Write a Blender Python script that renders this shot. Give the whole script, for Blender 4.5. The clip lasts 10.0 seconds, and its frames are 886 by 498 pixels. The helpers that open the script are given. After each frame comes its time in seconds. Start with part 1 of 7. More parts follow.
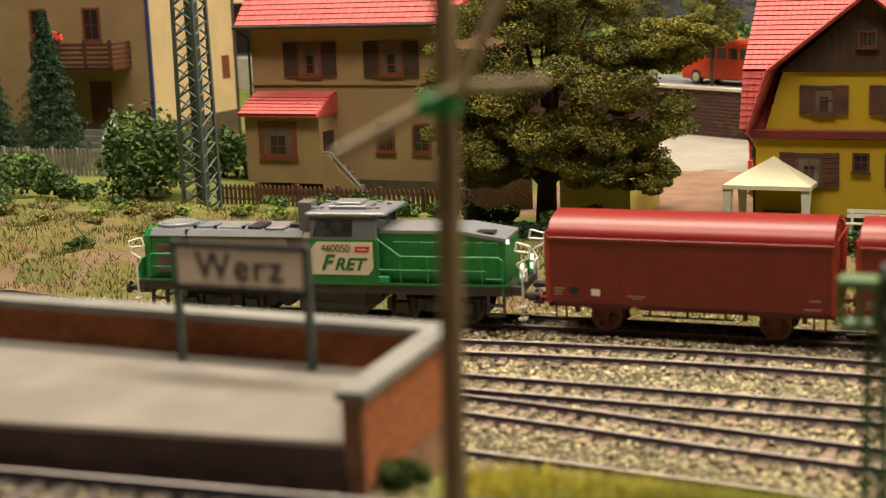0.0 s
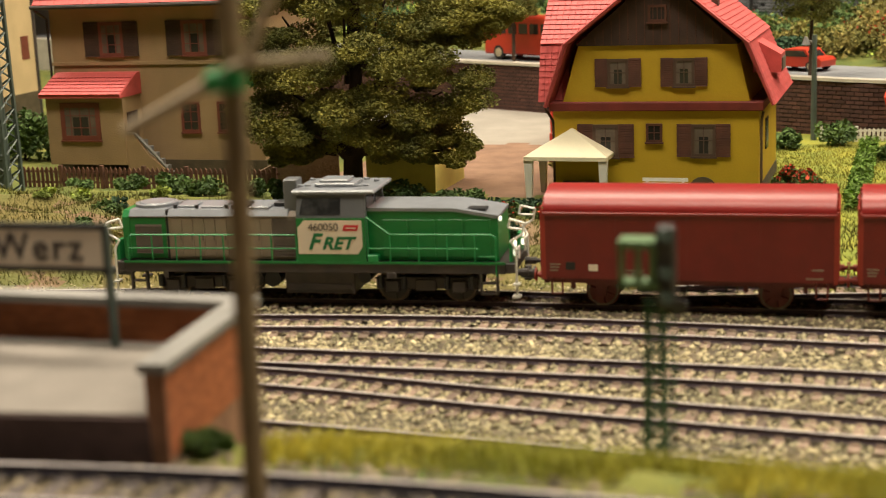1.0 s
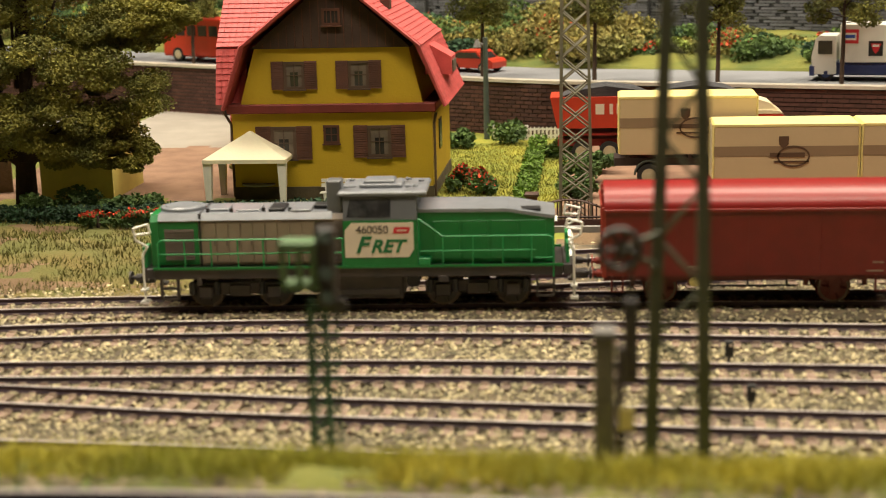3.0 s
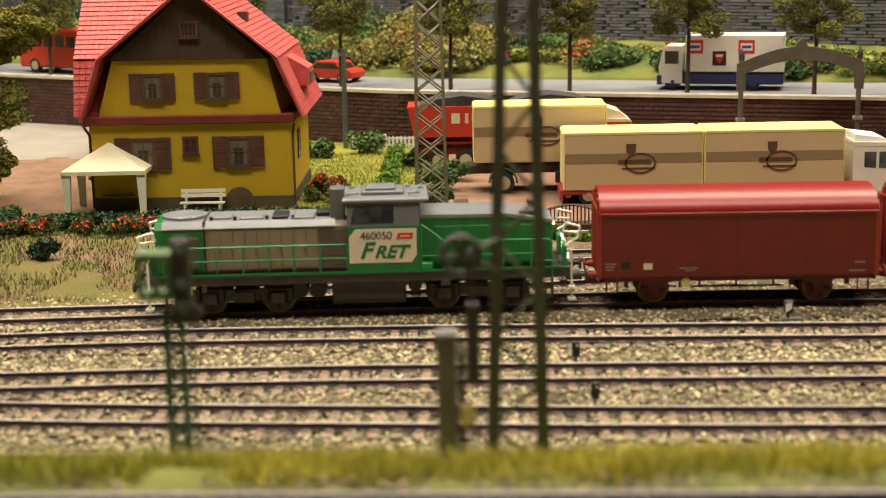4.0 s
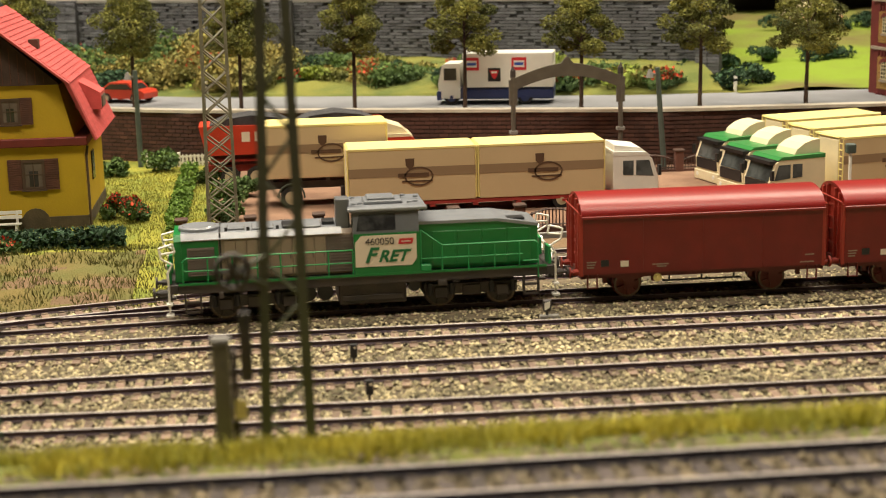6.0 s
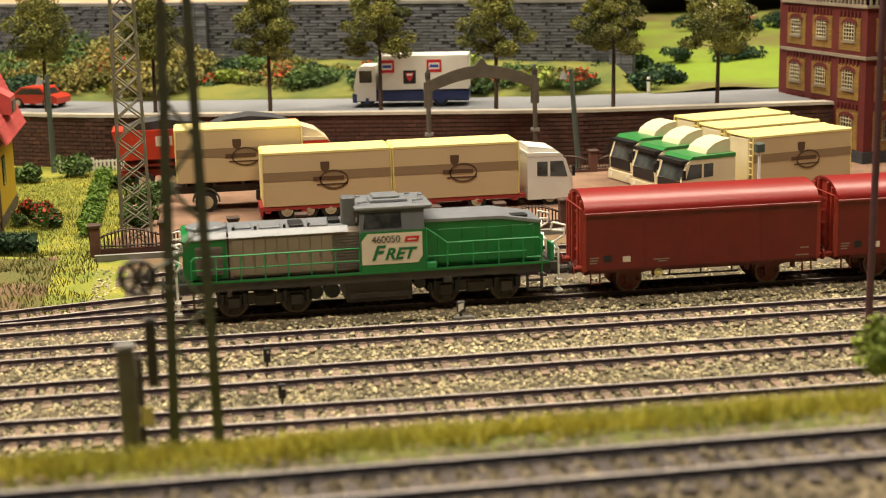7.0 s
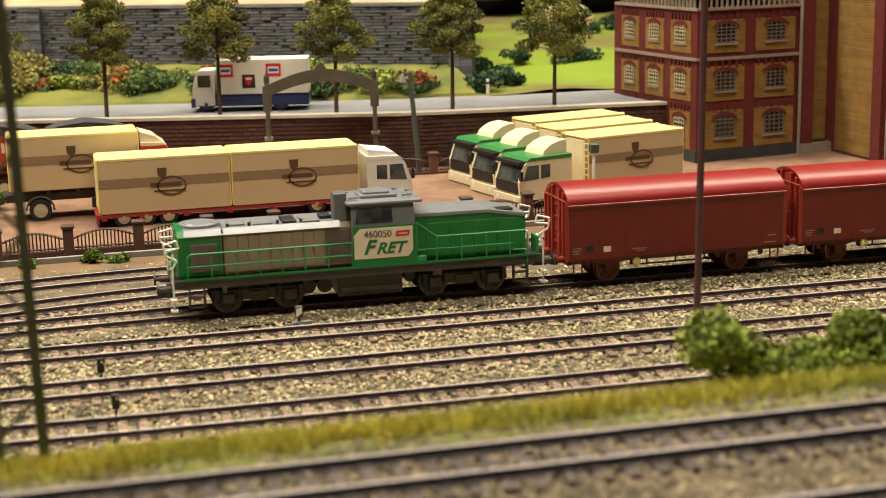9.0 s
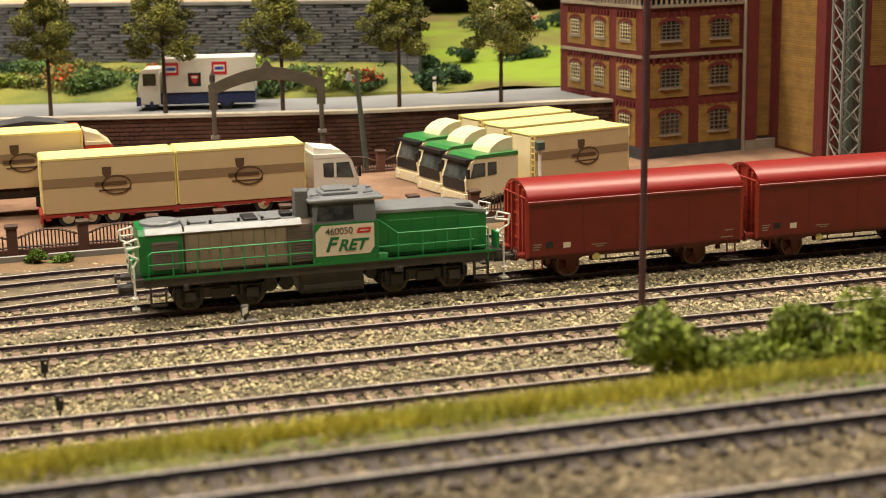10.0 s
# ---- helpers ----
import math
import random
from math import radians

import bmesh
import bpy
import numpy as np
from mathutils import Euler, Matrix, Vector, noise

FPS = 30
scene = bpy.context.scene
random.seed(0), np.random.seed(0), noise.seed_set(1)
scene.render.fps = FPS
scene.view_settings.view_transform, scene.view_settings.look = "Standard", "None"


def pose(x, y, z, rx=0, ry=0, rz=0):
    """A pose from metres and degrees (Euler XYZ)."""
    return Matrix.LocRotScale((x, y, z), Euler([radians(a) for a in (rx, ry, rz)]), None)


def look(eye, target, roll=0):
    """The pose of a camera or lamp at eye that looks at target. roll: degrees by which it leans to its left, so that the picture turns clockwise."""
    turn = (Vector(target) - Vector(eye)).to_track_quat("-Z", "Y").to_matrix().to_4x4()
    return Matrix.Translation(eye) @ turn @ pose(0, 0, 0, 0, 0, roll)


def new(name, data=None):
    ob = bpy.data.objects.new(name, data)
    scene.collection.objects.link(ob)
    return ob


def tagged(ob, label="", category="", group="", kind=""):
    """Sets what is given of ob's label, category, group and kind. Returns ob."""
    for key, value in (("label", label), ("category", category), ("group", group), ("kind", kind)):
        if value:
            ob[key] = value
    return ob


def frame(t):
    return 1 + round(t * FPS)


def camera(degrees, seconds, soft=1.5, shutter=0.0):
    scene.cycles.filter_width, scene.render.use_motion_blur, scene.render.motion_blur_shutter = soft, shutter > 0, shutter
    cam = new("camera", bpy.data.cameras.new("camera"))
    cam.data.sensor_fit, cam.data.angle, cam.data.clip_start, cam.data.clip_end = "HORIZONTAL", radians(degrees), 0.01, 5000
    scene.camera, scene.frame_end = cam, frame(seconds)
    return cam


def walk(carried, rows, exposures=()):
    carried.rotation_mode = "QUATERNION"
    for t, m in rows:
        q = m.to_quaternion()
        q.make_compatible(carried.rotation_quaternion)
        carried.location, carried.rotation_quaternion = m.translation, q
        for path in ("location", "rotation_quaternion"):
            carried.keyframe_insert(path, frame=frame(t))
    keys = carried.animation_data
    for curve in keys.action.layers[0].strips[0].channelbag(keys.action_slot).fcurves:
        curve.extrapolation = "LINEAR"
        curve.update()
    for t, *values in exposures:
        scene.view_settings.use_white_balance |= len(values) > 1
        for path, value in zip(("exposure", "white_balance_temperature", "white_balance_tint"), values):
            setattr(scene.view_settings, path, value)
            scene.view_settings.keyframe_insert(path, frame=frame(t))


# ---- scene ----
cam = camera(33.08, 10.0, soft=0.85, shutter=0.15)
PATH = [
    (0.0, -0.0250, 0.0460, 0.1397, 25.332, -11.048, 2.246),
    (0.5, -0.0193, 0.0359, 0.1406, 21.702, -11.738, 2.388),
    (1.0, -0.0178, 0.0386, 0.1399, 18.167, -12.172, 2.390),
    (1.5, -0.0149, 0.0390, 0.1399, 14.801, -12.348, 2.220),
    (2.0, -0.0133, 0.0387, 0.1402, 11.891, -12.467, 2.233),
    (2.5, -0.0127, 0.0401, 0.1399, 9.211, -12.504, 1.598),
    (3.0, -0.0098, 0.0334, 0.1416, 6.211, -12.558, 1.486),
    (4.5, -0.0024, 0.0065, 0.1480, -1.173, -12.371, 1.109),
    (5.0, 0.0003, -0.0102, 0.1523, -3.066, -12.384, 1.259),
    (5.5, 0.0021, -0.0233, 0.1556, -4.868, -12.342, 1.277),
    (7.0, 0.0083, -0.0316, 0.1575, -9.553, -12.309, 1.401),
    (7.5, 0.0096, -0.0319, 0.1580, -10.951, -12.365, 1.276),
    (8.0, 0.0113, -0.0330, 0.1584, -12.708, -12.343, 1.239),
    (8.5, 0.0130, -0.0338, 0.1583, -14.122, -12.322, 1.282),
    (9.0, 0.0142, -0.0345, 0.1583, -15.347, -12.356, 1.243),
    (9.5, 0.0146, -0.0352, 0.1586, -16.512, -12.379, 1.149),
    (10.0, 0.0157, -0.0358, 0.1586, -17.296, -12.494, 1.167),
]
walk(cam, [(t, pose(x, y, z, 90 + pitch, 0, yaw) @ pose(0, 0, 0, 0, 0, -roll)) for t, x, y, z, yaw, pitch, roll in PATH])
cam.data.dof.use_dof = True
cam.data.dof.focus_distance = 0.75
cam.data.dof.aperture_fstop = 20.0

# ---- light: fluorescent fittings over the layout, an added front fill, dim hall around ----
world = bpy.data.worlds.new("hall_air")
scene.world = world
world.use_nodes = True
world.node_tree.nodes["Background"].inputs[0].default_value = (1.0, 0.88, 0.74, 1)
world.node_tree.nodes["Background"].inputs[1].default_value = 0.05
scene.view_settings.exposure = 0.0
LAMP_COLOUR = (1.0, 0.88, 0.69)


def area_lamp(name, x, y, z, sx, sy, power, target):
    data = bpy.data.lights.new(name, "AREA")
    data.shape, data.size, data.size_y, data.energy, data.color = "RECTANGLE", sx, sy, power, LAMP_COLOUR
    ob = new(name, data)
    ob.matrix_world = look((x, y, z), target)
    return ob


area_lamp("tube_light_left", -0.66, 0.98, 1.22, 1.25, 0.14, 28.5, (-0.62, 0.75, 0))
area_lamp("tube_light_right", 0.66, 0.98, 1.22, 1.25, 0.14, 27.0, (0.58, 0.75, 0))
# Added fill lamp without a fitting; brightens the faces towards the camera.
area_lamp("front_fill_light", -0.1, 0.22, 1.36, 1.6, 0.14, 24.0, (0.0, 0.72, 0))


# ---- materials ----
def material(name, colour, rough=0.6, metal=0.0, vary=0.25, scale=120.0, fine=900.0, bump=0.15, island=0.0, per_object=0.0, second=None, spots=0.0):
    """Procedural surface: base colour varied at two scales, fine relief; optional second colour in patches, variation per piece."""
    m = bpy.data.materials.new(name)
    m.use_nodes = True
    n, l = m.node_tree.nodes, m.node_tree.links
    b = n["Principled BSDF"]
    b.inputs["Roughness"].default_value, b.inputs["Metallic"].default_value = rough, metal
    tc = n.new("ShaderNodeTexCoord")
    n1, n2 = n.new("ShaderNodeTexNoise"), n.new("ShaderNodeTexNoise")
    for node, s, d in ((n1, scale, 4), (n2, fine, 3)):
        node.inputs["Scale"].default_value, node.inputs["Detail"].default_value = s, d
        l.new(tc.outputs["Object"], node.inputs["Vector"])
    base = n.new("ShaderNodeMix")
    base.data_type = "RGBA"
    c = Vector(colour)
    c2 = Vector(second) if second else c * (1 - vary)
    base.inputs[6].default_value, base.inputs[7].default_value = (*c, 1), (*c2, 1)
    ramp = n.new("ShaderNodeValToRGB")
    ramp.color_ramp.elements[0].position, ramp.color_ramp.elements[1].position = 0.38 + spots, 0.62 + spots
    l.new(n1.outputs["Fac"], ramp.inputs["Fac"])
    l.new(ramp.outputs["Color"], base.inputs[0])
    hsv = n.new("ShaderNodeHueSaturation")
    l.new(base.outputs[2], hsv.inputs["Color"])
    add = n.new("ShaderNodeMath")
    add.operation = "MULTIPLY_ADD"
    add.inputs[1].default_value, add.inputs[2].default_value = vary * 0.8, 1 - vary * 0.4
    l.new(n2.outputs["Fac"], add.inputs[0])
    last = add.outputs[0]
    for amount, kind, out in ((island, "ShaderNodeNewGeometry", "Random Per Island"), (per_object, "ShaderNodeObjectInfo", "Random")):
        if amount:
            src, ma, mu = n.new(kind), n.new("ShaderNodeMath"), n.new("ShaderNodeMath")
            ma.operation, mu.operation = "MULTIPLY_ADD", "MULTIPLY"
            ma.inputs[1].default_value, ma.inputs[2].default_value = amount * 2, 1 - amount
            l.new(src.outputs[out], ma.inputs[0])
            l.new(ma.outputs[0], mu.inputs[0])
            l.new(last, mu.inputs[1])
            last = mu.outputs[0]
    l.new(last, hsv.inputs["Value"])
    l.new(hsv.outputs["Color"], b.inputs["Base Color"])
    if bump:
        bp = n.new("ShaderNodeBump")
        bp.inputs["Strength"].default_value, bp.inputs["Distance"].default_value = bump, 0.0006
        l.new(n2.outputs["Fac"], bp.inputs["Height"])
        l.new(bp.outputs["Normal"], b.inputs["Normal"])
    return m


M = {}
M["loco_green"] = material("loco_green", (0.004, 0.17, 0.035), 0.33, vary=0.12, bump=0.03)
M["rail_green"] = material("rail_green", (0.012, 0.26, 0.07), 0.4, vary=0.1, bump=0.0)
M["loco_grey"] = material("loco_grey", (0.22, 0.232, 0.255), 0.22, vary=0.12, bump=0.03)
M["loco_slate"] = material("loco_slate", (0.125, 0.13, 0.14), 0.35, vary=0.1, bump=0.03)
M["cab_glass"] = material("cab_glass", (0.06, 0.062, 0.062), 0.1, vary=0.5, scale=180, bump=0.0, second=(0.022, 0.022, 0.024))
M["lorry_glass"] = material("lorry_glass", (0.09, 0.10, 0.10), 0.12, vary=0.4, scale=90, bump=0.0, second=(0.03, 0.033, 0.033))
M["loco_tan"] = material("loco_tan", (0.27, 0.205, 0.15), 0.45, vary=0.12, bump=0.04)
M["loco_tan_dark"] = material("loco_tan_dark", (0.13, 0.10, 0.08), 0.6, vary=0.2, bump=0.1)
M["frame_dark"] = material("frame_dark", (0.036, 0.031, 0.031), 0.5, vary=0.3, second=(0.056, 0.043, 0.038))
M["black"] = material("black_plastic", (0.012, 0.012, 0.014), 0.45, vary=0.2)
M["white_plastic"] = material("white_plastic", (0.78, 0.76, 0.70), 0.4, vary=0.06, bump=0.03)
M["plate_cream"] = material("plate_cream", (0.72, 0.62, 0.50), 0.45, vary=0.05, bump=0.0)
M["print_dark"] = material("print_dark", (0.05, 0.04, 0.04), 0.5, vary=0.1, bump=0.0)
M["print_green"] = material("print_green", (0.008, 0.15, 0.05), 0.5, vary=0.1, bump=0.0)
M["print_red"] = material("print_red", (0.55, 0.02, 0.03), 0.5, vary=0.1, bump=0.0)
M["print_blue"] = material("print_blue", (0.03, 0.08, 0.40), 0.5, vary=0.1, bump=0.0)
M["print_brown"] = material("print_brown", (0.10, 0.055, 0.03), 0.5, vary=0.1, bump=0.0)
# One wagon red: side painted as shaded, roof and end as lit.
M["wagon_side_shaded"] = material("wagon_side_shaded", (0.155, 0.009, 0.008), 0.4, vary=0.15, bump=0.05)
M["wagon_roof_lit"] = material("wagon_roof_lit", (0.24, 0.013, 0.011), 0.36, vary=0.08, bump=0.03)
M["wagon_end_lit"] = material("wagon_end_lit", (0.34, 0.035, 0.02), 0.5, vary=0.15, bump=0.05)
M["wheel_red"] = material("wheel_red", (0.13, 0.016, 0.012), 0.55, vary=0.2)
M["tyre_steel"] = material("tyre_steel", (0.16, 0.12, 0.09), 0.4, metal=0.8, vary=0.3, bump=0.05)
M["steel"] = material("steel", (0.62, 0.58, 0.53), 0.28, metal=1.0, vary=0.15, bump=0.05)
M["rail_top"] = material("rail_top", (0.50, 0.45, 0.44), 0.38, metal=0.25, vary=0.2, scale=40, bump=0.05)
M["rail_side"] = material("rail_side", (0.065, 0.036, 0.052), 0.7, vary=0.35, bump=0.2)
M["sleeper"] = material("sleeper", (0.15, 0.095, 0.07), 0.85, vary=0.35, per_object=0.4, bump=0.4, second=(0.25, 0.19, 0.13))
M["stone_chip"] = material("stone_chip", (0.45, 0.385, 0.23), 0.9, vary=0.25, island=0.75, bump=0.2, scale=60, second=(0.28, 0.25, 0.15))
M["stone_brown"] = material("stone_brown", (0.29, 0.235, 0.15), 0.9, vary=0.25, island=0.6, bump=0.2, scale=60, second=(0.20, 0.165, 0.11))
M["sleeper_dark"] = material("sleeper_dark", (0.055, 0.042, 0.04), 0.85, vary=0.35, per_object=0.3, bump=0.4, second=(0.09, 0.07, 0.06))
M["rail_dark"] = material("rail_dark", (0.028, 0.022, 0.04), 0.6, vary=0.3, bump=0.2)
M["ballast_base"] = material("ballast_base", (0.15, 0.115, 0.07), 0.95, vary=0.4, bump=0.8, fine=700, second=(0.08, 0.063, 0.04))
M["grass_mat"] = material("grass_mat", (0.17, 0.17, 0.03), 0.95, vary=0.35, scale=35, fine=1500, bump=1.0, second=(0.09, 0.115, 0.022))
M["lawn"] = material("lawn", (0.27, 0.26, 0.028), 0.95, vary=0.3, scale=60, fine=1600, bump=1.0, second=(0.17, 0.20, 0.025))
M["dry_bank"] = material("dry_bank", (0.14, 0.105, 0.026), 0.95, vary=0.45, scale=34, fine=900, bump=1.0, second=(0.10, 0.10, 0.022))
M["bank_soil"] = material("bank_soil", (0.13, 0.08, 0.04), 0.95, vary=0.35, scale=40, fine=700, bump=1.0, second=(0.18, 0.115, 0.06))
M["grass_blade"] = material("grass_blade", (0.27, 0.24, 0.035), 0.9, vary=0.25, island=0.45, bump=0.0, scale=25, second=(0.16, 0.17, 0.028))
M["grass_front"] = material("grass_front", (0.50, 0.44, 0.06), 0.9, vary=0.25, island=0.45, bump=0.0, scale=20, second=(0.33, 0.33, 0.05))
M["grass_dry"] = material("grass_dry", (0.10, 0.092, 0.018), 0.9, vary=0.3, island=0.5, bump=0.0, scale=25, second=(0.11, 0.11, 0.022))
M["leaf_soft"] = material("leaf_soft", (0.30, 0.37, 0.055), 0.9, vary=0.3, island=0.45, bump=0.0, scale=45, second=(0.14, 0.18, 0.04))
M["slope_grass"] = material("slope_grass", (0.17, 0.25, 0.014), 0.95, vary=0.35, scale=11, fine=700, bump=1.0, second=(0.13, 0.105, 0.03), spots=0.06)
M["leaf_olive"] = material("leaf_olive", (0.19, 0.19, 0.034), 0.9, vary=0.3, island=0.3, bump=0.0, scale=40, second=(0.065, 0.075, 0.018))
M["leaf_tree"] = material("leaf_tree", (0.24, 0.22, 0.036), 0.9, vary=0.25, island=0.1, bump=0.0, scale=45, second=(0.11, 0.115, 0.025))
M["leaf_green"] = material("leaf_green", (0.09, 0.15, 0.03), 0.9, vary=0.3, island=0.3, bump=0.0, scale=60, second=(0.06, 0.105, 0.035))
M["leaf_dark"] = material("leaf_dark", (0.03, 0.07, 0.03), 0.9, vary=0.3, island=0.5, bump=0.0, scale=60, second=(0.02, 0.05, 0.022))
M["leaf_bright"] = material("leaf_bright", (0.12, 0.21, 0.022), 0.9, vary=0.3, island=0.4, bump=0.0, scale=60, second=(0.11, 0.19, 0.03))
M["leaf_ochre"] = material("leaf_ochre", (0.24, 0.19, 0.045), 0.9, vary=0.3, island=0.4, bump=0.0, scale=50, second=(0.18, 0.18, 0.05))
M["flower_red"] = material("flower_red", (0.55, 0.06, 0.02), 0.8, vary=0.2, island=0.35, bump=0.0)
M["bark"] = material("bark", (0.06, 0.035, 0.022), 0.9, vary=0.4, bump=0.6)
M["yard_dirt"] = material("yard_dirt", (0.23, 0.135, 0.085), 0.95, vary=0.3, scale=60, fine=900, bump=0.6, second=(0.17, 0.095, 0.06))
M["path_pale"] = material("path_pale", (0.30, 0.27, 0.23), 0.9, vary=0.15, scale=40, bump=0.3)
M["asphalt"] = material("asphalt", (0.21, 0.215, 0.23), 0.9, vary=0.15, scale=25, fine=1200, bump=0.2)
M["kerb_pale"] = material("kerb_pale", (0.55, 0.50, 0.42), 0.85, vary=0.15, bump=0.2)
M["brick_brown"] = material("brick_brown", (0.105, 0.045, 0.032), 0.85, vary=0.25, per_object=0.22, island=0.22, bump=0.3)
M["brick_orange"] = material("brick_orange", (0.46, 0.15, 0.055), 0.85, vary=0.25, per_object=0.2, island=0.2, bump=0.3)
M["mortar"] = material("mortar", (0.03, 0.02, 0.017), 0.95, vary=0.3)
M["mortar_orange"] = material("mortar_orange", (0.33, 0.17, 0.10), 0.95, vary=0.3)
M["stone_grey"] = material("stone_grey", (0.175, 0.178, 0.20), 0.85, vary=0.3, per_object=0.25, island=0.25, bump=0.4)
M["stone_joint"] = material("stone_joint", (0.045, 0.045, 0.05), 0.95, vary=0.3)
M["stone_cap"] = material("stone_cap", (0.23, 0.22, 0.205), 0.85, vary=0.25, scale=60, bump=0.4)
M["platform_top"] = material("platform_top", (0.22, 0.195, 0.17), 0.95, vary=0.2, scale=50, fine=1300, bump=0.5)
M["platform_edge"] = material("platform_edge", (0.10, 0.06, 0.055), 0.9, vary=0.3, bump=0.3)
M["house_yellow"] = material("house_yellow", (0.50, 0.33, 0.012), 0.75, vary=0.12, scale=30, bump=0.2)
M["house_plinth"] = material("house_plinth", (0.10, 0.075, 0.04), 0.9, vary=0.3, bump=0.4)
M["wood_brown"] = material("wood_brown", (0.105, 0.036, 0.018), 0.7, vary=0.3, bump=0.3)
M["wood_dark"] = material("wood_dark", (0.055, 0.028, 0.018), 0.75, vary=0.3, bump=0.3)
M["roof_red"] = material("roof_red", (0.50, 0.08, 0.075), 0.65, vary=0.2, per_object=0.12, island=0.12, bump=0.2)
M["band_red"] = material("band_red", (0.18, 0.025, 0.018), 0.7, vary=0.2)
M["render_brown"] = material("render_brown", (0.34, 0.225, 0.115), 0.85, vary=0.15, scale=40, fine=1400, bump=0.4)
M["render_cream_lit"] = material("render_cream_lit", (0.62, 0.46, 0.25), 0.85, vary=0.12, scale=40, fine=1400, bump=0.4)
M["wall_pale_yellow"] = material("wall_pale_yellow", (0.58, 0.48, 0.13), 0.8, vary=0.12, bump=0.2)
M["window_dark"] = material("window_dark", (0.03, 0.028, 0.026), 0.12, vary=0.2, bump=0.0)
M["curtain"] = material("curtain", (0.15, 0.115, 0.085), 0.8, vary=0.3, fine=600, bump=0.2)
M["frame_white"] = material("frame_white", (0.085, 0.05, 0.032), 0.6, vary=0.1, bump=0.0)
M["frame_red"] = material("frame_red", (0.19, 0.05, 0.03), 0.6, vary=0.2, bump=0.0)
M["tent"] = material("tent_cloth", (0.82, 0.75, 0.54), 0.8, vary=0.08, scale=60, bump=0.15)
M["mast_grey"] = material("mast_grey", (0.075, 0.10, 0.085), 0.55, vary=0.2, bump=0.1)
M["mast_green"] = material("mast_green", (0.095, 0.10, 0.06), 0.55, vary=0.2, bump=0.1)
M["mast_pale"] = material("mast_pale", (0.19, 0.175, 0.12), 0.6, vary=0.2, bump=0.1)
M["signal_green"] = material("signal_green", (0.025, 0.085, 0.035), 0.5, vary=0.2, bump=0.05)
M["signal_pale"] = material("signal_pale", (0.11, 0.19, 0.085), 0.55, vary=0.2, bump=0.05)
M["pole_wood"] = material("pole_wood", (0.24, 0.17, 0.085), 0.85, vary=0.3, bump=0.4)
M["arm_wood"] = material("arm_wood", (0.50, 0.40, 0.27), 0.85, vary=0.3, bump=0.4)
M["arch_brown"] = material("arch_brown", (0.115, 0.10, 0.08), 0.55, vary=0.2, bump=0.1)
M["pole_maroon"] = material("pole_maroon", (0.085, 0.03, 0.04), 0.55, vary=0.2, bump=0.05)
M["insulator_green"] = material("insulator_green", (0.015, 0.20, 0.05), 0.3, vary=0.1, bump=0.0)
M["container"] = material("container_tan", (0.56, 0.43, 0.25), 0.5, vary=0.06, scale=30, bump=0.03)
M["container_band"] = material("container_band", (0.27, 0.185, 0.105), 0.5, vary=0.06, scale=30, bump=0.03)
M["container_yellow"] = material("container_yellow", (0.78, 0.66, 0.26), 0.45, vary=0.06, bump=0.03)
M["chassis_red"] = material("chassis_red", (0.33, 0.03, 0.025), 0.5, vary=0.15, bump=0.05)
M["lorry_red"] = material("lorry_red", (0.52, 0.045, 0.02), 0.4, vary=0.1, bump=0.03)
M["lorry_green"] = material("lorry_green", (0.035, 0.20, 0.05), 0.35, vary=0.1, bump=0.03)
M["lorry_cream"] = material("lorry_cream", (0.72, 0.63, 0.42), 0.4, vary=0.06, bump=0.03)
M["lorry_white"] = material("lorry_white", (0.74, 0.72, 0.66), 0.35, vary=0.05, bump=0.02)
M["lorry_blue"] = material("lorry_blue", (0.02, 0.035, 0.13), 0.35, vary=0.1, bump=0.03)
M["coal"] = material("coal_load", (0.05, 0.05, 0.055), 0.9, vary=0.4, fine=1500, bump=1.0)
M["tyre"] = material("tyre_rubber", (0.018, 0.017, 0.016), 0.8, vary=0.2)
M["hub"] = material("hub_cream", (0.50, 0.43, 0.28), 0.5, vary=0.2)
M["brewery_red"] = material("brewery_red", (0.125, 0.015, 0.013), 0.75, vary=0.2, bump=0.15)
M["brewery_yellow"] = material("brewery_yellow", (0.29, 0.165, 0.04), 0.8, vary=0.2, island=0.12, per_object=0.12, bump=0.2)
M["brewery_joint"] = material("brewery_joint", (0.22, 0.13, 0.05), 0.9, vary=0.2)
M["brewery_trim"] = material("brewery_trim", (0.27, 0.22, 0.17), 0.8, vary=0.15, bump=0.1)
M["fence_grey"] = material("fence_grey", (0.24, 0.225, 0.20), 0.85, vary=0.3, per_object=0.2, bump=0.3)
M["fence_brown"] = material("fence_brown", (0.13, 0.055, 0.032), 0.8, vary=0.3, per_object=0.2, bump=0.3)
M["iron_brown"] = material("iron_brown", (0.075, 0.038, 0.026), 0.6, vary=0.25, bump=0.1)
M["hall_floor"] = material("hall_floor", (0.20, 0.18, 0.16), 0.6, vary=0.2, scale=3, fine=60)
M["hall_wall"] = material("hall_wall", (0.45, 0.40, 0.34), 0.9, vary=0.15, scale=2, fine=50)
M["backdrop_soil"] = material("backdrop_soil", (0.48, 0.27, 0.15), 0.95, vary=0.3, scale=30, fine=500, bump=0.8, second=(0.55, 0.40, 0.25))


def glowing(name, colour, strength):
    m = material(name, colour, 0.3, bump=0.0)
    b = m.node_tree.nodes["Principled BSDF"]
    b.inputs["Emission Color"].default_value, b.inputs["Emission Strength"].default_value = (*colour, 1), strength
    return m


M["headlight"] = glowing("headlight_glow", (1.0, 0.95, 0.75), 1.6)
M["tube_glow"] = glowing("tube_glow", (1.0, 0.85, 0.62), 3.0)

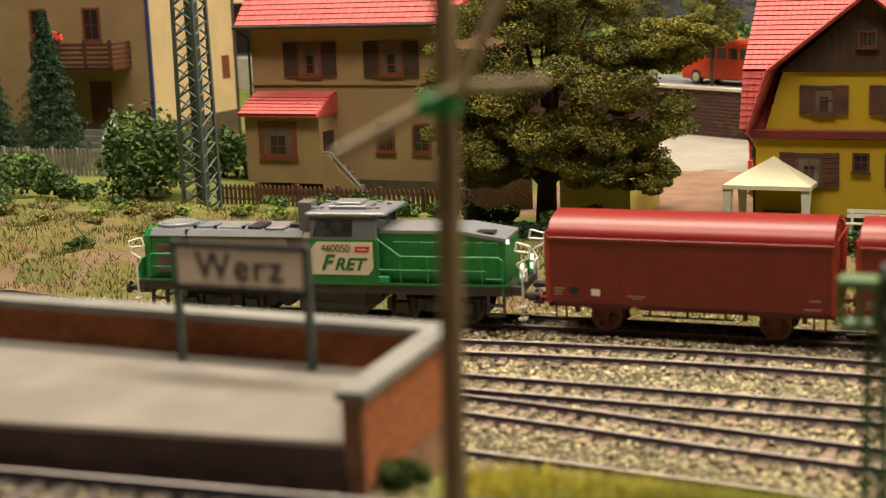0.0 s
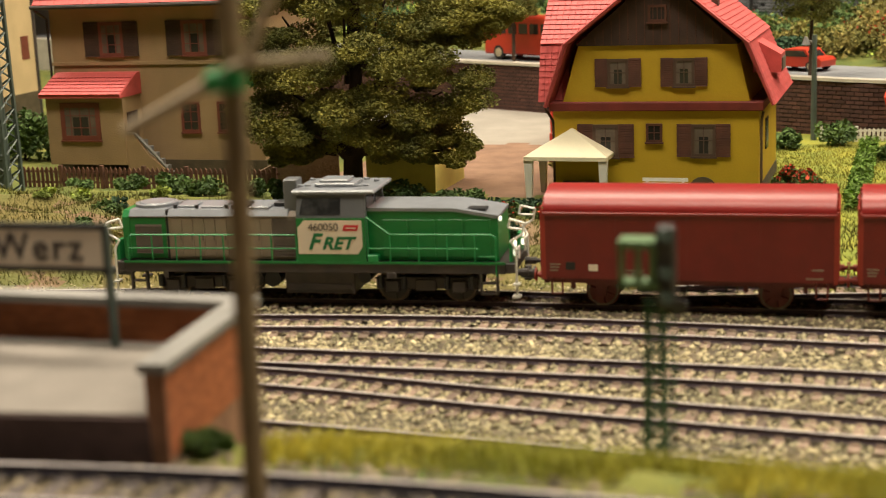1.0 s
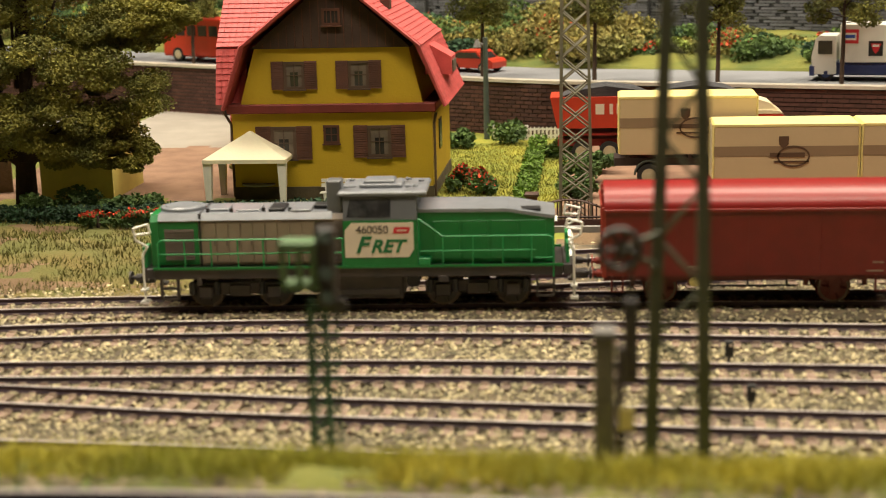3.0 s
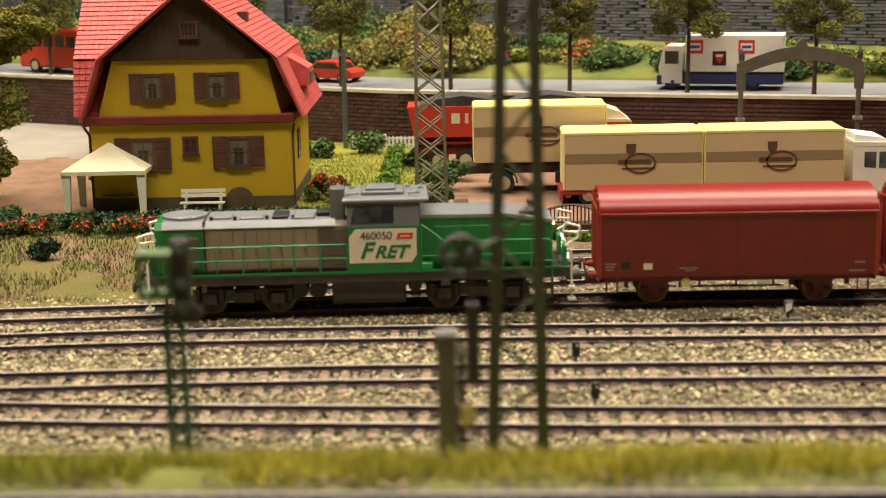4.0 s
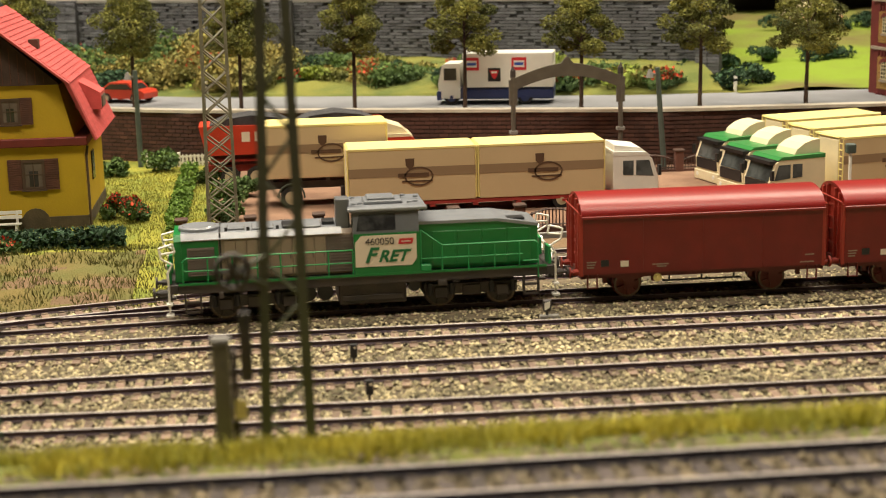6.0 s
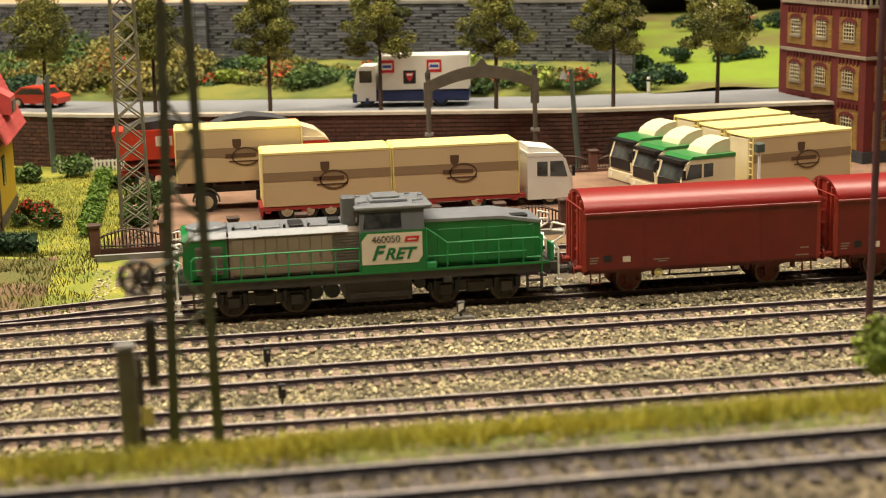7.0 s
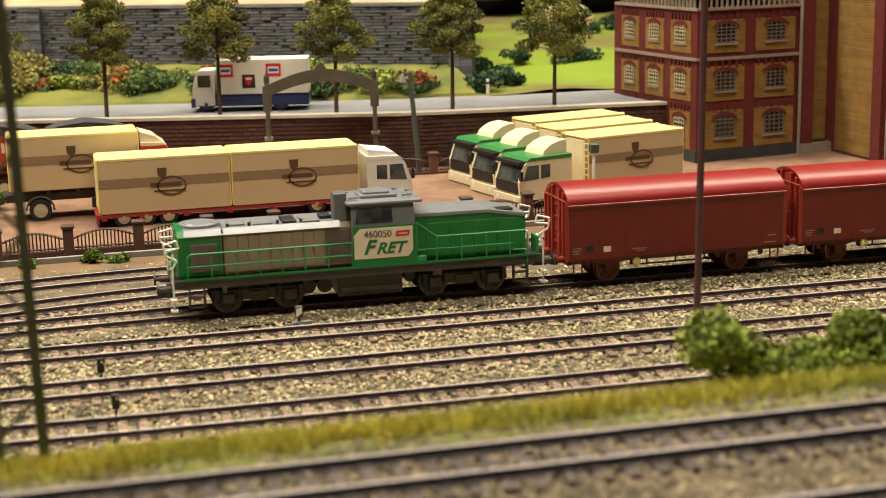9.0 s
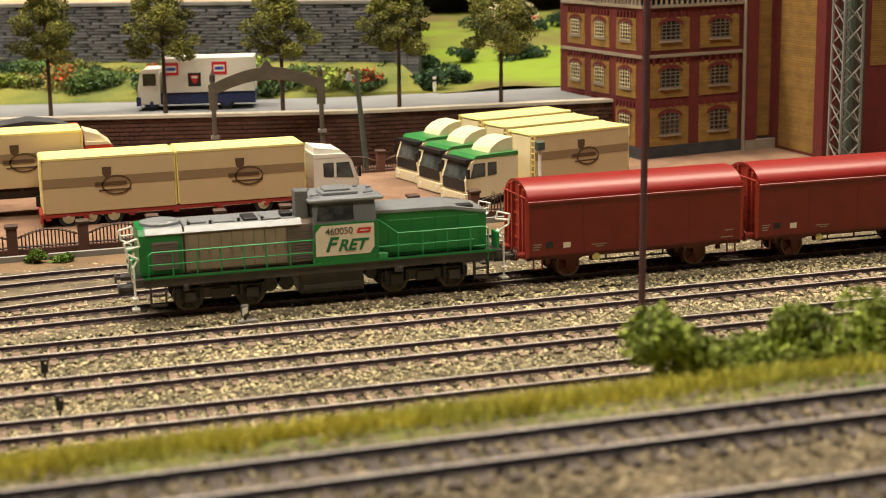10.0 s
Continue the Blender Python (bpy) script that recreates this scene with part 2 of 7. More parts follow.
# ---- mesh helpers; lengths below are in millimetres ----
MM = 0.001


def part(name, bm, mat, parent=None, label="", smooth=False):
    """Links a bmesh, drawn in millimetres, as one mesh object under a thing or part."""
    me = bpy.data.meshes.new(name)
    bmesh.ops.scale(bm, vec=(MM, MM, MM), verts=bm.verts)
    bmesh.ops.recalc_face_normals(bm, faces=bm.faces)
    bm.to_mesh(me)
    bm.free()
    return link_mesh(name, me, mat, parent, label, smooth)


def link_mesh(name, me, mat, parent=None, label="", smooth=False):
    if mat and not me.materials:
        me.materials.append(mat)
    if smooth:
        me.polygons.foreach_set("use_smooth", [True] * len(me.polygons))
    ob = new(name, me)
    if parent:
        ob.parent = parent
    if label:
        ob["label"] = label
    return ob


def thing(name, x, y, z, label, category, group="", turn=0.0, kind=""):
    ob = new(name)
    ob.empty_display_size = 0.01
    ob.matrix_basis = pose(x * MM, y * MM, z * MM, 0, 0, turn)
    return tagged(ob, label, category, group, kind)


def B(*boxes, bevel=0.0):
    """Boxes (x0, x1, y0, y1, z0, z1) in one bmesh."""
    bm = bmesh.new()
    for x0, x1, y0, y1, z0, z1 in boxes:
        box(bm, x0, x1, y0, y1, z0, z1)
    if bevel:
        bmesh.ops.bevel(bm, geom=bm.edges[:], offset=bevel, segments=1, affect="EDGES")
    return bm


def box(bm, x0, x1, y0, y1, z0, z1):
    v = [bm.verts.new(p) for p in ((x0, y0, z0), (x1, y0, z0), (x1, y1, z0), (x0, y1, z0), (x0, y0, z1), (x1, y0, z1), (x1, y1, z1), (x0, y1, z1))]
    for f in ((0, 3, 2, 1), (4, 5, 6, 7), (0, 1, 5, 4), (1, 2, 6, 5), (2, 3, 7, 6), (3, 0, 4, 7)):
        bm.faces.new([v[i] for i in f])
    return bm


def rod(bm, p, q, r, seg=6, r2=None):
    p, q = Vector(p), Vector(q)
    d = q - p
    m = Matrix.Translation((p + q) / 2) @ d.to_track_quat("Z", "Y").to_matrix().to_4x4()
    bmesh.ops.create_cone(bm, cap_ends=True, segments=seg, radius1=r, radius2=r if r2 is None else r2, depth=d.length, matrix=m)
    return bm


def rods(lines, r, seg=5):
    bm = bmesh.new()
    for p, q in lines:
        rod(bm, p, q, r, seg)
    return bm


def prism(bm, pts, a, b, axis="y"):
    """A polygon of 2D points pushed from a to b along an axis; the points are (x, z) for y, (y, z) for x, (x, y) for z."""
    def place(p, s):
        return {"y": (p[0], s, p[1]), "x": (s, p[0], p[1]), "z": (p[0], p[1], s)}[axis]
    lo, hi = [bm.verts.new(place(p, a)) for p in pts], [bm.verts.new(place(p, b)) for p in pts]
    bm.faces.new(lo[::-1])
    bm.faces.new(hi)
    for i in range(len(pts)):
        j = (i + 1) % len(pts)
        bm.faces.new((lo[i], lo[j], hi[j], hi[i]))
    return bm


def disc(bm, x, y, z, r, t, axis="y", seg=16):
    e = {"x": (t, 0, 0), "y": (0, t, 0), "z": (0, 0, t)}[axis]
    c = Vector((x, y, z))
    return rod(bm, c - Vector(e) / 2, c + Vector(e) / 2, r, seg)


def text_mesh(name, body, size, mat, parent, m, spread=1.0, shear=0.0, label="", bold=0.0):
    cu = bpy.data.curves.new(name, "FONT")
    cu.body, cu.size, cu.extrude, cu.align_x, cu.align_y, cu.shear = body, size * MM, 0.00008, "CENTER", "CENTER", shear
    cu.space_character, cu.offset = spread, bold * MM
    tmp = bpy.data.objects.new("text_source", cu)
    scene.collection.objects.link(tmp)
    me = bpy.data.meshes.new_from_object(tmp.evaluated_get(bpy.context.evaluated_depsgraph_get()))
    bpy.data.objects.remove(tmp)
    me.materials.clear()
    me.transform(m)
    return link_mesh(name, me, mat, parent, label)




def text_at(x, y, z):
    return pose(x * MM, y * MM, z * MM, 90)


def soup(name, verts, faces, mat, parent=None, label="", smooth=False):
    me = bpy.data.meshes.new(name)
    me.from_pydata((np.asarray(verts) * MM).tolist(), [], faces if isinstance(faces, list) else faces.tolist())
    return link_mesh(name, me, mat, parent, label, smooth)


RNG = np.random.default_rng(7)


def flakes(points, size, flat=1.0, aspect=1.0):
    """Small bent leaf flakes, two triangles each, at the points (n, 3)."""
    n = len(points)
    a = RNG.normal(size=(n, 3))
    a /= np.linalg.norm(a, axis=1)[:, None]
    b = RNG.normal(size=(n, 3))
    b -= a * (a * b).sum(1)[:, None]
    b /= np.linalg.norm(b, axis=1)[:, None]
    c = np.cross(a, b)
    s = size * RNG.uniform(0.6, 1.3, (n, 1))
    v = np.stack([points - a * s, points + b * s * 0.7 * aspect + c * s * 0.25, points + a * s, points - b * s * 0.7 * aspect + c * s * 0.25], 1).reshape(-1, 3)
    i = np.arange(n)[:, None] * 4
    return v, np.concatenate([i + [0, 1, 2], i + [0, 2, 3]], 1).reshape(-1, 3)


def ball_points(n, centre, radii, shell=0.45):
    d = RNG.normal(size=(n, 3))
    d /= np.linalg.norm(d, axis=1)[:, None]
    r = RNG.uniform(shell, 1.0, (n, 1)) ** 0.6
    return np.asarray(centre) + d * r * np.asarray(radii)


def clumps(centres, radii, per, shell=0.45):
    return np.concatenate([ball_points(per, c, r, shell) for c, r in zip(centres, radii)])


# ---- hall round the layout ----
hall = [("floor", (-5000, 5000, -4000, 6000, -1100, -1000), "hall_floor"), ("ceiling", (-5000, 5000, -4000, 6000, 2600, 2700), "hall_wall"),
        ("wall_north", (-5000, 5000, 6000, 6100, -1000, 2600), "hall_wall"), ("wall_south", (-5000, 5000, -4100, -4000, -1000, 2600), "hall_wall"),
        ("wall_west", (-5100, -5000, -4000, 6000, -1000, 2600), "hall_wall"), ("wall_east", (5000, 5100, -4000, 6000, -1000, 2600), "hall_wall")]
for name, dims, mt in hall:
    tagged(part(name, B(dims), M[mt]), "plain " + ("floor" if name == "floor" else "ceiling" if name == "ceiling" else "wall") + " of the dim exhibition hall", name.split("_")[0], kind="structure")


def light_fitting(x, y, z, length, turn):
    t = thing("ceiling_light", x, y, z, "white fluorescent light fitting hung above the model layout", "lamp", "lights above the layout")
    part("housing", prism(bmesh.new(), [(-70, 30), (-40, 70), (40, 70), (70, 30), (66, 24), (-66, 24)], -length / 2, length / 2, "x"), M["white_plastic"], t)
    part("tube", rod(bmesh.new(), (-length / 2 + 20, 0, 34), (length / 2 - 20, 0, 34), 13, 12), M["tube_glow"], t, "glowing white tube")
    for s in (-1, 1):
        part("cable", rods([((s * length / 3, 0, 70), (s * length / 3, 0, 2600 - z))], 4), M["black"], t)


light_fitting(-660, 980, 1220, 1200, 0)
light_fitting(660, 980, 1220, 1200, 0)
light_fitting(0, 700, 1450, 1600, 0)

# ---- plan lines ----
WALL_LINE = [(-1000, 1520), (-700, 1350), (-354, 1155), (-53, 993), (257, 905), (430, 888), (700, 886)]
STONE_LINE = [(-700, 1640), (-400, 1420), (-71, 1235), (109, 1150), (331, 1035)]


def on_line(line, x):
    xs, ys = zip(*line)
    return float(np.interp(x, xs, ys))


def wall_y(x):
    return on_line(WALL_LINE, x)


def curve_through(points):
    xs, ys = zip(*points)

    def y(x):
        # smooth blend of the straight pieces
        return sum(np.interp(x + d, xs, ys, left=ys[0] + (x + d - xs[0]) * (ys[1] - ys[0]) / (xs[1] - xs[0])) for d in (-40, -20, 0, 20, 40)) / 5
    return y


track_1 = curve_through([(-470, 532), (-380, 546), (-318, 560), (-244, 570.5), (-171, 575.5), (-103, 578.5), (-26, 582.5), (40, 584.8), (97, 585.6), (190, 583.0), (320, 582.0), (900, 570)])
track_0 = curve_through([(-200, 568), (-60, 603), (60, 625), (200, 629), (300, 627), (900, 610)])
track_00 = curve_through([(-80, 640), (20, 662), (200, 663), (900, 644)])
track_2 = curve_through([(-500, 478), (-246, 529), (-150, 540), (-40, 540.5), (60, 537.5), (152, 534), (300, 529.5), (900, 511)])
track_3 = curve_through([(-500, 478), (-230, 485), (-150, 488.5), (-70, 491.5), (60, 488.5), (152, 486.3), (300, 482), (900, 464)])
track_4 = curve_through([(-500, 455), (-212, 464), (-140, 454), (-66, 449.5), (30, 443.5), (102, 440.5), (300, 434.5), (900, 416)])
track_5 = curve_through([(-500, 419), (-160, 411), (0, 401), (120, 390), (900, 366)])
front_1 = curve_through([(-500, 228), (-225, 252), (-115, 264.5), (0, 261), (120, 258.7), (330, 254)])
front_2 = curve_through([(-500, 180), (-225, 204), (-115, 215.5), (0, 212), (120, 209.7), (330, 205)])

# ---- ground of the town: one sheet, with yard, lawns, paths and bank ----
GX, GY = np.arange(-1300, 905, 5.0), np.concatenate([np.arange(560, 760, 4.0), np.arange(760, 1700, 8.0)])


def ground_z(x, y):
    z = -2.5
    left = max(0.0, min(1.0, (-30 - x) / 60))
    edge = track_1(x) + 22 + 25 * max(0, min(1, (x + 120) / 120))
    rise = max(0.0, min(1.0, (y - edge) / 60))
    far = max(0.0, min(1.0, (-300 - x) / 150))
    z += left * rise * (3 + 3.5 * noise.noise((x / 45, y / 30, 1.0)) + 1.6 * noise.noise((x / 14, y / 14, 5.0)) + far * (9 + 5 * noise.noise((x / 35, y / 25, 3.0))))
    if y > edge - 20 and left == 0:
        z += 1.0
    if y > 735:
        z = z + (1.0 - z) * min(1, (y - 735) / 30)
    return z


def ground_kind(x, y):
    j = 10 * noise.noise((x / 25, y / 25, 9.0))
    if x > -28 + j:
        if y < 684 + j * 0.5:
            return 0
        return 1 if y < 712 else 2
    if x > -345 and x < -202 and y > 780 + j:
        return 3 if y > 965 + j else 2
    if y < track_1(x) + 17 + 18 * max(0, min(1, (x + 200) / 180)):
        return 0
    if y < 715 + j and x < -60:
        return 5 if noise.noise((x / 30, y / 22, 2.0)) > 0.22 else 4
    if x > -125:
        return 6
    return 7


gv = [(x, y, ground_z(x, y)) for y in GY for x in GX]
nx = len(GX)
gf = [(j * nx + i, j * nx + i + 1, (j + 1) * nx + i + 1, (j + 1) * nx + i) for j in range(len(GY) - 1) for i in range(nx - 1)]
ground = soup("ground", gv, gf, None, smooth=True)
for k in ("ballast_base", "bank_soil", "yard_dirt", "path_pale", "dry_bank", "bank_soil", "lawn", "grass_mat"):
    ground.data.materials.append(M[k])
ground.data.polygons.foreach_set("material_index", [ground_kind((GX[i] + GX[i + 1]) / 2, (GY[j] + GY[j + 1]) / 2) for j in range(len(GY) - 1) for i in range(nx - 1)])
tagged(ground, "model ground with dirt yard, lawns and dry grassy bank", "ground", kind="structure")
tagged(part("ballast_bed", B((-1300, 905, 330, 566, -12, -3.4)), M["ballast_base"]), "gravel bed under the station tracks", "gravel", kind="structure")
tagged(part("layout_board", B((-1300, 905, -350, 1700, -1000, -12.5)), M["wood_brown"]), "wooden plinth that carries the whole layout", "board", kind="structure")

# front embankment: track bed on top, grassy slope behind it
bx = np.arange(-700, 605, 6.0)
profile = [(-350, -12), (-350, 41), (120, 41.3), (200, 41.5), (274, 41.5), (281, 42.0), (288, 42.5), (296, 40), (318, 32), (345, 21), (372, 9), (392, -2), (396, -6)]
bv, bf = [], []
for i, x in enumerate(bx):
    shift = front_1(x) - 261
    for k, (y, z) in enumerate(profile):
        wob = 1.5 * noise.noise((x / 18, y / 12, 4.0)) if y > 270 else 0
        bv.append((x, y + (shift if 150 < y < 300 else 0), z + wob))
npf = len(profile)
bf = [(i * npf + k, (i + 1) * npf + k, (i + 1) * npf + k + 1, i * npf + k + 1) for i in range(len(bx) - 1) for k in range(npf - 1)]
bank = soup("front_embankment", bv, bf, None, smooth=True)
bank.data.materials.append(M["ballast_base"])
bank.data.materials.append(M["grass_mat"])
bank.data.polygons.foreach_set("material_index", [0 if k < 4 else 1 for i in range(len(bx) - 1) for k in range(npf - 1)])
tagged(bank, "raised embankment with gravel track bed and yellow-green grass slope", "embankment", kind="structure")


def embank_z(x, y):
    shift = front_1(x) - 261
    ys = [p[0] + (shift if 150 < p[0] < 300 else 0) for p in profile[2:]]
    return float(np.interp(y, ys, [p[1] for p in profile[2:]]))


# ---- gravel: single stones, joined ----
def gravel(name, n, xr, yr, zfun, size, label, keep=None, mat="stone_chip"):
    x, y = RNG.uniform(*xr, n), RNG.uniform(*yr, n)
    if keep:
        ok = np.array([keep(a, b) for a, b in zip(x, y)])
        x, y = x[ok], y[ok]
    n = len(x)
    z = np.array([zfun(a, b) for a, b in zip(x, y)])
    c = np.stack([x, y, z], 1)
    base = np.array([(1, 0, 0), (-1, 0, 0), (0, 1, 0), (0, -1, 0), (0, 0, 1), (0, 0, -0.5)], float)
    v = base[None] * RNG.uniform(0.5, 1.25, (n, 6, 1)) * size * RNG.uniform(0.6, 1.25, (n, 1, 1))
    a = RNG.uniform(0, 6.28, n)
    ca, sa = np.cos(a)[:, None], np.sin(a)[:, None]
    v = np.stack([v[..., 0] * ca - v[..., 1] * sa, v[..., 0] * sa + v[..., 1] * ca, v[..., 2] * 0.75 + 0.25 * v[..., 0] * RNG.normal(size=(n, 1))], -1) + c[:, None]
    f = np.array([(0, 2, 4), (2, 1, 4), (1, 3, 4), (3, 0, 4), (2, 0, 5), (1, 2, 5), (3, 1, 5), (0, 3, 5)])
    f = (np.arange(n)[:, None, None] * 6 + f).reshape(-1, 3)
    return tagged(soup(name, v.reshape(-1, 3), f, M[mat]), label, "gravel", kind="stuff")


gravel("ballast", 95000, (-470, 560), (372, 612), lambda x, y: -2.9 + RNG.uniform(-0.6, 0.8), 0.98, "pale yellow and grey gravel between the tracks")
gravel("ballast", 14000, (-40, 560), (606, 690), lambda x, y: -2.2 + RNG.uniform(-0.5, 0.6), 0.9, "pale gravel round the sidings behind the train")
gravel("ballast", 30000, (-330, 330), (165, 284), lambda x, y: 42.1 + RNG.uniform(-0.5, 0.7), 0.95, "brown-grey gravel of the raised track", mat="stone_brown")


# ---- tracks ----
def track(name, path, x0, x1, z, label, sleeper="sleeper", side_mat="rail_side"):
    t = thing(name, 0, 0, 0, label, "railway track", "tracks")
    xs = np.arange(x0, x1 + 0.1, 6.8)
    for side in (1, -1):
        rv, rf = [], []
        sec = [(-0.9, -2.2), (0.9, -2.2), (0.25, -1.5), (0.25, -0.7), (0.48, -0.6), (0.48, -0.06), (-0.48, -0.06), (-0.48, -0.6), (-0.25, -0.7), (-0.25, -1.5)]
        tv, tf = [], []
        for x in xs:
            d = (path(x + 3) - path(x - 3)) / 6
            n = Vector((-d, 1)).normalized()
            cx, cy = x + n.x * 8.25 * side, path(x) + n.y * 8.25 * side
            rv += [(cx + n.x * a, cy + n.y * a, z + b) for a, b in sec]
            tv += [(cx + n.x * a, cy + n.y * a, z + b) for a, b in ((-0.5, -0.07), (-0.42, 0), (0.42, 0), (0.5, -0.07))]
        k = len(sec)
        for i in range(len(xs) - 1):
            rf += [(i * k + j, (i + 1) * k + j, (i + 1) * k + (j + 1) % k, i * k + (j + 1) % k) for j in range(k)]
            tf += [(i * 4 + j, (i + 1) * 4 + j, (i + 1) * 4 + j + 1, i * 4 + j + 1) for j in range(3)]
        rail = soup("rail", rv, rf, M[side_mat], t)
        soup("rail_head", tv, tf, M["rail_top"], rail, "worn shiny running surface")
    for x in xs:
        d = (path(x + 3) - path(x - 3)) / 6
        ob = link_mesh("sleeper", SLEEPERS[sleeper], None, t)
        ob.matrix_basis = pose(x * MM, path(x) * MM, (z - 2.2) * MM, 0, 0, math.degrees(math.atan(d)) + random.uniform(-1, 1))
    return t


bm = B((-1.55, 1.55, -15, 15, -2.2, 0))
for sy in (-8.25, 8.25):
    box(bm, -1.2, 1.2, sy - 1.9, sy + 1.9, 0.01, 0.45)
bmesh.ops.scale(bm, vec=(MM, MM, MM), verts=bm.verts)
SLEEPERS = {}
for kind_ in ("sleeper", "sleeper_dark"):
    SLEEPERS[kind_] = bpy.data.meshes.new("sleeper")
    bm.to_mesh(SLEEPERS[kind_])
    SLEEPERS[kind_].materials.append(M[kind_])
bm.free()
TRACK_LABEL = "model railway track with brown sleepers and shiny rail heads"
track("railway_track", track_1, -470, 560, 0, TRACK_LABEL)
track("railway_track", track_2, -440, 520, 0, TRACK_LABEL)
track("railway_track", track_3, -400, 480, 0, TRACK_LABEL)
track("railway_track", track_4, -400, 460, 0, TRACK_LABEL)
track("railway_track", track_5, -360, 60, 0, "model railway track half hidden behind the grass slope")
track("railway_track", track_0, -120, 560, 0.5, "siding track branching off behind the train")
track("railway_track", track_00, -20, 560, 0.5, "siding track beside the yard fence")
track("railway_track", front_1, -330, 330, 45, "raised track on the embankment with dark sleepers", "sleeper_dark", "rail_dark")
track("railway_track", front_2, -330, 330, 45, "raised track on the embankment with dark sleepers", "sleeper_dark", "rail_dark")

# ---- grass on the front slope and round the tracks ----
def tufts(name, n, xr, yr, zfun, height, width, mat, label, keep=None):
    x, y = RNG.uniform(*xr, n), RNG.uniform(*yr, n)
    if keep:
        ok = np.array([keep(a, b) for a, b in zip(x, y)])
        x, y = x[ok], y[ok]
    n = len(x)
    z = np.array([zfun(a, b) for a, b in zip(x, y)])
    a = RNG.uniform(0, 6.28, n)
    h = height * RNG.uniform(0.4, 1.2, n)
    w = width * RNG.uniform(0.6, 1.3, n)
    lean = RNG.normal(size=(n, 2)) * 0.45 * h[:, None]
    v = np.stack([np.stack([x - np.cos(a) * w, y - np.sin(a) * w, z - 0.5], 1), np.stack([x + np.cos(a) * w, y + np.sin(a) * w, z - 0.5], 1), np.stack([x + lean[:, 0], y + lean[:, 1], z + h], 1)], 1).reshape(-1, 3)
    return tagged(soup(name, v, np.arange(3 * n).reshape(-1, 3), M[mat]), label, "grass", kind="stuff")


patch = lambda x, y: noise.noise((x / 22, y / 14, 6.0)) > -0.28
tufts("grass", 42000, (-140, 330), (281, 330), embank_z, 4.2, 0.32, "grass_front", "yellow-green static grass on the front slope", lambda x, y: patch(x, y) and y > front_1(x) + 20)
tufts("grass", 44000, (-740, -40), (560, 735), ground_z, 2.8, 0.35, "grass_dry", "dry yellow grass on the bank behind the train", lambda x, y: y > track_1(x) + 24 and noise.noise((x / 26, y / 20, 2.0)) < 0.25)
tufts("grass", 12000, (-120, -28), (725, 960), ground_z, 2.0, 0.3, "grass_blade", "bright yellow-green lawn of the garden")

# ---- road terrace behind the brick wall ----
rx = np.arange(-1000, 905, 12.0)
offs = [(4, -20), (4, 36.0), (12, 36.2), (84, 37.0), (86, 38.5), (110, 43), (150, 50), (250, 56), (700, 90)]
tv = []
for x in rx:
    for o, z in offs:
        y = wall_y(x) + o
        if o > 84:
            fr = (o - 84) / 166
            y = wall_y(x) + 84 + (o - 84) if x >= 332 else wall_y(x) + 84 + min(fr, 1.0) * max(20, (on_line(STONE_LINE, x) + 12 - wall_y(x) - 84))
            z = (36.9 if o < 90 else 33 + 24 * min(1, (o - 84) / 470)) if x >= 332 else z + 2.5 * noise.noise((x / 40, y / 40, 8.0))
        tv.append((x, y, z))
k = len(offs)
terrace = soup("road", tv, [(i * k + j, (i + 1) * k + j, (i + 1) * k + j + 1, i * k + j + 1) for i in range(len(rx) - 1) for j in range(k - 1)], None, smooth=False)
for m_ in ("kerb_pale", "asphalt", "grass_mat", "slope_grass"):
    terrace.data.materials.append(M[m_])
terrace.data.polygons.foreach_set("material_index", [(0 if j < 2 else 1 if j == 2 else 2 if rx[i] < 332 else 3) for i in range(len(rx) - 1) for j in range(k - 1)])
tagged(terrace, "grey asphalt road on a terrace with a grassy slope behind", "road", kind="structure")


def along(line, x0, x1, step):
    """Points at even steps along a line of the plan, with the heading there."""
    out, x = [], x0
    while x < x1:
        y = on_line(line, x)
        d = (on_line(line, x + 2) - on_line(line, x - 2)) / 4
        out.append((x, y, math.degrees(math.atan(d))))
        x += step / math.hypot(1, d)
    return out


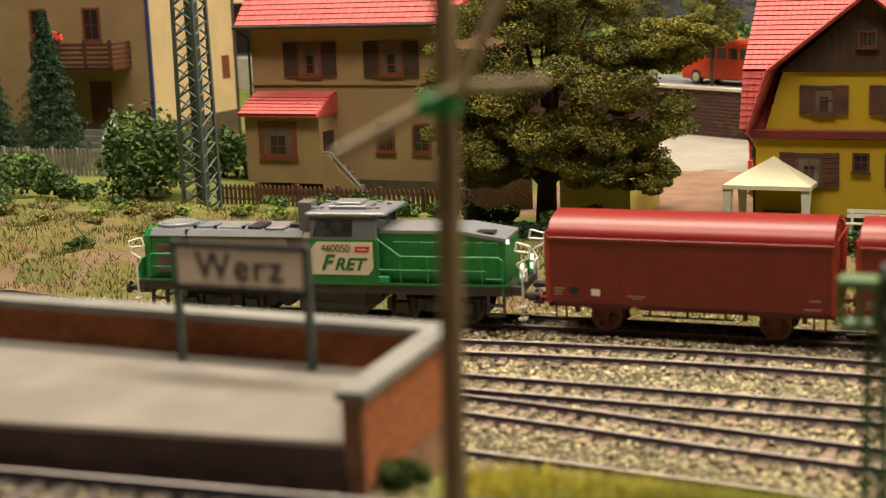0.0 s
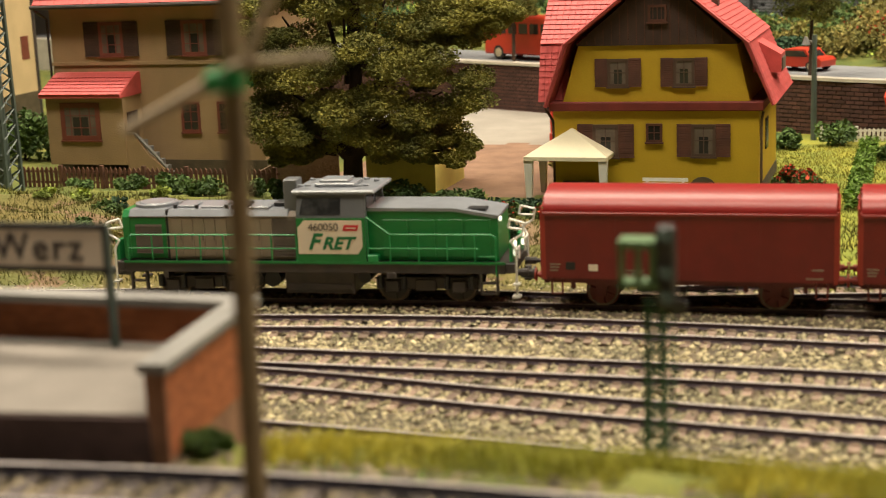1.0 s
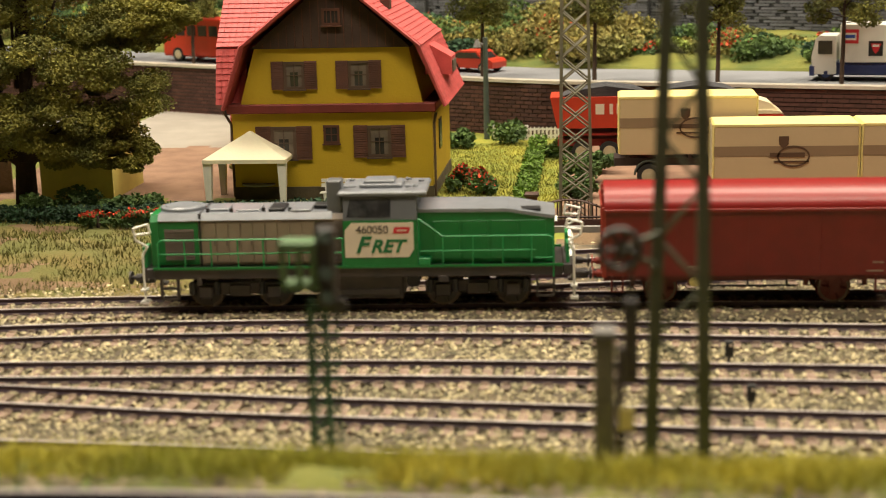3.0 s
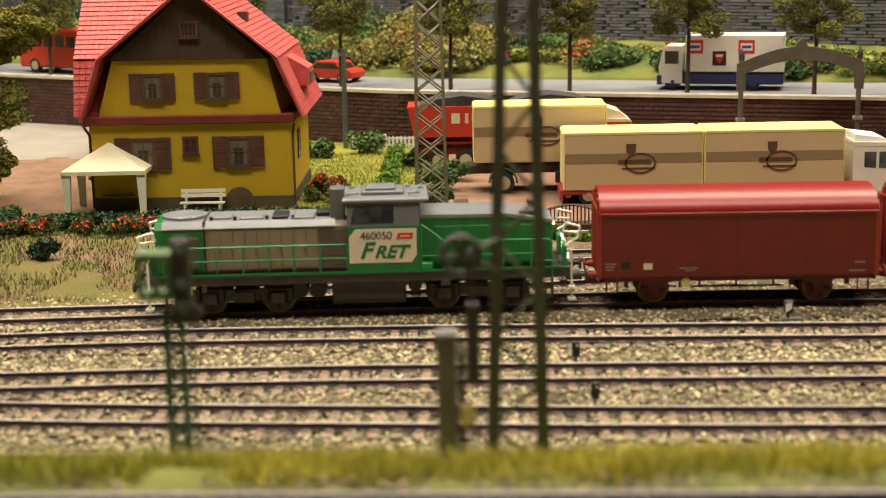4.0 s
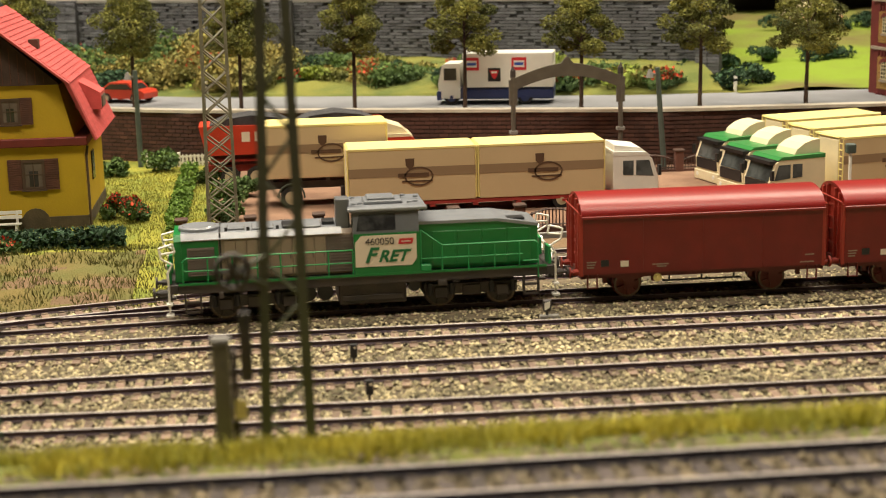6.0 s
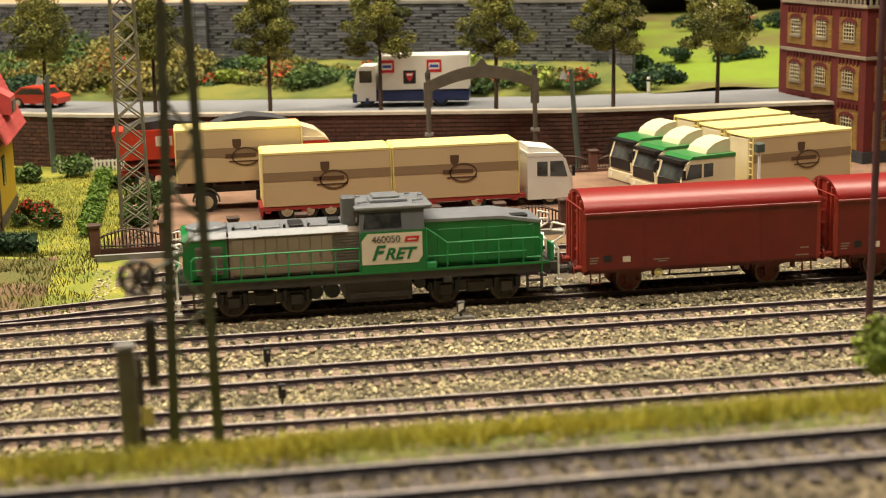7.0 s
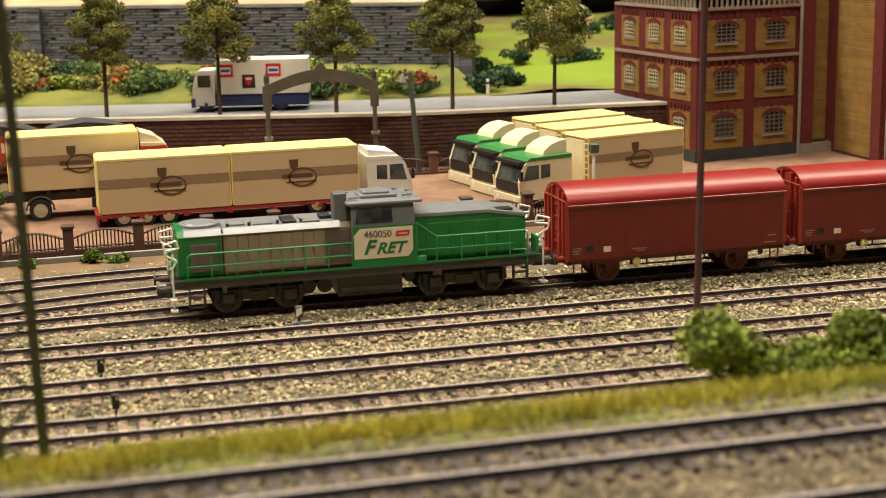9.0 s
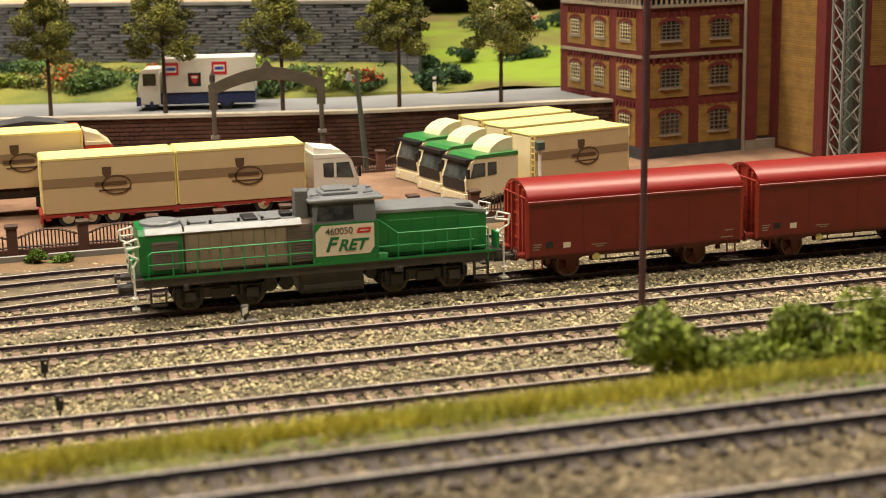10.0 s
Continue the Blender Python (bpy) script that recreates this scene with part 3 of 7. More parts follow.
def masonry(name, line, x0, x1, z0, z1, thick, brick_l, brick_h, mat, joint, label, near, cap=None, uneven=0.0, cap_h=2.0):
    """A wall that follows a line: core with recessed joints, courses of pieces on its near face; pieces in the stretch near are parts of their own."""
    w = thing(name, 0, 0, 0, label, "wall", kind="structure")
    pts = along(line, x0, x1, 25)
    vs, fs = [], []
    for x, y, h in pts + [(x1, on_line(line, x1), pts[-1][2])]:
        vs += [(x, y, z0), (x, y, z1), (x, y + thick, z1), (x, y + thick, z0)]
    for i in range(len(pts)):
        a, b = i * 4, i * 4 + 4
        fs += [(a, b, b + 1, a + 1), (a + 1, b + 1, b + 2, a + 2), (a + 2, b + 2, b + 3, a + 3)]
    soup("wall_core", vs, fs, M[joint], w)
    if cap:
        cv, cf = [], []
        for x, y, h in pts + [(x1, on_line(line, x1), 0)]:
            cv += [(x, y - 2.2, z1), (x, y - 2.2, z1 + cap_h), (x, y + thick + 2, z1 + cap_h), (x, y + thick + 2, z1)]
        for i in range(len(pts)):
            a, b = i * 4, i * 4 + 4
            cf += [(a, b, b + 1, a + 1), (a + 1, b + 1, b + 2, a + 2), (a + 2, b + 2, b + 3, a + 3), (a, a + 3, b + 3, b)]
        soup("coping", cv, cf, M[cap], w, "pale coping along the top")
    rows_ = int((z1 - z0) / brick_h)
    singles, jv, jf, meshes = 0, [], [], []
    for v_ in range(4):
        q = bmesh.new()
        g = 0.06 + 0.04 * v_ if uneven else 0.05
        box(q, 0.15 + g * v_ * uneven, brick_l - 0.2 - g * v_ * uneven, -0.8 - 0.35 * uneven * (v_ % 3), 0.3, brick_h * 0.11, brick_h * (0.87 - 0.1 * uneven * (v_ % 2)))
        bmesh.ops.scale(q, vec=(MM, MM, MM), verts=q.verts)
        me = bpy.data.meshes.new("brick")
        q.to_mesh(me)
        q.free()
        me.materials.append(M[mat])
        meshes.append(me)
    stones = along(line, x0, x1, brick_l)
    for r in range(rows_):
        for x, y, h in stones:
            sx = x + (brick_l / 2 if r % 2 else 0) + (random.uniform(-0.2, 0.2) * brick_l * uneven)
            if sx > x1 - brick_l:
                continue
            sy = on_line(line, sx)
            m_ = pose(sx * MM, sy * MM, (z0 + r * brick_h) * MM, 0, 0, h)
            if near[0] < sx < near[1] and near[2] < r < near[3] and singles < 300:
                ob = link_mesh("brick" if not uneven else "stone", meshes[random.randrange(4)], None, w)
                ob.matrix_basis = m_
                singles += 1
            else:
                me = meshes[random.randrange(4)]
                base = len(jv)
                jv += [tuple(m_ @ v.co) for v in me.vertices]
                jf += [tuple(base + i for i in p.vertices) for p in me.polygons]
    me = bpy.data.meshes.new("masonry")
    me.from_pydata(jv, [], jf)
    tagged(link_mesh("masonry", me, M[mat], w), kind="stuff")
    return w


# ---- the train ----
def wheel_mesh(r, width, seg=20):
    bm = bmesh.new()
    disc(bm, 0, 0, 0, r - 0.5, width, "y", seg)
    disc(bm, 0, width * 0.35, 0, r + 0.7, width * 0.3, "y", seg)
    disc(bm, 0, -width * 0.55, 0, r * 0.30, 0.5, "y", 8)
    for a in range(6):
        c, s = math.cos(a * 1.0472), math.sin(a * 1.0472)
        rod(bm, (c * r * 0.25, -width * 0.5, s * r * 0.25), (c * r * 0.85, -width * 0.5, s * r * 0.85), 0.35, 4)
    return bm


def tyre_ring(r, width):
    bm = bmesh.new()
    n = 24
    ring = []
    for i in range(n):
        c, s = math.cos(i * 2 * math.pi / n), math.sin(i * 2 * math.pi / n)
        ring.append([bm.verts.new((c * q, y, s * q)) for q, y in ((r - 0.7, -width / 2 - 0.12), (r, -width / 2 - 0.12), (r, width / 2), (r - 0.7, width / 2))])
    for i in range(n):
        a, b = ring[i], ring[(i + 1) % n]
        for j in range(4):
            bm.faces.new((a[j], b[j], b[(j + 1) % 4], a[(j + 1) % 4]))
    return bm


WHEELS = []


def wheelset(parent, x, r, mat, half=8.6):
    """Axle with two wheels, turning together; the pivot is the axle's middle."""
    bm = bmesh.new()
    rod(bm, (0, -half, 0), (0, half, 0), 1.1, 8)
    for sy in (-1, 1):
        q = wheel_mesh(r, 2.4)
        me = bpy.data.meshes.new("tmp")
        if sy > 0:
            bmesh.ops.rotate(q, cent=(0, 0, 0), matrix=Matrix.Rotation(math.pi, 3, "Z"), verts=q.verts)
        bmesh.ops.translate(q, vec=(0, sy * half, 0), verts=q.verts)
        q.to_mesh(me)
        q.free()
        bm.from_mesh(me)
        bpy.data.meshes.remove(me)
    ob = part("wheelset", bm, mat, parent)
    for sy in (-1, 1):
        q = tyre_ring(r, 2.4)
        bmesh.ops.translate(q, vec=(0, sy * half, 0), verts=q.verts)
        part("tyre", q, M["tyre_steel"], ob, "dull steel tyre")
    ob.location = (x * MM, 0, r * MM)
    WHEELS.append((ob, x, r))
    return ob


def buffers(t, x, d, mat, z=12.2):
    for y in (-10, 10):
        bm = bmesh.new()
        rod(bm, (x, y, z), (x + d * 4.5, y, z), 1.5, 10)
        rod(bm, (x + d * 4.5, y, z), (x + d * 6.2, y, z), 0.9, 8)
        rod(bm, (x + d * 6.2, y, z), (x + d * 7, y, z), 2.6, 14)
        part("buffer", bm, mat, t)
    bm = B((x, x + d * 6, -2.2, 2.2, 8, 11) if d > 0 else (x + d * 6, x, -2.2, 2.2, 8, 11))
    part("coupling", bm, M["black"], t)


def louvres(x0, x1, z0, z1, y, n, d, low=0.35):
    """A louvred panel in one piece, seen from -y: saw-tooth front."""
    pts = [(y, z0)]
    h = (z1 - z0) / n
    for i in range(n):
        pts += [(y - d, z0 + i * h + 0.08 * h), (y - d * low, z0 + (i + 1) * h)]
    pts.append((y, z1))
    return prism(bmesh.new(), pts, x0, x1, "x")


def reshape(t, sx, sy, sz):
    """Brings the parts of a thing to its true proportions; wheels keep theirs."""
    turning = {w[0] for w in WHEELS} | {c for w in WHEELS for c in w[0].children}
    for ob in t.children_recursive:
        if ob not in turning:
            ob.data.transform(Matrix.Diagonal((sx, sy, sz, 1)))


def locomotive():
    t = thing("locomotive", 0, 0, 0, "green and grey diesel freight locomotive with white handrails", "locomotive")
    part("underframe", B((-76, 76, -15.5, 15.5, 12.6, 16.6), (-60, -58, -15.6, 15.6, 10, 13), (30, 34, -15.6, 15.6, 10.5, 13), bevel=0.25), M["frame_dark"], t, "dark grey frame")
    part("deck_edge", B((-76, 76, -16.1, -15.52, 16.4, 17.4), (-76, 76, 15.52, 16.1, 16.4, 17.4)), M["loco_green"], t)
    # long hood
    part("long_hood", prism(bmesh.new(), [(-11.4, 17.2), (11.4, 17.2), (11.4, 34.6), (9.6, 36.6), (-9.6, 36.6), (-11.4, 34.6)], -74.5, -3.8, "x"), M["loco_tan"], t)
    part("hood_nose", prism(bmesh.new(), [(-12.0, 17.2), (12.0, 17.2), (12.0, 34.6), (10, 37.2), (-10, 37.2), (-12.0, 34.6)], -77.2, -74.3, "x"), M["loco_green"], t, "green hood nose")
    part("hood_roof", prism(bmesh.new(), [(-12.1, 34.9), (-10.0, 37.4), (10.0, 37.4), (12.1, 34.9), (11.3, 34.7), (-11.3, 34.7)], -74.3, -9.0, "x"), M["loco_grey"], t, "light grey hood roof")
    part("fan_cover", rod(rod(bmesh.new(), (-67, 0, 37.3), (-67, 0, 38.6), 8.5, 24), (-67, 0, 38.6), (-67, 0, 39.1), 7.0, 24, 6.5), M["loco_grey"], t, "round roof fan cover")
    for x, w, d, h in ((-52, 7, 7, 1.0), (-41, 9, 8, 0.8), (-30, 6, 9, 1.3), (-21, 8, 10, 1.0), (-14, 5, 5, 1.8)):
        part("roof_hatch", B((x - w / 2, x + w / 2, -d, d * 0.3, 37.4, 37.4 + h), bevel=0.3), M["loco_grey"] if w > 6 else M["black"], t)
    for x, y in ((-56, -8), (-47, -8.5), (-35, -8), (-25, -8.5)):
        part("lifting_eye", B((x - 0.6, x + 0.6, y - 0.6, y + 0.6, 37.3, 38.9)), M["black"], t)
    part("hood_end", B((-74.6, -59.2, -11.62, 11.62, 17.3, 34.4), bevel=0.3), M["loco_green"], t, "green hood end round the grille")
    part("radiator_grille", louvres(-72.0, -61.0, 19.5, 31.5, -11.6, 11, 0.5), M["loco_tan_dark"], t, "dark louvred radiator grille")
    part("hood_gap", B((-59.0, -58.2, -11.7, 11.7, 17.2, 37.5)), M["black"], t)
    for i in range(9):
        x = -57 + i * 4.6
        d_ = part("hood_door", B((x, x + 4.35, -11.75, -11.3, 18.2, 34.0), bevel=0.12), M["loco_tan"], t)
        part("door_handle", B((x + 3.6, x + 4.0, -12.05, -11.75, 25, 27)), M["loco_tan_dark"], d_)
    part("hood_door", louvres(-15.5, -4.4, 18.2, 34.0, -11.3, 13, 0.45), M["loco_tan_dark"], t, "dark louvred door")
    part("exhaust_box", B((-11.0, -5.4, -9.5, -2, 36, 49.2), bevel=0.4), M["loco_slate"], t, "grey exhaust box")
    # cab
    part("cab", prism(bmesh.new(), [(-15.6, 17.2), (15.6, 17.2), (15.6, 35), (13.4, 44.2), (-13.4, 44.2), (-15.6, 35)], -4.4, 22.6, "x"), M["loco_slate"], t, "grey upper cab")
    part("cab_side", B((-4.5, 22.7, -15.95, -15.55, 16.8, 34.8)), M["loco_green"], t, "green lower cab side")
    part("cab_side", B((-4.5, 22.7, 15.55, 15.95, 16.8, 34.8)), M["loco_green"], t, "green lower cab side")
    roof = part("cab_roof", B((-6.4, 26.4, -14.6, 14.6, 43.9, 45.6), bevel=0.5), M["loco_grey"], t)
    part("roof_unit", B((1, 17, -7, 6, 45.5, 47.2), (2.5, 14, -5.5, 4.5, 47.0, 48.4), bevel=0.4), M["loco_grey"], roof)
    for x, y in ((-3.5, -10), (-1.0, -9), (19.5, -10), (22.0, -9), (23.5, 2), (-3, 5), (18.5, 6)):
        part("horn", rod(bmesh.new(), (x - 1, y, 46.8), (x + 1.2, y, 46.8), 0.7, 8, 0.35), M["loco_grey"], roof)
    for sy in (-1, 1):
        bm = bmesh.new()
        prism(bm, [(-2.0, 36.0), (14.2, 36.0), (14.2, 42.8), (-0.8, 42.8)], 0, 0.5)
        bmesh.ops.rotate(bm, cent=(0, 0, 35), matrix=Matrix.Rotation(-0.235, 3, "X"), verts=bm.verts)
        bmesh.ops.translate(bm, vec=(-1.2, -15.75, 0), verts=bm.verts)
        if sy > 0:
            bmesh.ops.scale(bm, vec=(1, -1, 1), verts=bm.verts)
        part("side_window", bm, M["cab_glass"], t, "dark cab window")
    for x0, x1 in ((-4.75, -4.45), (22.55, 22.85)):
        for y0, y1 in ((-12.5, -1), (1, 12.5)):
            part("windscreen", B((x0, x1, y0, y1, 37.5, 43.2)), M["cab_glass"], t)
    for s in (-1, 1):
        bm = bmesh.new()
        y = -16.0 if s < 0 else 16.0
        prism(bm, [(-4.0, 24.5), (-4.0, 20.5), (19.4, 20.5), (21.4, 23.4), (21.4, 34.0), (-1.4, 34.0), (-4.0, 31.0)], y, y + 0.12 * s)
        part("name_plate", bm, M["plate_cream"], t, "cream plate with running number and freight lettering")
    text_mesh("running_number", "460050", 4.2, M["print_dark"], t, text_at(6.2, -16.2, 31.2), 0.95)
    text_mesh("lettering", "F", 8.8, M["print_green"], t, text_at(1.9, -16.2, 25.2), 1.0, 0.35, bold=0.26)
    text_mesh("lettering", "RET", 6.9, M["print_green"], t, text_at(11.4, -16.2, 24.6), 1.04, 0.35, bold=0.24)
    part("red_emblem", prism(bmesh.new(), [(13.8, 29.8), (19.6, 29.8), (20.3, 32.2), (14.4, 32.2)], -16.24, -16.12), M["print_red"], t, "small red emblem")
    part("emblem_bars", B((15.2, 19.0, -16.3, -16.25, 30.7, 31.2)), M["plate_cream"], t)
    # short hood
    part("short_hood", prism(bmesh.new(), [(22.6, 17.2), (73.0, 17.2), (73.0, 34.6), (56, 37.3), (22.6, 37.6)], -11.6, 11.6), M["loco_green"], t, "green short hood")
    part("hood_roof", prism(bmesh.new(), [(22.7, 36.9), (56, 36.7), (73.3, 33.8), (73.3, 35.1), (56, 38.0), (22.7, 38.2)], -12.0, 12.0), M["loco_grey"], t, "light grey hood roof")
    for i in range(4):
        x = 28.5 + i * 10.6
        part("hood_door", B((x, x + 9.6, -11.95, -11.55, 18.5, 33.5), bevel=0.1), M["loco_green"], t)
    part("roof_hatch", B((60, 68, -9, -3, 36.2, 37.2)), M["black"], t)
    # walkway railings
    for s in (-1, 1):
        y = 15.6 * s
        lines = [((-74, y, 17), (-74, y, 26.5)), ((-74, y, 26.5), (-72.5, y, 28)), ((-72.5, y, 28), (-5, y, 28)), ((-74, y, 22.5), (-5, y, 22.5)), ((-64, y, 17), (-64, y, 28))]
        lines += [((x, y, 17), (x, y, 28)) for x in (-54, -44, -34.5, -25, -15, -5)]
        part("railing", rods(lines, 0.32), M["rail_green"], t, "thin green walkway railing")
        lines = [((23.2, y, 35.2), (32.0, y, 28.2)), ((32.0, y, 28.2), (71, y, 28.2)), ((71, y, 28.2), (72.5, y, 26.8)), ((72.5, y, 26.8), (72.5, y, 12)), ((23.2, y, 22.6), (66, y, 22.6)), ((66, y, 19.5), (72.5, y, 19.5)), ((23.2, y, 17), (23.2, y, 35.2))]
        lines += [((x, y, 17), (x, y, 28.2)) for x in (32.0, 43, 54, 64.5)]
        part("railing", rods(lines, 0.32), M["rail_green"], t, "thin green walkway railing")
    part("step_box", B((23.1, 27.4, -16.1, -13, 17.3, 20.0), bevel=0.3), M["rail_green"], t)
    # ends
    for d in (-1, 1):
        part("end_platform", B((76, 79.5, -15, 15, 12.8, 16.8) if d > 0 else (-79.5, -76, -15, 15, 12.8, 16.8), bevel=0.3), M["frame_dark"], t)
        part("end_panel", B((77.2, 78.4, -13.5, -6, 17, 24.5) if d > 0 else (-80.2, -78.8, -13.5, -6, 17, 25)), M["rail_green"], t, "green end panel")
        part("end_panel", B((77.2, 78.4, 6, 13.5, 17, 24.5) if d > 0 else (-80.2, -78.8, 6, 13.5, 17, 25)), M["rail_green"], t, "green end panel")
        buffers(t, 79.5 * d, d, M["frame_dark"])
        for s in (-1, 1):
            y = 14.5 * s
            x = 80.0 * d
            pts = [(x, y, 4.0), (x, y, 22), (x - 2 * d, y, 25.5), (x + 2.4 * d, y * 0.98, 28), (x + 3.2 * d, y * 0.97, 32.5), (x - 2.2 * d, y * 0.92, 34), (x - 3.0 * d, y * 0.9, 30.5)]
            lines = list(zip(pts[:-1], pts[1:])) + [((x + 2.8 * d, y * 0.97, 30), (x - 3.0 * d, y * 0.9, 30.5)), ((x, y, 22), (x, y * 0.5, 22)), ((x, y * 0.5, 22), (x, y * 0.5, 17))]
            part("end_handrail", rods(lines, 0.48), M["white_plastic"], t, "bent white handrail")
            part("foot_step", B((x - 1.5, x + 1.5, y - 2.2, y + 2.2, 3.4, 4.2), (x - 1.2, x + 1.2, y - 2, y + 2, 8.2, 8.9)), M["white_plastic"] if s < 0 else M["frame_dark"], t)
            for zz in (20, 23.5):
                part("headlight", disc(bmesh.new(), 78.9 * d if d > 0 else -80.6, s * 9.5, zz, 1.25, 0.8, "x", 14), M["headlight"] if d > 0 else M["steel"], t, "round headlight")
    part("marker_light", disc(bmesh.new(), 73.6, -9.6, 33.4, 0.9, 0.8, "x", 12), M["headlight"], t)
    # bogies and tank
    for cx in (-44.5, 44.5):
        b = part("bogie", B((cx - 19.5, cx + 19.5, -12.2, -10.4, 5.6, 10.4), (cx - 19.5, cx + 19.5, 10.4, 12.2, 5.6, 10.4), (cx - 4, cx + 4, -13.2, 13.2, 5.0, 9.6), bevel=0.3), M["frame_dark"], t, "dark bogie frame")
        for dx in (-13, 13):
            for y in (-13, 13):
                part("axle_box", B((cx + dx - 2.8, cx + dx + 2.8, y - 0.9, y + 0.9, 4.4, 9.4), bevel=0.5), M["frame_dark"], b)
                part("spring", rods([((cx + dx - 4.6, y, 6), (cx + dx - 4.6, y, 11)), ((cx + dx + 4.6, y, 6), (cx + dx + 4.6, y, 11))], 1.1, 8), M["black"], b)
            wheelset(t, cx + dx, 6.2, M["frame_dark"])
    part("fuel_tank", B((-11, 17, -13.5, 13.5, 3.6, 12.8), (-10, 16, -13.9, 13.9, 5, 8), bevel=0.5), M["frame_dark"], t)
    for x in (-23.5, -16.5):
        part("air_tank", rod(bmesh.new(), (x, -12, 9.2), (x, 12, 9.2), 3.3, 14), M["black"], t)
    part("air_tank", rod(bmesh.new(), (20.5, -12, 10.2), (20.5, 12, 10.2), 2.6, 12), M["black"], t)
    for x0, x1 in ((-74, -67), (66, 73)):
        part("step_ladder", B((x0, x1, -15.4, -13.4, 4.2, 5), (x0, x1, -15.4, -13.4, 8.4, 9.1), (x0, x0 + 0.8, -15.4, -13.4, 4.2, 13), (x1 - 0.8, x1, -15.4, -13.4, 4.2, 13)), M["frame_dark"], t)
    reshape(t, 1, 1, 0.965)
    return t


def wagon():
    t = thing("freight_wagon", 0, 0, 0, "dark red covered freight wagon with rounded glossy roof", "wagon", "freight wagons")
    part("side_wall", B((-51.5, 51.5, -15.2, -14.6, 12.2, 38.6)), M["wagon_side_shaded"], t, "plain red side with shade put into its colour")
    part("side_wall", B((-51.5, 51.5, 14.6, 15.2, 12.2, 38.6)), M["wagon_side_shaded"], t, "plain red side with shade put into its colour")
    for x in (-25.7, 0, 25.7):
        part("door_seam", B((x - 0.25, x + 0.25, -15.35, -15.19, 13.0, 38.0)), M["wagon_side_shaded"], t)
    part("sole_bar", B((-52, 52, -14.4, -12.6, 10.2, 12.8), (-52, 52, 12.6, 14.4, 10.2, 12.8), (-52.4, -50.8, -14.4, 14.4, 10, 13.2), (50.8, 52.4, -14.4, 14.4, 10, 13.2)), M["wheel_red"], t)
    arc = [(15.5 * math.cos(a), 38.2 + 9.0 * math.sin(a)) for a in np.linspace(0, math.pi, 48)]
    inner = [(14.6 * math.cos(a), 37.6 + 8.4 * math.sin(a)) for a in np.linspace(0, math.pi, 48)]
    part("roof", prism(bmesh.new(), arc + inner[::-1], -52.2, 52.2, "x"), M["wagon_roof_lit"], t, "glossy red curved roof")
    part("gutter", B((-52.2, 52.2, -15.75, -15.2, 37.6, 38.4), (-52.2, 52.2, 15.2, 15.75, 37.6, 38.4)), M["wagon_roof_lit"], t)
    for d in (-1, 1):
        bm = bmesh.new()
        prism(bm, [(-14.6, 12.2), (14.6, 12.2)] + inner, 50.4 * d, 51.4 * d, "x")
        e = part("end_wall", bm, M["wagon_end_lit"], t, "red ribbed end wall")
        for y in (-14.2, -9.6, -4.8, 4.8, 9.6, 14.2):
            hgt = 37.6 + 8.2 * math.sqrt(max(0, 1 - (y / 14.6) ** 2))
            part("end_post", B((51.3, 53.0, y - 0.7, y + 0.7, 11.5, hgt) if d > 0 else (-53.0, -51.3, y - 0.7, y + 0.7, 11.5, hgt), bevel=0.15), M["wagon_end_lit"], e)
        for zz in (18, 24, 30, 36):
            part("end_rib", B((51.3, 51.9, -14.4, 14.4, zz, zz + 1.0) if d > 0 else (-51.9, -51.3, -14.4, 14.4, zz, zz + 1.0)), M["wagon_end_lit"], e)
        buffers(t, 52.2 * d, d * 0.62, M["wagon_end_lit"])
        part("end_railing", rods([((53.2 * d, -14.6, 40.5), (53.2 * d, 14.6, 40.5)), ((53.2 * d, -14.6, 14), (53.2 * d, -14.6, 40.5))], 0.35), M["wagon_end_lit"], t)
        part("shunter_step", rods([((49.5 * d, -14.6, 12), (49.5 * d, -14.6, 5.5)), ((45.5 * d, -14.6, 12), (45.5 * d, -14.6, 5.5)), ((49.8 * d, -14.6, 5.8), (45.2 * d, -14.6, 5.8))], 0.4), M["wheel_red"], t)
        cx = 31.4 * d
        wheelset(t, cx, 5.7, M["wheel_red"])
        for y in (-12.2, 12.2):
            part("axle_guard", prism(bmesh.new(), [(cx - 5.5, 12.4), (cx + 5.5, 12.4), (cx + 2.2, 8.6), (cx + 1.8, 4.4), (cx - 1.8, 4.4), (cx - 2.2, 8.6)], y - 0.5, y + 0.5), M["wheel_red"], t)
            part("leaf_spring", prism(bmesh.new(), [(cx - 9.5, 11.0), (cx + 9.5, 11.0), (cx + 4, 9.2), (cx - 4, 9.2)], y * 1.06 - 0.6, y * 1.06 + 0.6), M["wheel_red"], t)
            for ex in (-10.5, 10.5):
                part("spring_hanger", B((cx + ex - 0.8, cx + ex + 0.8, y - 1, y + 1, 7.6, 12)), M["wheel_red"], t)
    part("marking_panel", B((-44, -40.6, -15.42, -15.22, 15.8, 18.8)), M["black"], t, "small black panel")
    part("marking_panel", B((-35.6, -32.2, -15.42, -15.22, 15.4, 18.0)), M["plate_cream"], t, "small white panel")
    bars = [(-50, -46, 17.6), (-50, -46.5, 16.4), (-50, -47, 15.2), (-22, -15, 15.6), (44, 48, 17), (42, 48, 13.6), (-20, -16, 14.6)]
    part("marking_bars", B(*[(a, b, -15.35, -15.21, z, z + 0.5) for a, b, z in bars]), M["loco_tan"], t, "small pale marking lines")
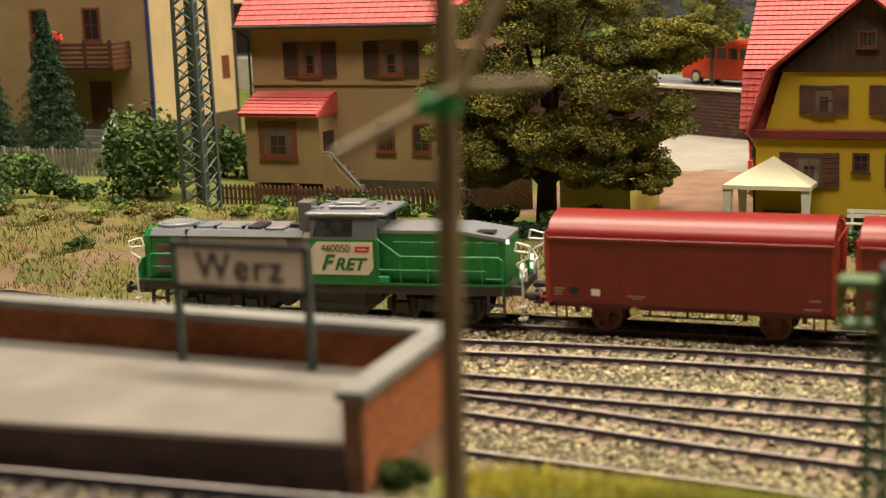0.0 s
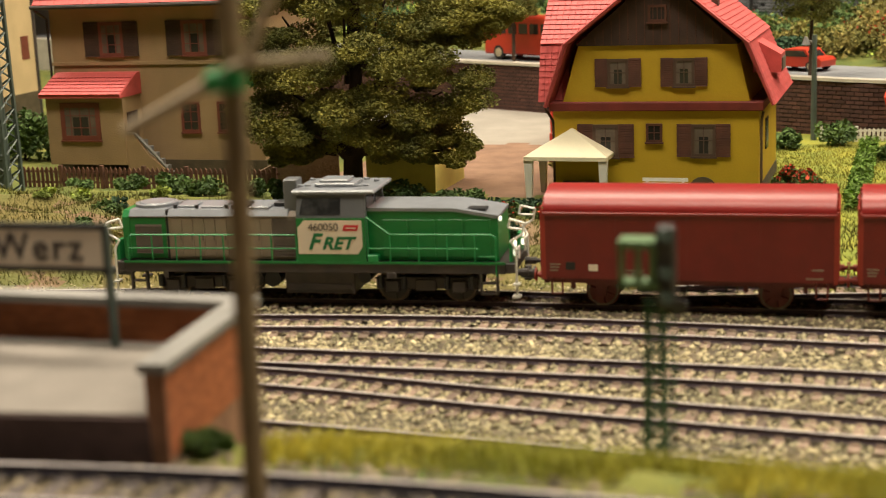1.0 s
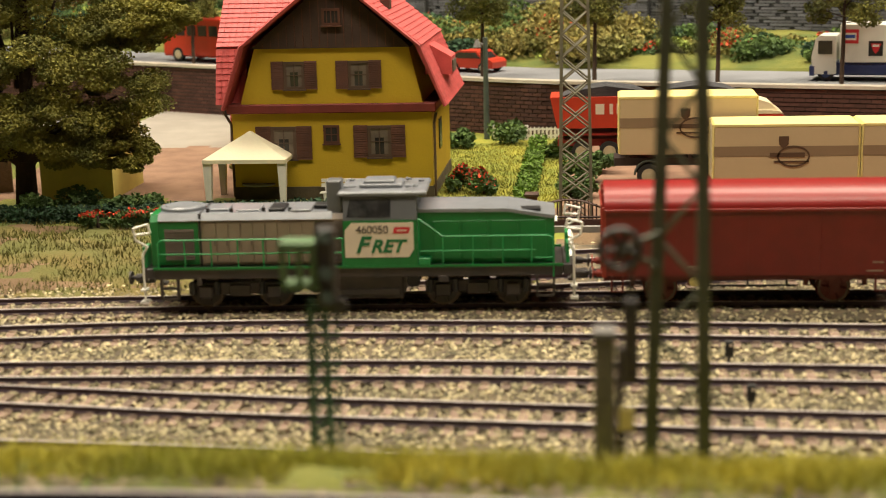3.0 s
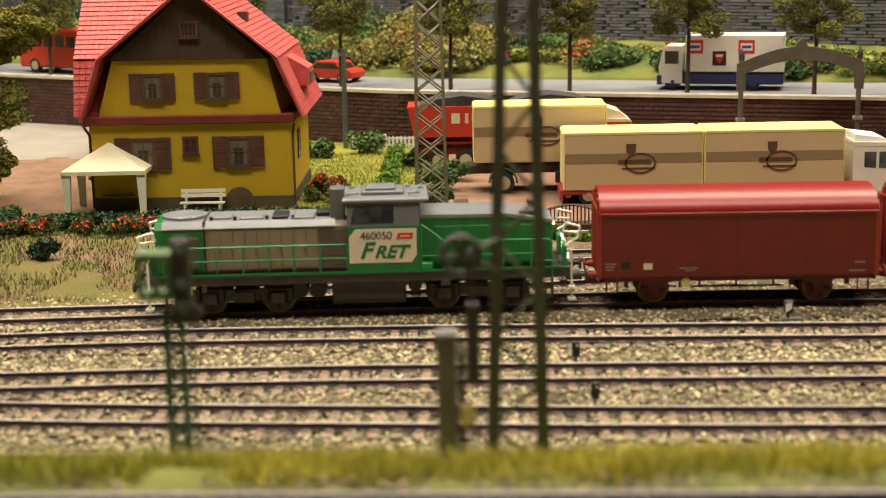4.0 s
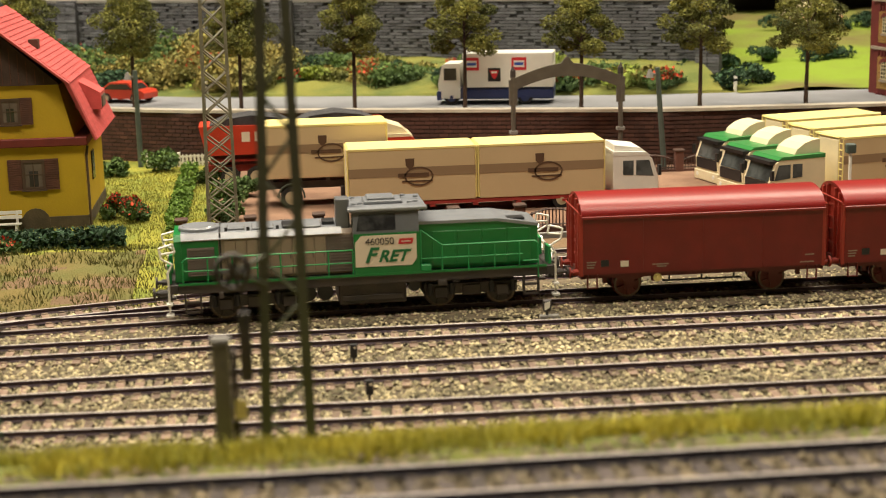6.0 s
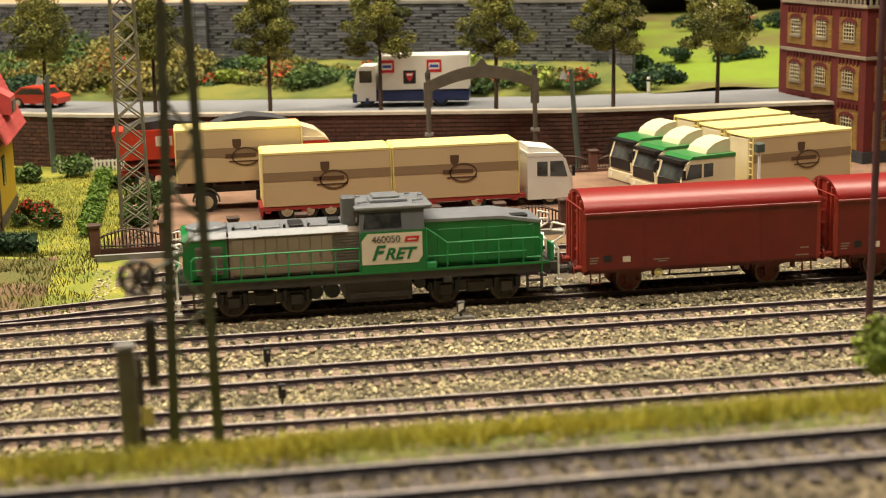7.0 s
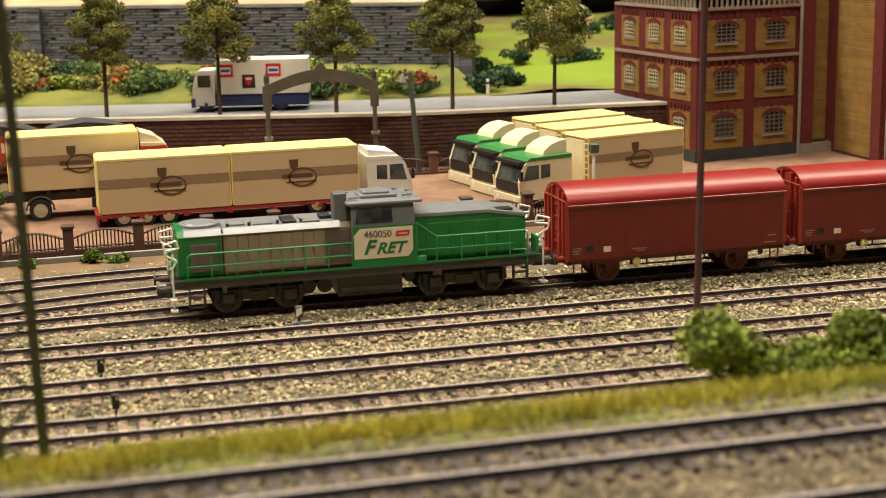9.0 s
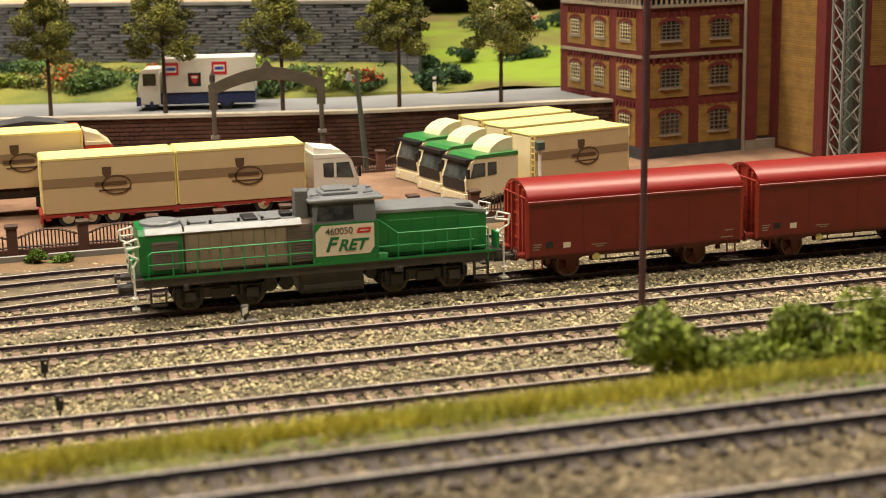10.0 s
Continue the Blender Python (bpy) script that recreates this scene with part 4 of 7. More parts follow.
    part("brake_rigging", rods([((-17, -12.5, 7.5), (17, -12.5, 7.5)), ((-14, -12.5, 7.5), (-14, -12.5, 11)), ((14, -12.5, 7.5), (14, -12.5, 11)), ((0, -12.5, 7.5), (0, -12.5, 11))], 0.45), M["black"], t)
    part("roof_rib", rods([((-52.2, -15.6, 38.5), (52.2, -15.6, 38.5))], 0.3, 5), M["wagon_roof_lit"], t)
    part("brake_wheel", disc(disc(bmesh.new(), -19.5, -14.2, 9.5, 1.9, 0.5, "y", 14), -19.5, -14.6, 9.5, 0.7, 0.5, "y", 8), M["container_yellow"], t, "yellow brake wheel")
    reshape(t, 1, 1, 0.935)
    return t


loco = locomotive()
wagons = [wagon()]
# the copy is made with its own wheels so that they turn too
wagons.append(wagon())

# ---- plants ----
def bush(name, x, y, z, rx, ry, rz, mat, label, n=1400, leaf=1.5, flowers=None, group="shrubs"):
    t = thing(name, x, y, z, label, "shrub", group)
    cs, rs = [], []
    for i in range(max(5, int(rx * ry / 22))):
        a, q = random.uniform(0, 6.28), math.sqrt(random.random()) * 0.72
        s = random.uniform(0.32, 0.55)
        cs.append((math.cos(a) * q * rx, math.sin(a) * q * ry, rz * random.uniform(0.25, 0.95) * (1.1 - q * 0.6)))
        rs.append((rx * s, ry * s, rz * s * 0.8))
    pts = clumps(cs, rs, max(60, n // len(cs)))
    pts[:, 2] = np.maximum(pts[:, 2], 0.3)
    soup("foliage", *flakes(pts, leaf), M[mat], t)
    part("stem", rod(rod(bmesh.new(), (0, 0, -1), (0, 0, rz * 0.5), 0.9, 6, 0.5), (0, 0, 0), (rx * 0.3, 0, rz * 0.5), 0.5, 5, 0.3), M["bark"], t)
    if flowers:
        top = pts[(pts[:, 2] > rz * 0.45)]
        soup("blossoms", *flakes(top[RNG.choice(len(top), flowers)] + (0, -0.6, 0.9), leaf * 0.8), M["flower_red"], t, "orange-red blossoms")
    return t


def broadleaf_tree(x, y, z, height, crown, trunk_r, trunk_h, mat, label, n, leaf, group="", balls=26):
    t = thing("tree", x, y, z, label, "tree", group)
    bm = bmesh.new()
    rod(bm, (0, 0, -2), (0.5, 0, trunk_h), trunk_r, 9, trunk_r * 0.75)
    rod(bm, (0.5, 0, trunk_h), (0, 0, height * 0.8), trunk_r * 0.75, 8, trunk_r * 0.2)
    cs, rs = [], []
    for i in range(balls):
        a = i * 2.4 + random.uniform(-0.4, 0.4)
        f = (i + 0.5) / balls
        zz = trunk_h + (height - trunk_h) * (0.05 + 0.9 * f)
        q = crown * random.uniform(0.35, 0.95) * math.sqrt(max(0.08, 1 - (2 * f - 0.75) ** 2 * 0.75))
        c = (math.cos(a) * q, math.sin(a) * q, zz)
        rod(bm, (0, 0, trunk_h + (zz - trunk_h) * 0.45), c, trunk_r * 0.22, 5, trunk_r * 0.08)
        s = random.uniform(0.26, 0.42) * crown
        cs.append(c)
        rs.append((s * 1.15, s * 1.15, s * 0.62))
    part("trunk", bm, M["bark"], t, "dark branching trunk")
    soup("crown", *flakes(clumps(cs, rs, n // balls, 0.3), leaf), M[mat], t, "uneven leafy crown with gaps")
    return t


def old_tree():
    """Broad old tree: forked trunk, a heavy left and middle crown and one long upper limb reaching out to +x."""
    t = thing("tree", -301, 755, 0, "large broad old tree with olive-green crown and thick trunk", "tree")
    bm = bmesh.new()
    rod(bm, (0, 0, -2), (1, 0, 26), 6.0, 10, 5.0)
    rod(bm, (0, 0, -2), (-3, -3, 2), 8.5, 8, 5.0)
    rod(bm, (1, 0, 24), (-14, -4, 40), 4.2, 8, 2.8)
    rod(bm, (1, 0, 24), (14, 2, 42), 4.2, 8, 3.0)
    rod(bm, (3, 0, 30), (8, 0, 132), 4.6, 8, 1.4)
    rod(bm, (8, 1, 72), (70, 4, 96), 2.6, 7, 1.0)
    cs, rs = [], []
    lobes = [(-38, -4, 48, 26), (-22, -12, 40, 22), (2, -16, 48, 24), (26, -10, 44, 25), (44, 0, 40, 22), (50, 4, 58, 24), (-48, 4, 68, 24), (-20, -6, 72, 28), (14, -12, 74, 28), (36, 0, 82, 24),
             (-34, 0, 98, 26), (0, 0, 102, 28), (40, 2, 90, 16), (58, 4, 94, 19), (74, 6, 98, 16), (28, 0, 116, 24), (-16, 2, 126, 24), (8, 0, 142, 22), (-30, -8, 30, 15), (30, -6, 30, 16), (52, 6, 28, 14)]
    for x, y, z, r in lobes:
        rod(bm, (x * 0.25, y * 0.25, 24 + (z - 24) * 0.5), (x, y, z), 1.5, 5, 0.5)
        for k in range(13):
            d = Vector((random.gauss(0, 1), random.gauss(0, 1), random.gauss(0, 1))).normalized() * r * random.uniform(0.55, 1.0)
            cs.append((x + d.x, y + d.y * 0.9, z + d.z * 0.62))
            q = r * random.uniform(0.26, 0.44)
            rs.append((q * 1.25, q * 1.25, q * 0.62))
    part("trunk", bm, M["bark"], t, "dark forked trunk")
    pts = clumps(cs, rs, 700, 0.3)
    soup("crown", *flakes(pts, 0.85), M["leaf_tree"], t, "uneven leafy crown with gaps")
    return t


def conifer(x, y, z, height, r):
    t = thing("fir_tree", x, y, z, "dark green fir tree with drooping branch tiers beside the fence", "tree", "fir trees")
    part("trunk", rod(bmesh.new(), (0, 0, -2), (0, 0, height), 2.0, 8, 0.3), M["bark"], t)
    n = 11000
    f = RNG.uniform(0, 1, n) ** 0.75
    tier = np.floor(f * 13) / 13
    rad = r * (1.02 - tier) * (0.55 + 0.45 * (1 - (f * 13 % 1))) * np.sqrt(RNG.uniform(0.15, 1, n))
    a = RNG.uniform(0, 6.28, n)
    rad *= 0.85 + 0.2 * np.sin(a * 7 + tier * 40)
    pts = np.stack([np.cos(a) * rad, np.sin(a) * rad, (0.05 + 0.95 * f) * height - rad * 0.25], 1)
    soup("needles", *flakes(pts, 1.6, aspect=0.6), M["leaf_dark"], t)
    return t


# ---- walls ----
masonry("brick_wall", WALL_LINE, -720, 440, 0, 35.5, 6, 6.4, 2.7, "brick_brown", "mortar", "dark brown brick retaining wall below the road", (60, 190, 1, 13), cap="kerb_pale")
masonry("stone_wall", STONE_LINE, -640, 331, 46, 98, 14, 13.0, 2.35, "stone_grey", "stone_joint", "high dark grey stone retaining wall behind the slope", (20, 230, 2, 18), cap="stone_cap", uneven=1.0, cap_h=2.5)
for px_ in (-340, -160, 20, 326):
    py_ = on_line(STONE_LINE, px_)
    t = thing("stone_buttress", px_, py_, 46, "dark grey stone buttress of the retaining wall", "wall pillar", "buttresses", -26)
    part("shaft", B((-9, 9, -6, 6, 0, 54), bevel=0.6), M["stone_joint"], t)
    for r in range(22):
        for c in range(2):
            part("stone", B((-9 + c * 9 + 0.3, c * 9 - 0.3, -6.8 + 0.3 * (r % 3), -5.6, r * 2.4 + 0.15, r * 2.4 + 2.2)), M["stone_grey"], t)
tagged(soup("upper_ground", [(-1000, 1460, 98.5), (-700, 1654, 98.5), (-400, 1434, 98.5), (-71, 1249, 98.5), (109, 1164, 98.5), (331, 1049, 98.5), (420, 1400, 98.5), (420, 2300, 140), (-1000, 2300, 140)], [[0, 1, 2, 3, 4, 5, 6, 7, 8]], M["backdrop_soil"]), "sandy ground above the stone wall", "ground", kind="structure")

tagged(part("stone_wall_return", prism(bmesh.new(), [(328, 1040), (332, 1038), (424, 1400), (418, 1400)], 40, 98, "z"), M["stone_grey"]), "end of the grey stone wall running back into the hill", "wall", kind="structure")

# green slope right of the stone wall, dark bridge behind it
sl = [(x, y, 38 + 24 * min(1, max(0, (y - 985) / 470)) + 3 * noise.noise((x / 40, y / 40, 2))) for y in np.arange(975, 1500, 15) for x in np.arange(330, 815, 15)]
n_ = len(np.arange(330, 815, 15))
slope = soup("green_slope", sl, [(j * n_ + i, j * n_ + i + 1, (j + 1) * n_ + i + 1, (j + 1) * n_ + i) for j in range(len(sl) // n_ - 1) for i in range(n_ - 1)], M["slope_grass"], smooth=True)
tagged(slope, "bright green grass slope behind the road", "lawn", kind="structure")
# Added dark sheet stands in for the darkness under the bridge.
tagged(part("bridge_underside", B((340, 1000, 1500, 1510, 40, 140)), M["frame_dark"]), "dark sheet standing in for the shade under the bridge", "wall", kind="structure")
t = thing("railway_bridge", 480, 1440, 58, "dark steel truss bridge on stone piers behind the slope", "bridge")
part("girder", B((-150, 420, -4, 50, 22, 28)), M["frame_dark"], t, "dark lower girder")
part("girder", B((-150, 420, -4, 50, 54, 60)), M["frame_dark"], t, "dark upper girder")
for i in range(19):
    x = -150 + i * 30
    part("truss_diagonal", rods([((x, -3, 28), (x + 15, -3, 54)), ((x + 15, -3, 54), (x + 30, -3, 28))], 1.4, 4), M["stone_cap"], t)
for x in (-90, 60, 210, 360):
    part("pier", B((x - 9, x + 9, 0, 44, -14, 22), bevel=1), M["stone_joint"], t)
t = thing("camper_van", 513, 1330, 54, "small cream camper van parked on the grass", "van", turn=8)
part("body", prism(bmesh.new(), [(-26, 4), (26, 4), (27, 13), (20, 22), (16, 24), (-22, 24), (-26, 20)], -10, 10), M["lorry_cream"], t)
part("side_window", B((-20, 12, -10.2, -10.0, 14, 20)), M["window_dark"], t)
part("windscreen", prism(bmesh.new(), [(26.6, 13.5), (20.4, 21.5), (19.6, 21.5), (25.8, 13.5)], -8.5, 8.5), M["window_dark"], t)
part("waist_band", B((-26.2, 26, -10.25, -10.02, 9, 10.4)), M["lorry_red"], t, "red band")
for x in (-15, 15):
    for y in (-9, 9):
        part("wheel", disc(bmesh.new(), x, y, 3.6, 3.6, 2), M["tyre"], t)


# ---- windows, doors and roofs shared by the buildings ----
def window(parent, x0, x1, z0, z1, y, frame, shutters=None, cols=2, rows=2, pane="window_dark", curtain=False, name="window"):
    """A window let into a wall whose face lies at y, seen from -y: recess, panes, bars, sill, shutters."""
    w = part(name, B((x0, x1, y - 0.15, y + 0.5, z0, z1)), M[pane], parent, "dark glazing")
    g = (x1 - x0) * 0.09 + 0.25
    part("window_frame", B((x0 - 0.2, x0 + g, y - 0.7, y + 0.3, z0, z1), (x1 - g, x1 + 0.2, y - 0.7, y + 0.3, z0, z1), (x0 - 0.2, x1 + 0.2, y - 0.72, y + 0.3, z1 - g, z1 + 0.2), (x0 - 0.2, x1 + 0.2, y - 0.72, y + 0.3, z0 - 0.2, z0 + g)), M[frame], w)
    bars = [(x0 + (x1 - x0) * i / cols - 0.25, x0 + (x1 - x0) * i / cols + 0.25, y - 0.55, y, z0, z1) for i in range(1, cols)]
    bars += [(x0, x1, y - 0.5, y, z0 + (z1 - z0) * i / rows - 0.2, z0 + (z1 - z0) * i / rows + 0.2) for i in range(1, rows)]
    if bars:
        part("glazing_grid", B(*bars), M[frame], w)
    if curtain:
        wd = (x1 - x0) * 0.3
        part("curtain", B((x0 + g, x0 + wd, y - 0.3, y - 0.16, z0 + g, z1 - g), (x1 - wd, x1 - g, y - 0.3, y - 0.16, z0 + g, z1 - g), (x0 + g, x1 - g, y - 0.32, y - 0.16, z0 + (z1 - z0) * 0.62, z1 - g)), M["curtain"], w, "pale curtains")
    part("sill", B((x0 - 0.8, x1 + 0.8, y - 1.4, y, z0 - 1.0, z0 - 0.25)), M[frame], w)
    if shutters:
        sw = (x1 - x0) * 0.62
        for a, b in ((x0 - sw - 0.3, x0 - 0.3), (x1 + 0.3, x1 + sw + 0.3)):
            part("shutter", louvres(a, b, z0 - 0.4, z1 + 0.4, y, 14, 0.95, 0.78), M[shutters], w, "brown slatted shutter")
    return w


def tiles(parent, origin, along_v, up_v, length, height, tl, th, mat, name="roof_tile", limit=300):
    """Courses of tiles on a roof plane, in the thing's own space."""
    o, a, u = Vector(origin), Vector(along_v).normalized(), Vector(up_v).normalized()
    nrm = a.cross(u).normalized()
    m0 = Matrix((a, u, nrm)).transposed().to_4x4()
    q = bmesh.new()
    vs = [q.verts.new(p) for p in ((0.08, -0.15, 0.1), (tl - 0.08, -0.15, 0.1), (tl - 0.08, th * 1.12, 0.02), (0.08, th * 1.12, 0.02), (0.08, -0.15, 0.62), (tl / 2, -0.3, 0.85), (tl - 0.08, -0.15, 0.62), (tl - 0.08, th * 1.12, 0.2), (tl / 2, th * 1.12, 0.34), (0.08, th * 1.12, 0.2))]
    for f in ((4, 5, 8, 9), (5, 6, 7, 8), (0, 1, 6, 5, 4), (0, 4, 9, 3), (1, 2, 7, 6), (3, 9, 8, 7, 2)):
        q.faces.new([vs[i] for i in f])
    bmesh.ops.scale(q, vec=(MM, MM, MM), verts=q.verts)
    me = bpy.data.meshes.new(name)
    q.to_mesh(me)
    q.free()
    me.materials.append(M[mat])
    jv, jf, n = [], [], 0
    for r in range(int(height / th)):
        for c in range(int(length / tl)):
            m_ = Matrix.Translation((o + a * c * tl + u * r * th) * MM) @ m0
            n += 1
            if n <= limit:
                ob = link_mesh(name, me, None, parent)
                ob.matrix_basis = m_
            else:
                b0 = len(jv)
                jv += [tuple(m_ @ v.co) for v in me.vertices]
                jf += [tuple(b0 + i for i in p.vertices) for p in me.polygons]
    if jv:
        mj = bpy.data.meshes.new("tile_field")
        mj.from_pydata(jv, [], jf)
        tagged(link_mesh("tile_field", mj, M[mat], parent), kind="stuff")


# ---- yellow house ----
def yellow_house():
    t = thing("house", -146.5, 780, 0, "yellow house with brown shutters, timber gable and red tiled mansard roof", "house")
    part("plinth", B((-52, 52, -0.8, 88, -2, 7.5)), M["house_plinth"], t, "dark stone plinth")
    part("wall", B((-51.5, 51.5, 0, 88, 7.5, 46)), M["house_yellow"], t, "bright yellow rendered walls")
    part("cornice", B((-54, 54, -2.2, 90, 45.6, 50.2), bevel=0.5), M["band_red"], t, "dark red wooden band")
    part("gable_wall", prism(bmesh.new(), [(-47, 50), (47, 50), (40.5, 78.5), (-38.5, 78.5)], 0.6, 87), M["house_yellow"], t, "yellow upper wall")
    g = part("gable", prism(bmesh.new(), [(-40, 78.4), (41.5, 78.4), (2.5, 114)], -0.6, 87), M["wood_dark"], t, "dark brown timber gable")
    for i in range(17):
        part("gable_board", B((-34 + i * 4.2, -33.6 + i * 4.2, -0.9, -0.5, 79, 79 + max(2, 33 - abs(-34 + i * 4.2 - 2) * 0.92))), M["wood_brown"], g)
    window(t, -2.5, 6.5, 90, 98, -0.7, "wood_brown", cols=2, rows=1)
    roof = part("roof", bmesh.new(), None, t, "red tiled mansard roof")
    planes = {"upper_left": [(2.5, 116.5), (-45, 79.5), (-45, 78), (2.5, 114.5)], "upper_right": [(2.5, 116.5), (47.5, 79), (47.5, 77.5), (2.5, 114.5)],
              "lower_left": [(-44.5, 80), (-55.5, 48), (-54, 48), (-42.5, 79.5)], "lower_right": [(46.5, 80), (59.5, 49), (58, 49), (44.5, 79.5)]}
    for k, pts in planes.items():
        part("roof_slope", prism(bmesh.new(), pts, -5.5, 92), M["roof_red"], roof)
    tiles(roof, (47.5, -5.5, 79.6), (0, 1, 0), (-45, 0, 37.0), 97, 57, 3.2, 3.2, "roof_red")
    tiles(roof, (59.5, -5.5, 49.6), (0, 1, 0), (-13, 0, 31), 97, 32, 3.2, 3.2, "roof_red")
    part("verge", rods([((-55, -5.6, 48), (-44.5, -5.6, 79.5)), ((-44.5, -5.6, 79.5), (2.5, -5.6, 116)), ((2.5, -5.6, 116), (47, -5.6, 79)), ((47, -5.6, 79), (59, -5.6, 49))], 1.0), M["roof_red"], roof)
    part("roof_window", B((24, 29, 20, 27, 96, 101)), M["frame_white"], roof)
    part("dormer", prism(bmesh.new(), [(46, 62), (60, 62), (60, 71), (46, 79)], 22, 44), M["roof_red"], t, "small dormer")
    part("dormer_window", B((60, 60.6, 25, 41, 63, 69)), M["curtain"], t)
    # wing at the back with its roof towards the garden
    part("wing", B((-58, -10, 24, 86, -2, 78)), M["house_yellow"], t, "yellow side wing")
    bm = bmesh.new()
    prism(bm, [(16, 78), (52, 116), (54, 116), (88, 78), (84, 78), (53, 113), (20, 77)], -62, 2, "x")
    part("roof_slope", bm, M["roof_red"], roof)
    tiles(roof, (-62, 15.6, 78.4), (1, 0, 0), (0, 36, 38), 62, 52, 3.2, 3.2, "roof_red")
    bm = prism(bmesh.new(), [(9, 49), (17, 79), (18.6, 79), (11, 49)], -62, -46, "x")
    part("roof_slope", bm, M["roof_red"], roof)
    tiles(roof, (-62, 8.4, 49.4), (1, 0, 0), (0, 8, 30), 16, 30, 3.2, 3.2, "roof_red")
    for x0, x1, z0, z1 in ((-23.5, -13.3, 58, 71.5), (9.7, 19.8, 58, 71.5)):
        window(t, x0, x1, z0, z1, 0.5, "frame_white", "wood_brown", curtain=True)
    for x0, x1, z0, z1 in ((-31.5, -18.8, 22, 38.5), (18.6, 30.2, 22.8, 38.6)):
        window(t, x0, x1, z0, z1, -0.1, "frame_white", "wood_brown", curtain=True)
    window(t, -4.2, 3.6, 30, 39, -0.1, "wood_brown", cols=2, rows=2)
    part("side_window", B((51.4, 52.2, 30, 40, 22, 38)), M["window_dark"], t)
    part("downpipe", rods([((53.5, 1, 45), (52.6, 1, 40)), ((52.6, 1, 40), (52.6, 1, 2))], 0.7, 6), M["frame_white"], t, "pale downpipe")
    part("downpipe", rods([((-57, 2, 47), (-52.8, 2, 40)), ((-52.8, 2, 40), (-52.8, 2, 2))], 0.7, 6), M["frame_white"], t, "pale downpipe")
    part("cellar_arch", disc(bmesh.new(), 24, -1.0, 5.0, 7.5, 0.6, "y", 18), M["house_plinth"], t)


yellow_house()

# tent, bench and table before the house
t = thing("garden_tent", -189, 779, 0.5, "cream garden pavilion tent with a pointed roof on white posts", "tent")
bm = bmesh.new()
vs = [bm.verts.new(p) for p in ((-21.5, -17, 24), (21.5, -17, 24), (21.5, 17, 24), (-21.5, 17, 24), (0, 0, 36.5), (-21.5, -17, 22), (21.5, -17, 22), (21.5, 17, 22), (-21.5, 17, 22))]
for f in ((0, 1, 4), (1, 2, 4), (2, 3, 4), (3, 0, 4), (0, 5, 6, 1), (1, 6, 7, 2), (2, 7, 8, 3), (3, 8, 5, 0)):
    bm.faces.new([vs[i] for i in f])
part("canopy", bm, M["tent"], t, "cream cloth roof")
for x in (-19.2, 19.2):
    for y in (-15, 15):
        part("post", prism(bmesh.new(), [(x - 2.3, 22.5), (x + 2.3, 22.5), (x + 1.3, 0), (x - 1.3, 0)], y - 1.4, y + 1.4), M["white_plastic"], t)
t = thing("garden_table", -186, 782, 0.5, "round grey garden table under the tent", "table")
part("tabletop", disc(bmesh.new(), 0, 0, 8.5, 9, 0.8, "z", 20), M["stone_cap"], t)
part("leg", rod(bmesh.new(), (0, 0, 0), (0, 0, 8.2), 1.2, 8), M["stone_cap"], t)
t = thing("garden_bench", -141, 773, 0.5, "white slatted garden bench beside the yellow house", "bench")
for i in range(3):
    part("seat_slat", B((-11.5, 11.5, -2.2 + i * 1.6, -0.9 + i * 1.6, 4.8, 5.4)), M["white_plastic"], t)
for i in range(2):
    part("back_slat", B((-11.5, 11.5, 3.2 + i * 0.5, 3.8 + i * 0.5, 7.4 + i * 2.4, 9.2 + i * 2.4)), M["white_plastic"], t)
for x in (-9, 9):
    part("leg", B((x - 0.6, x + 0.6, -2, -1, 0, 4.8), (x - 0.6, x + 0.6, 3, 4, 0, 11)), M["white_plastic"], t)


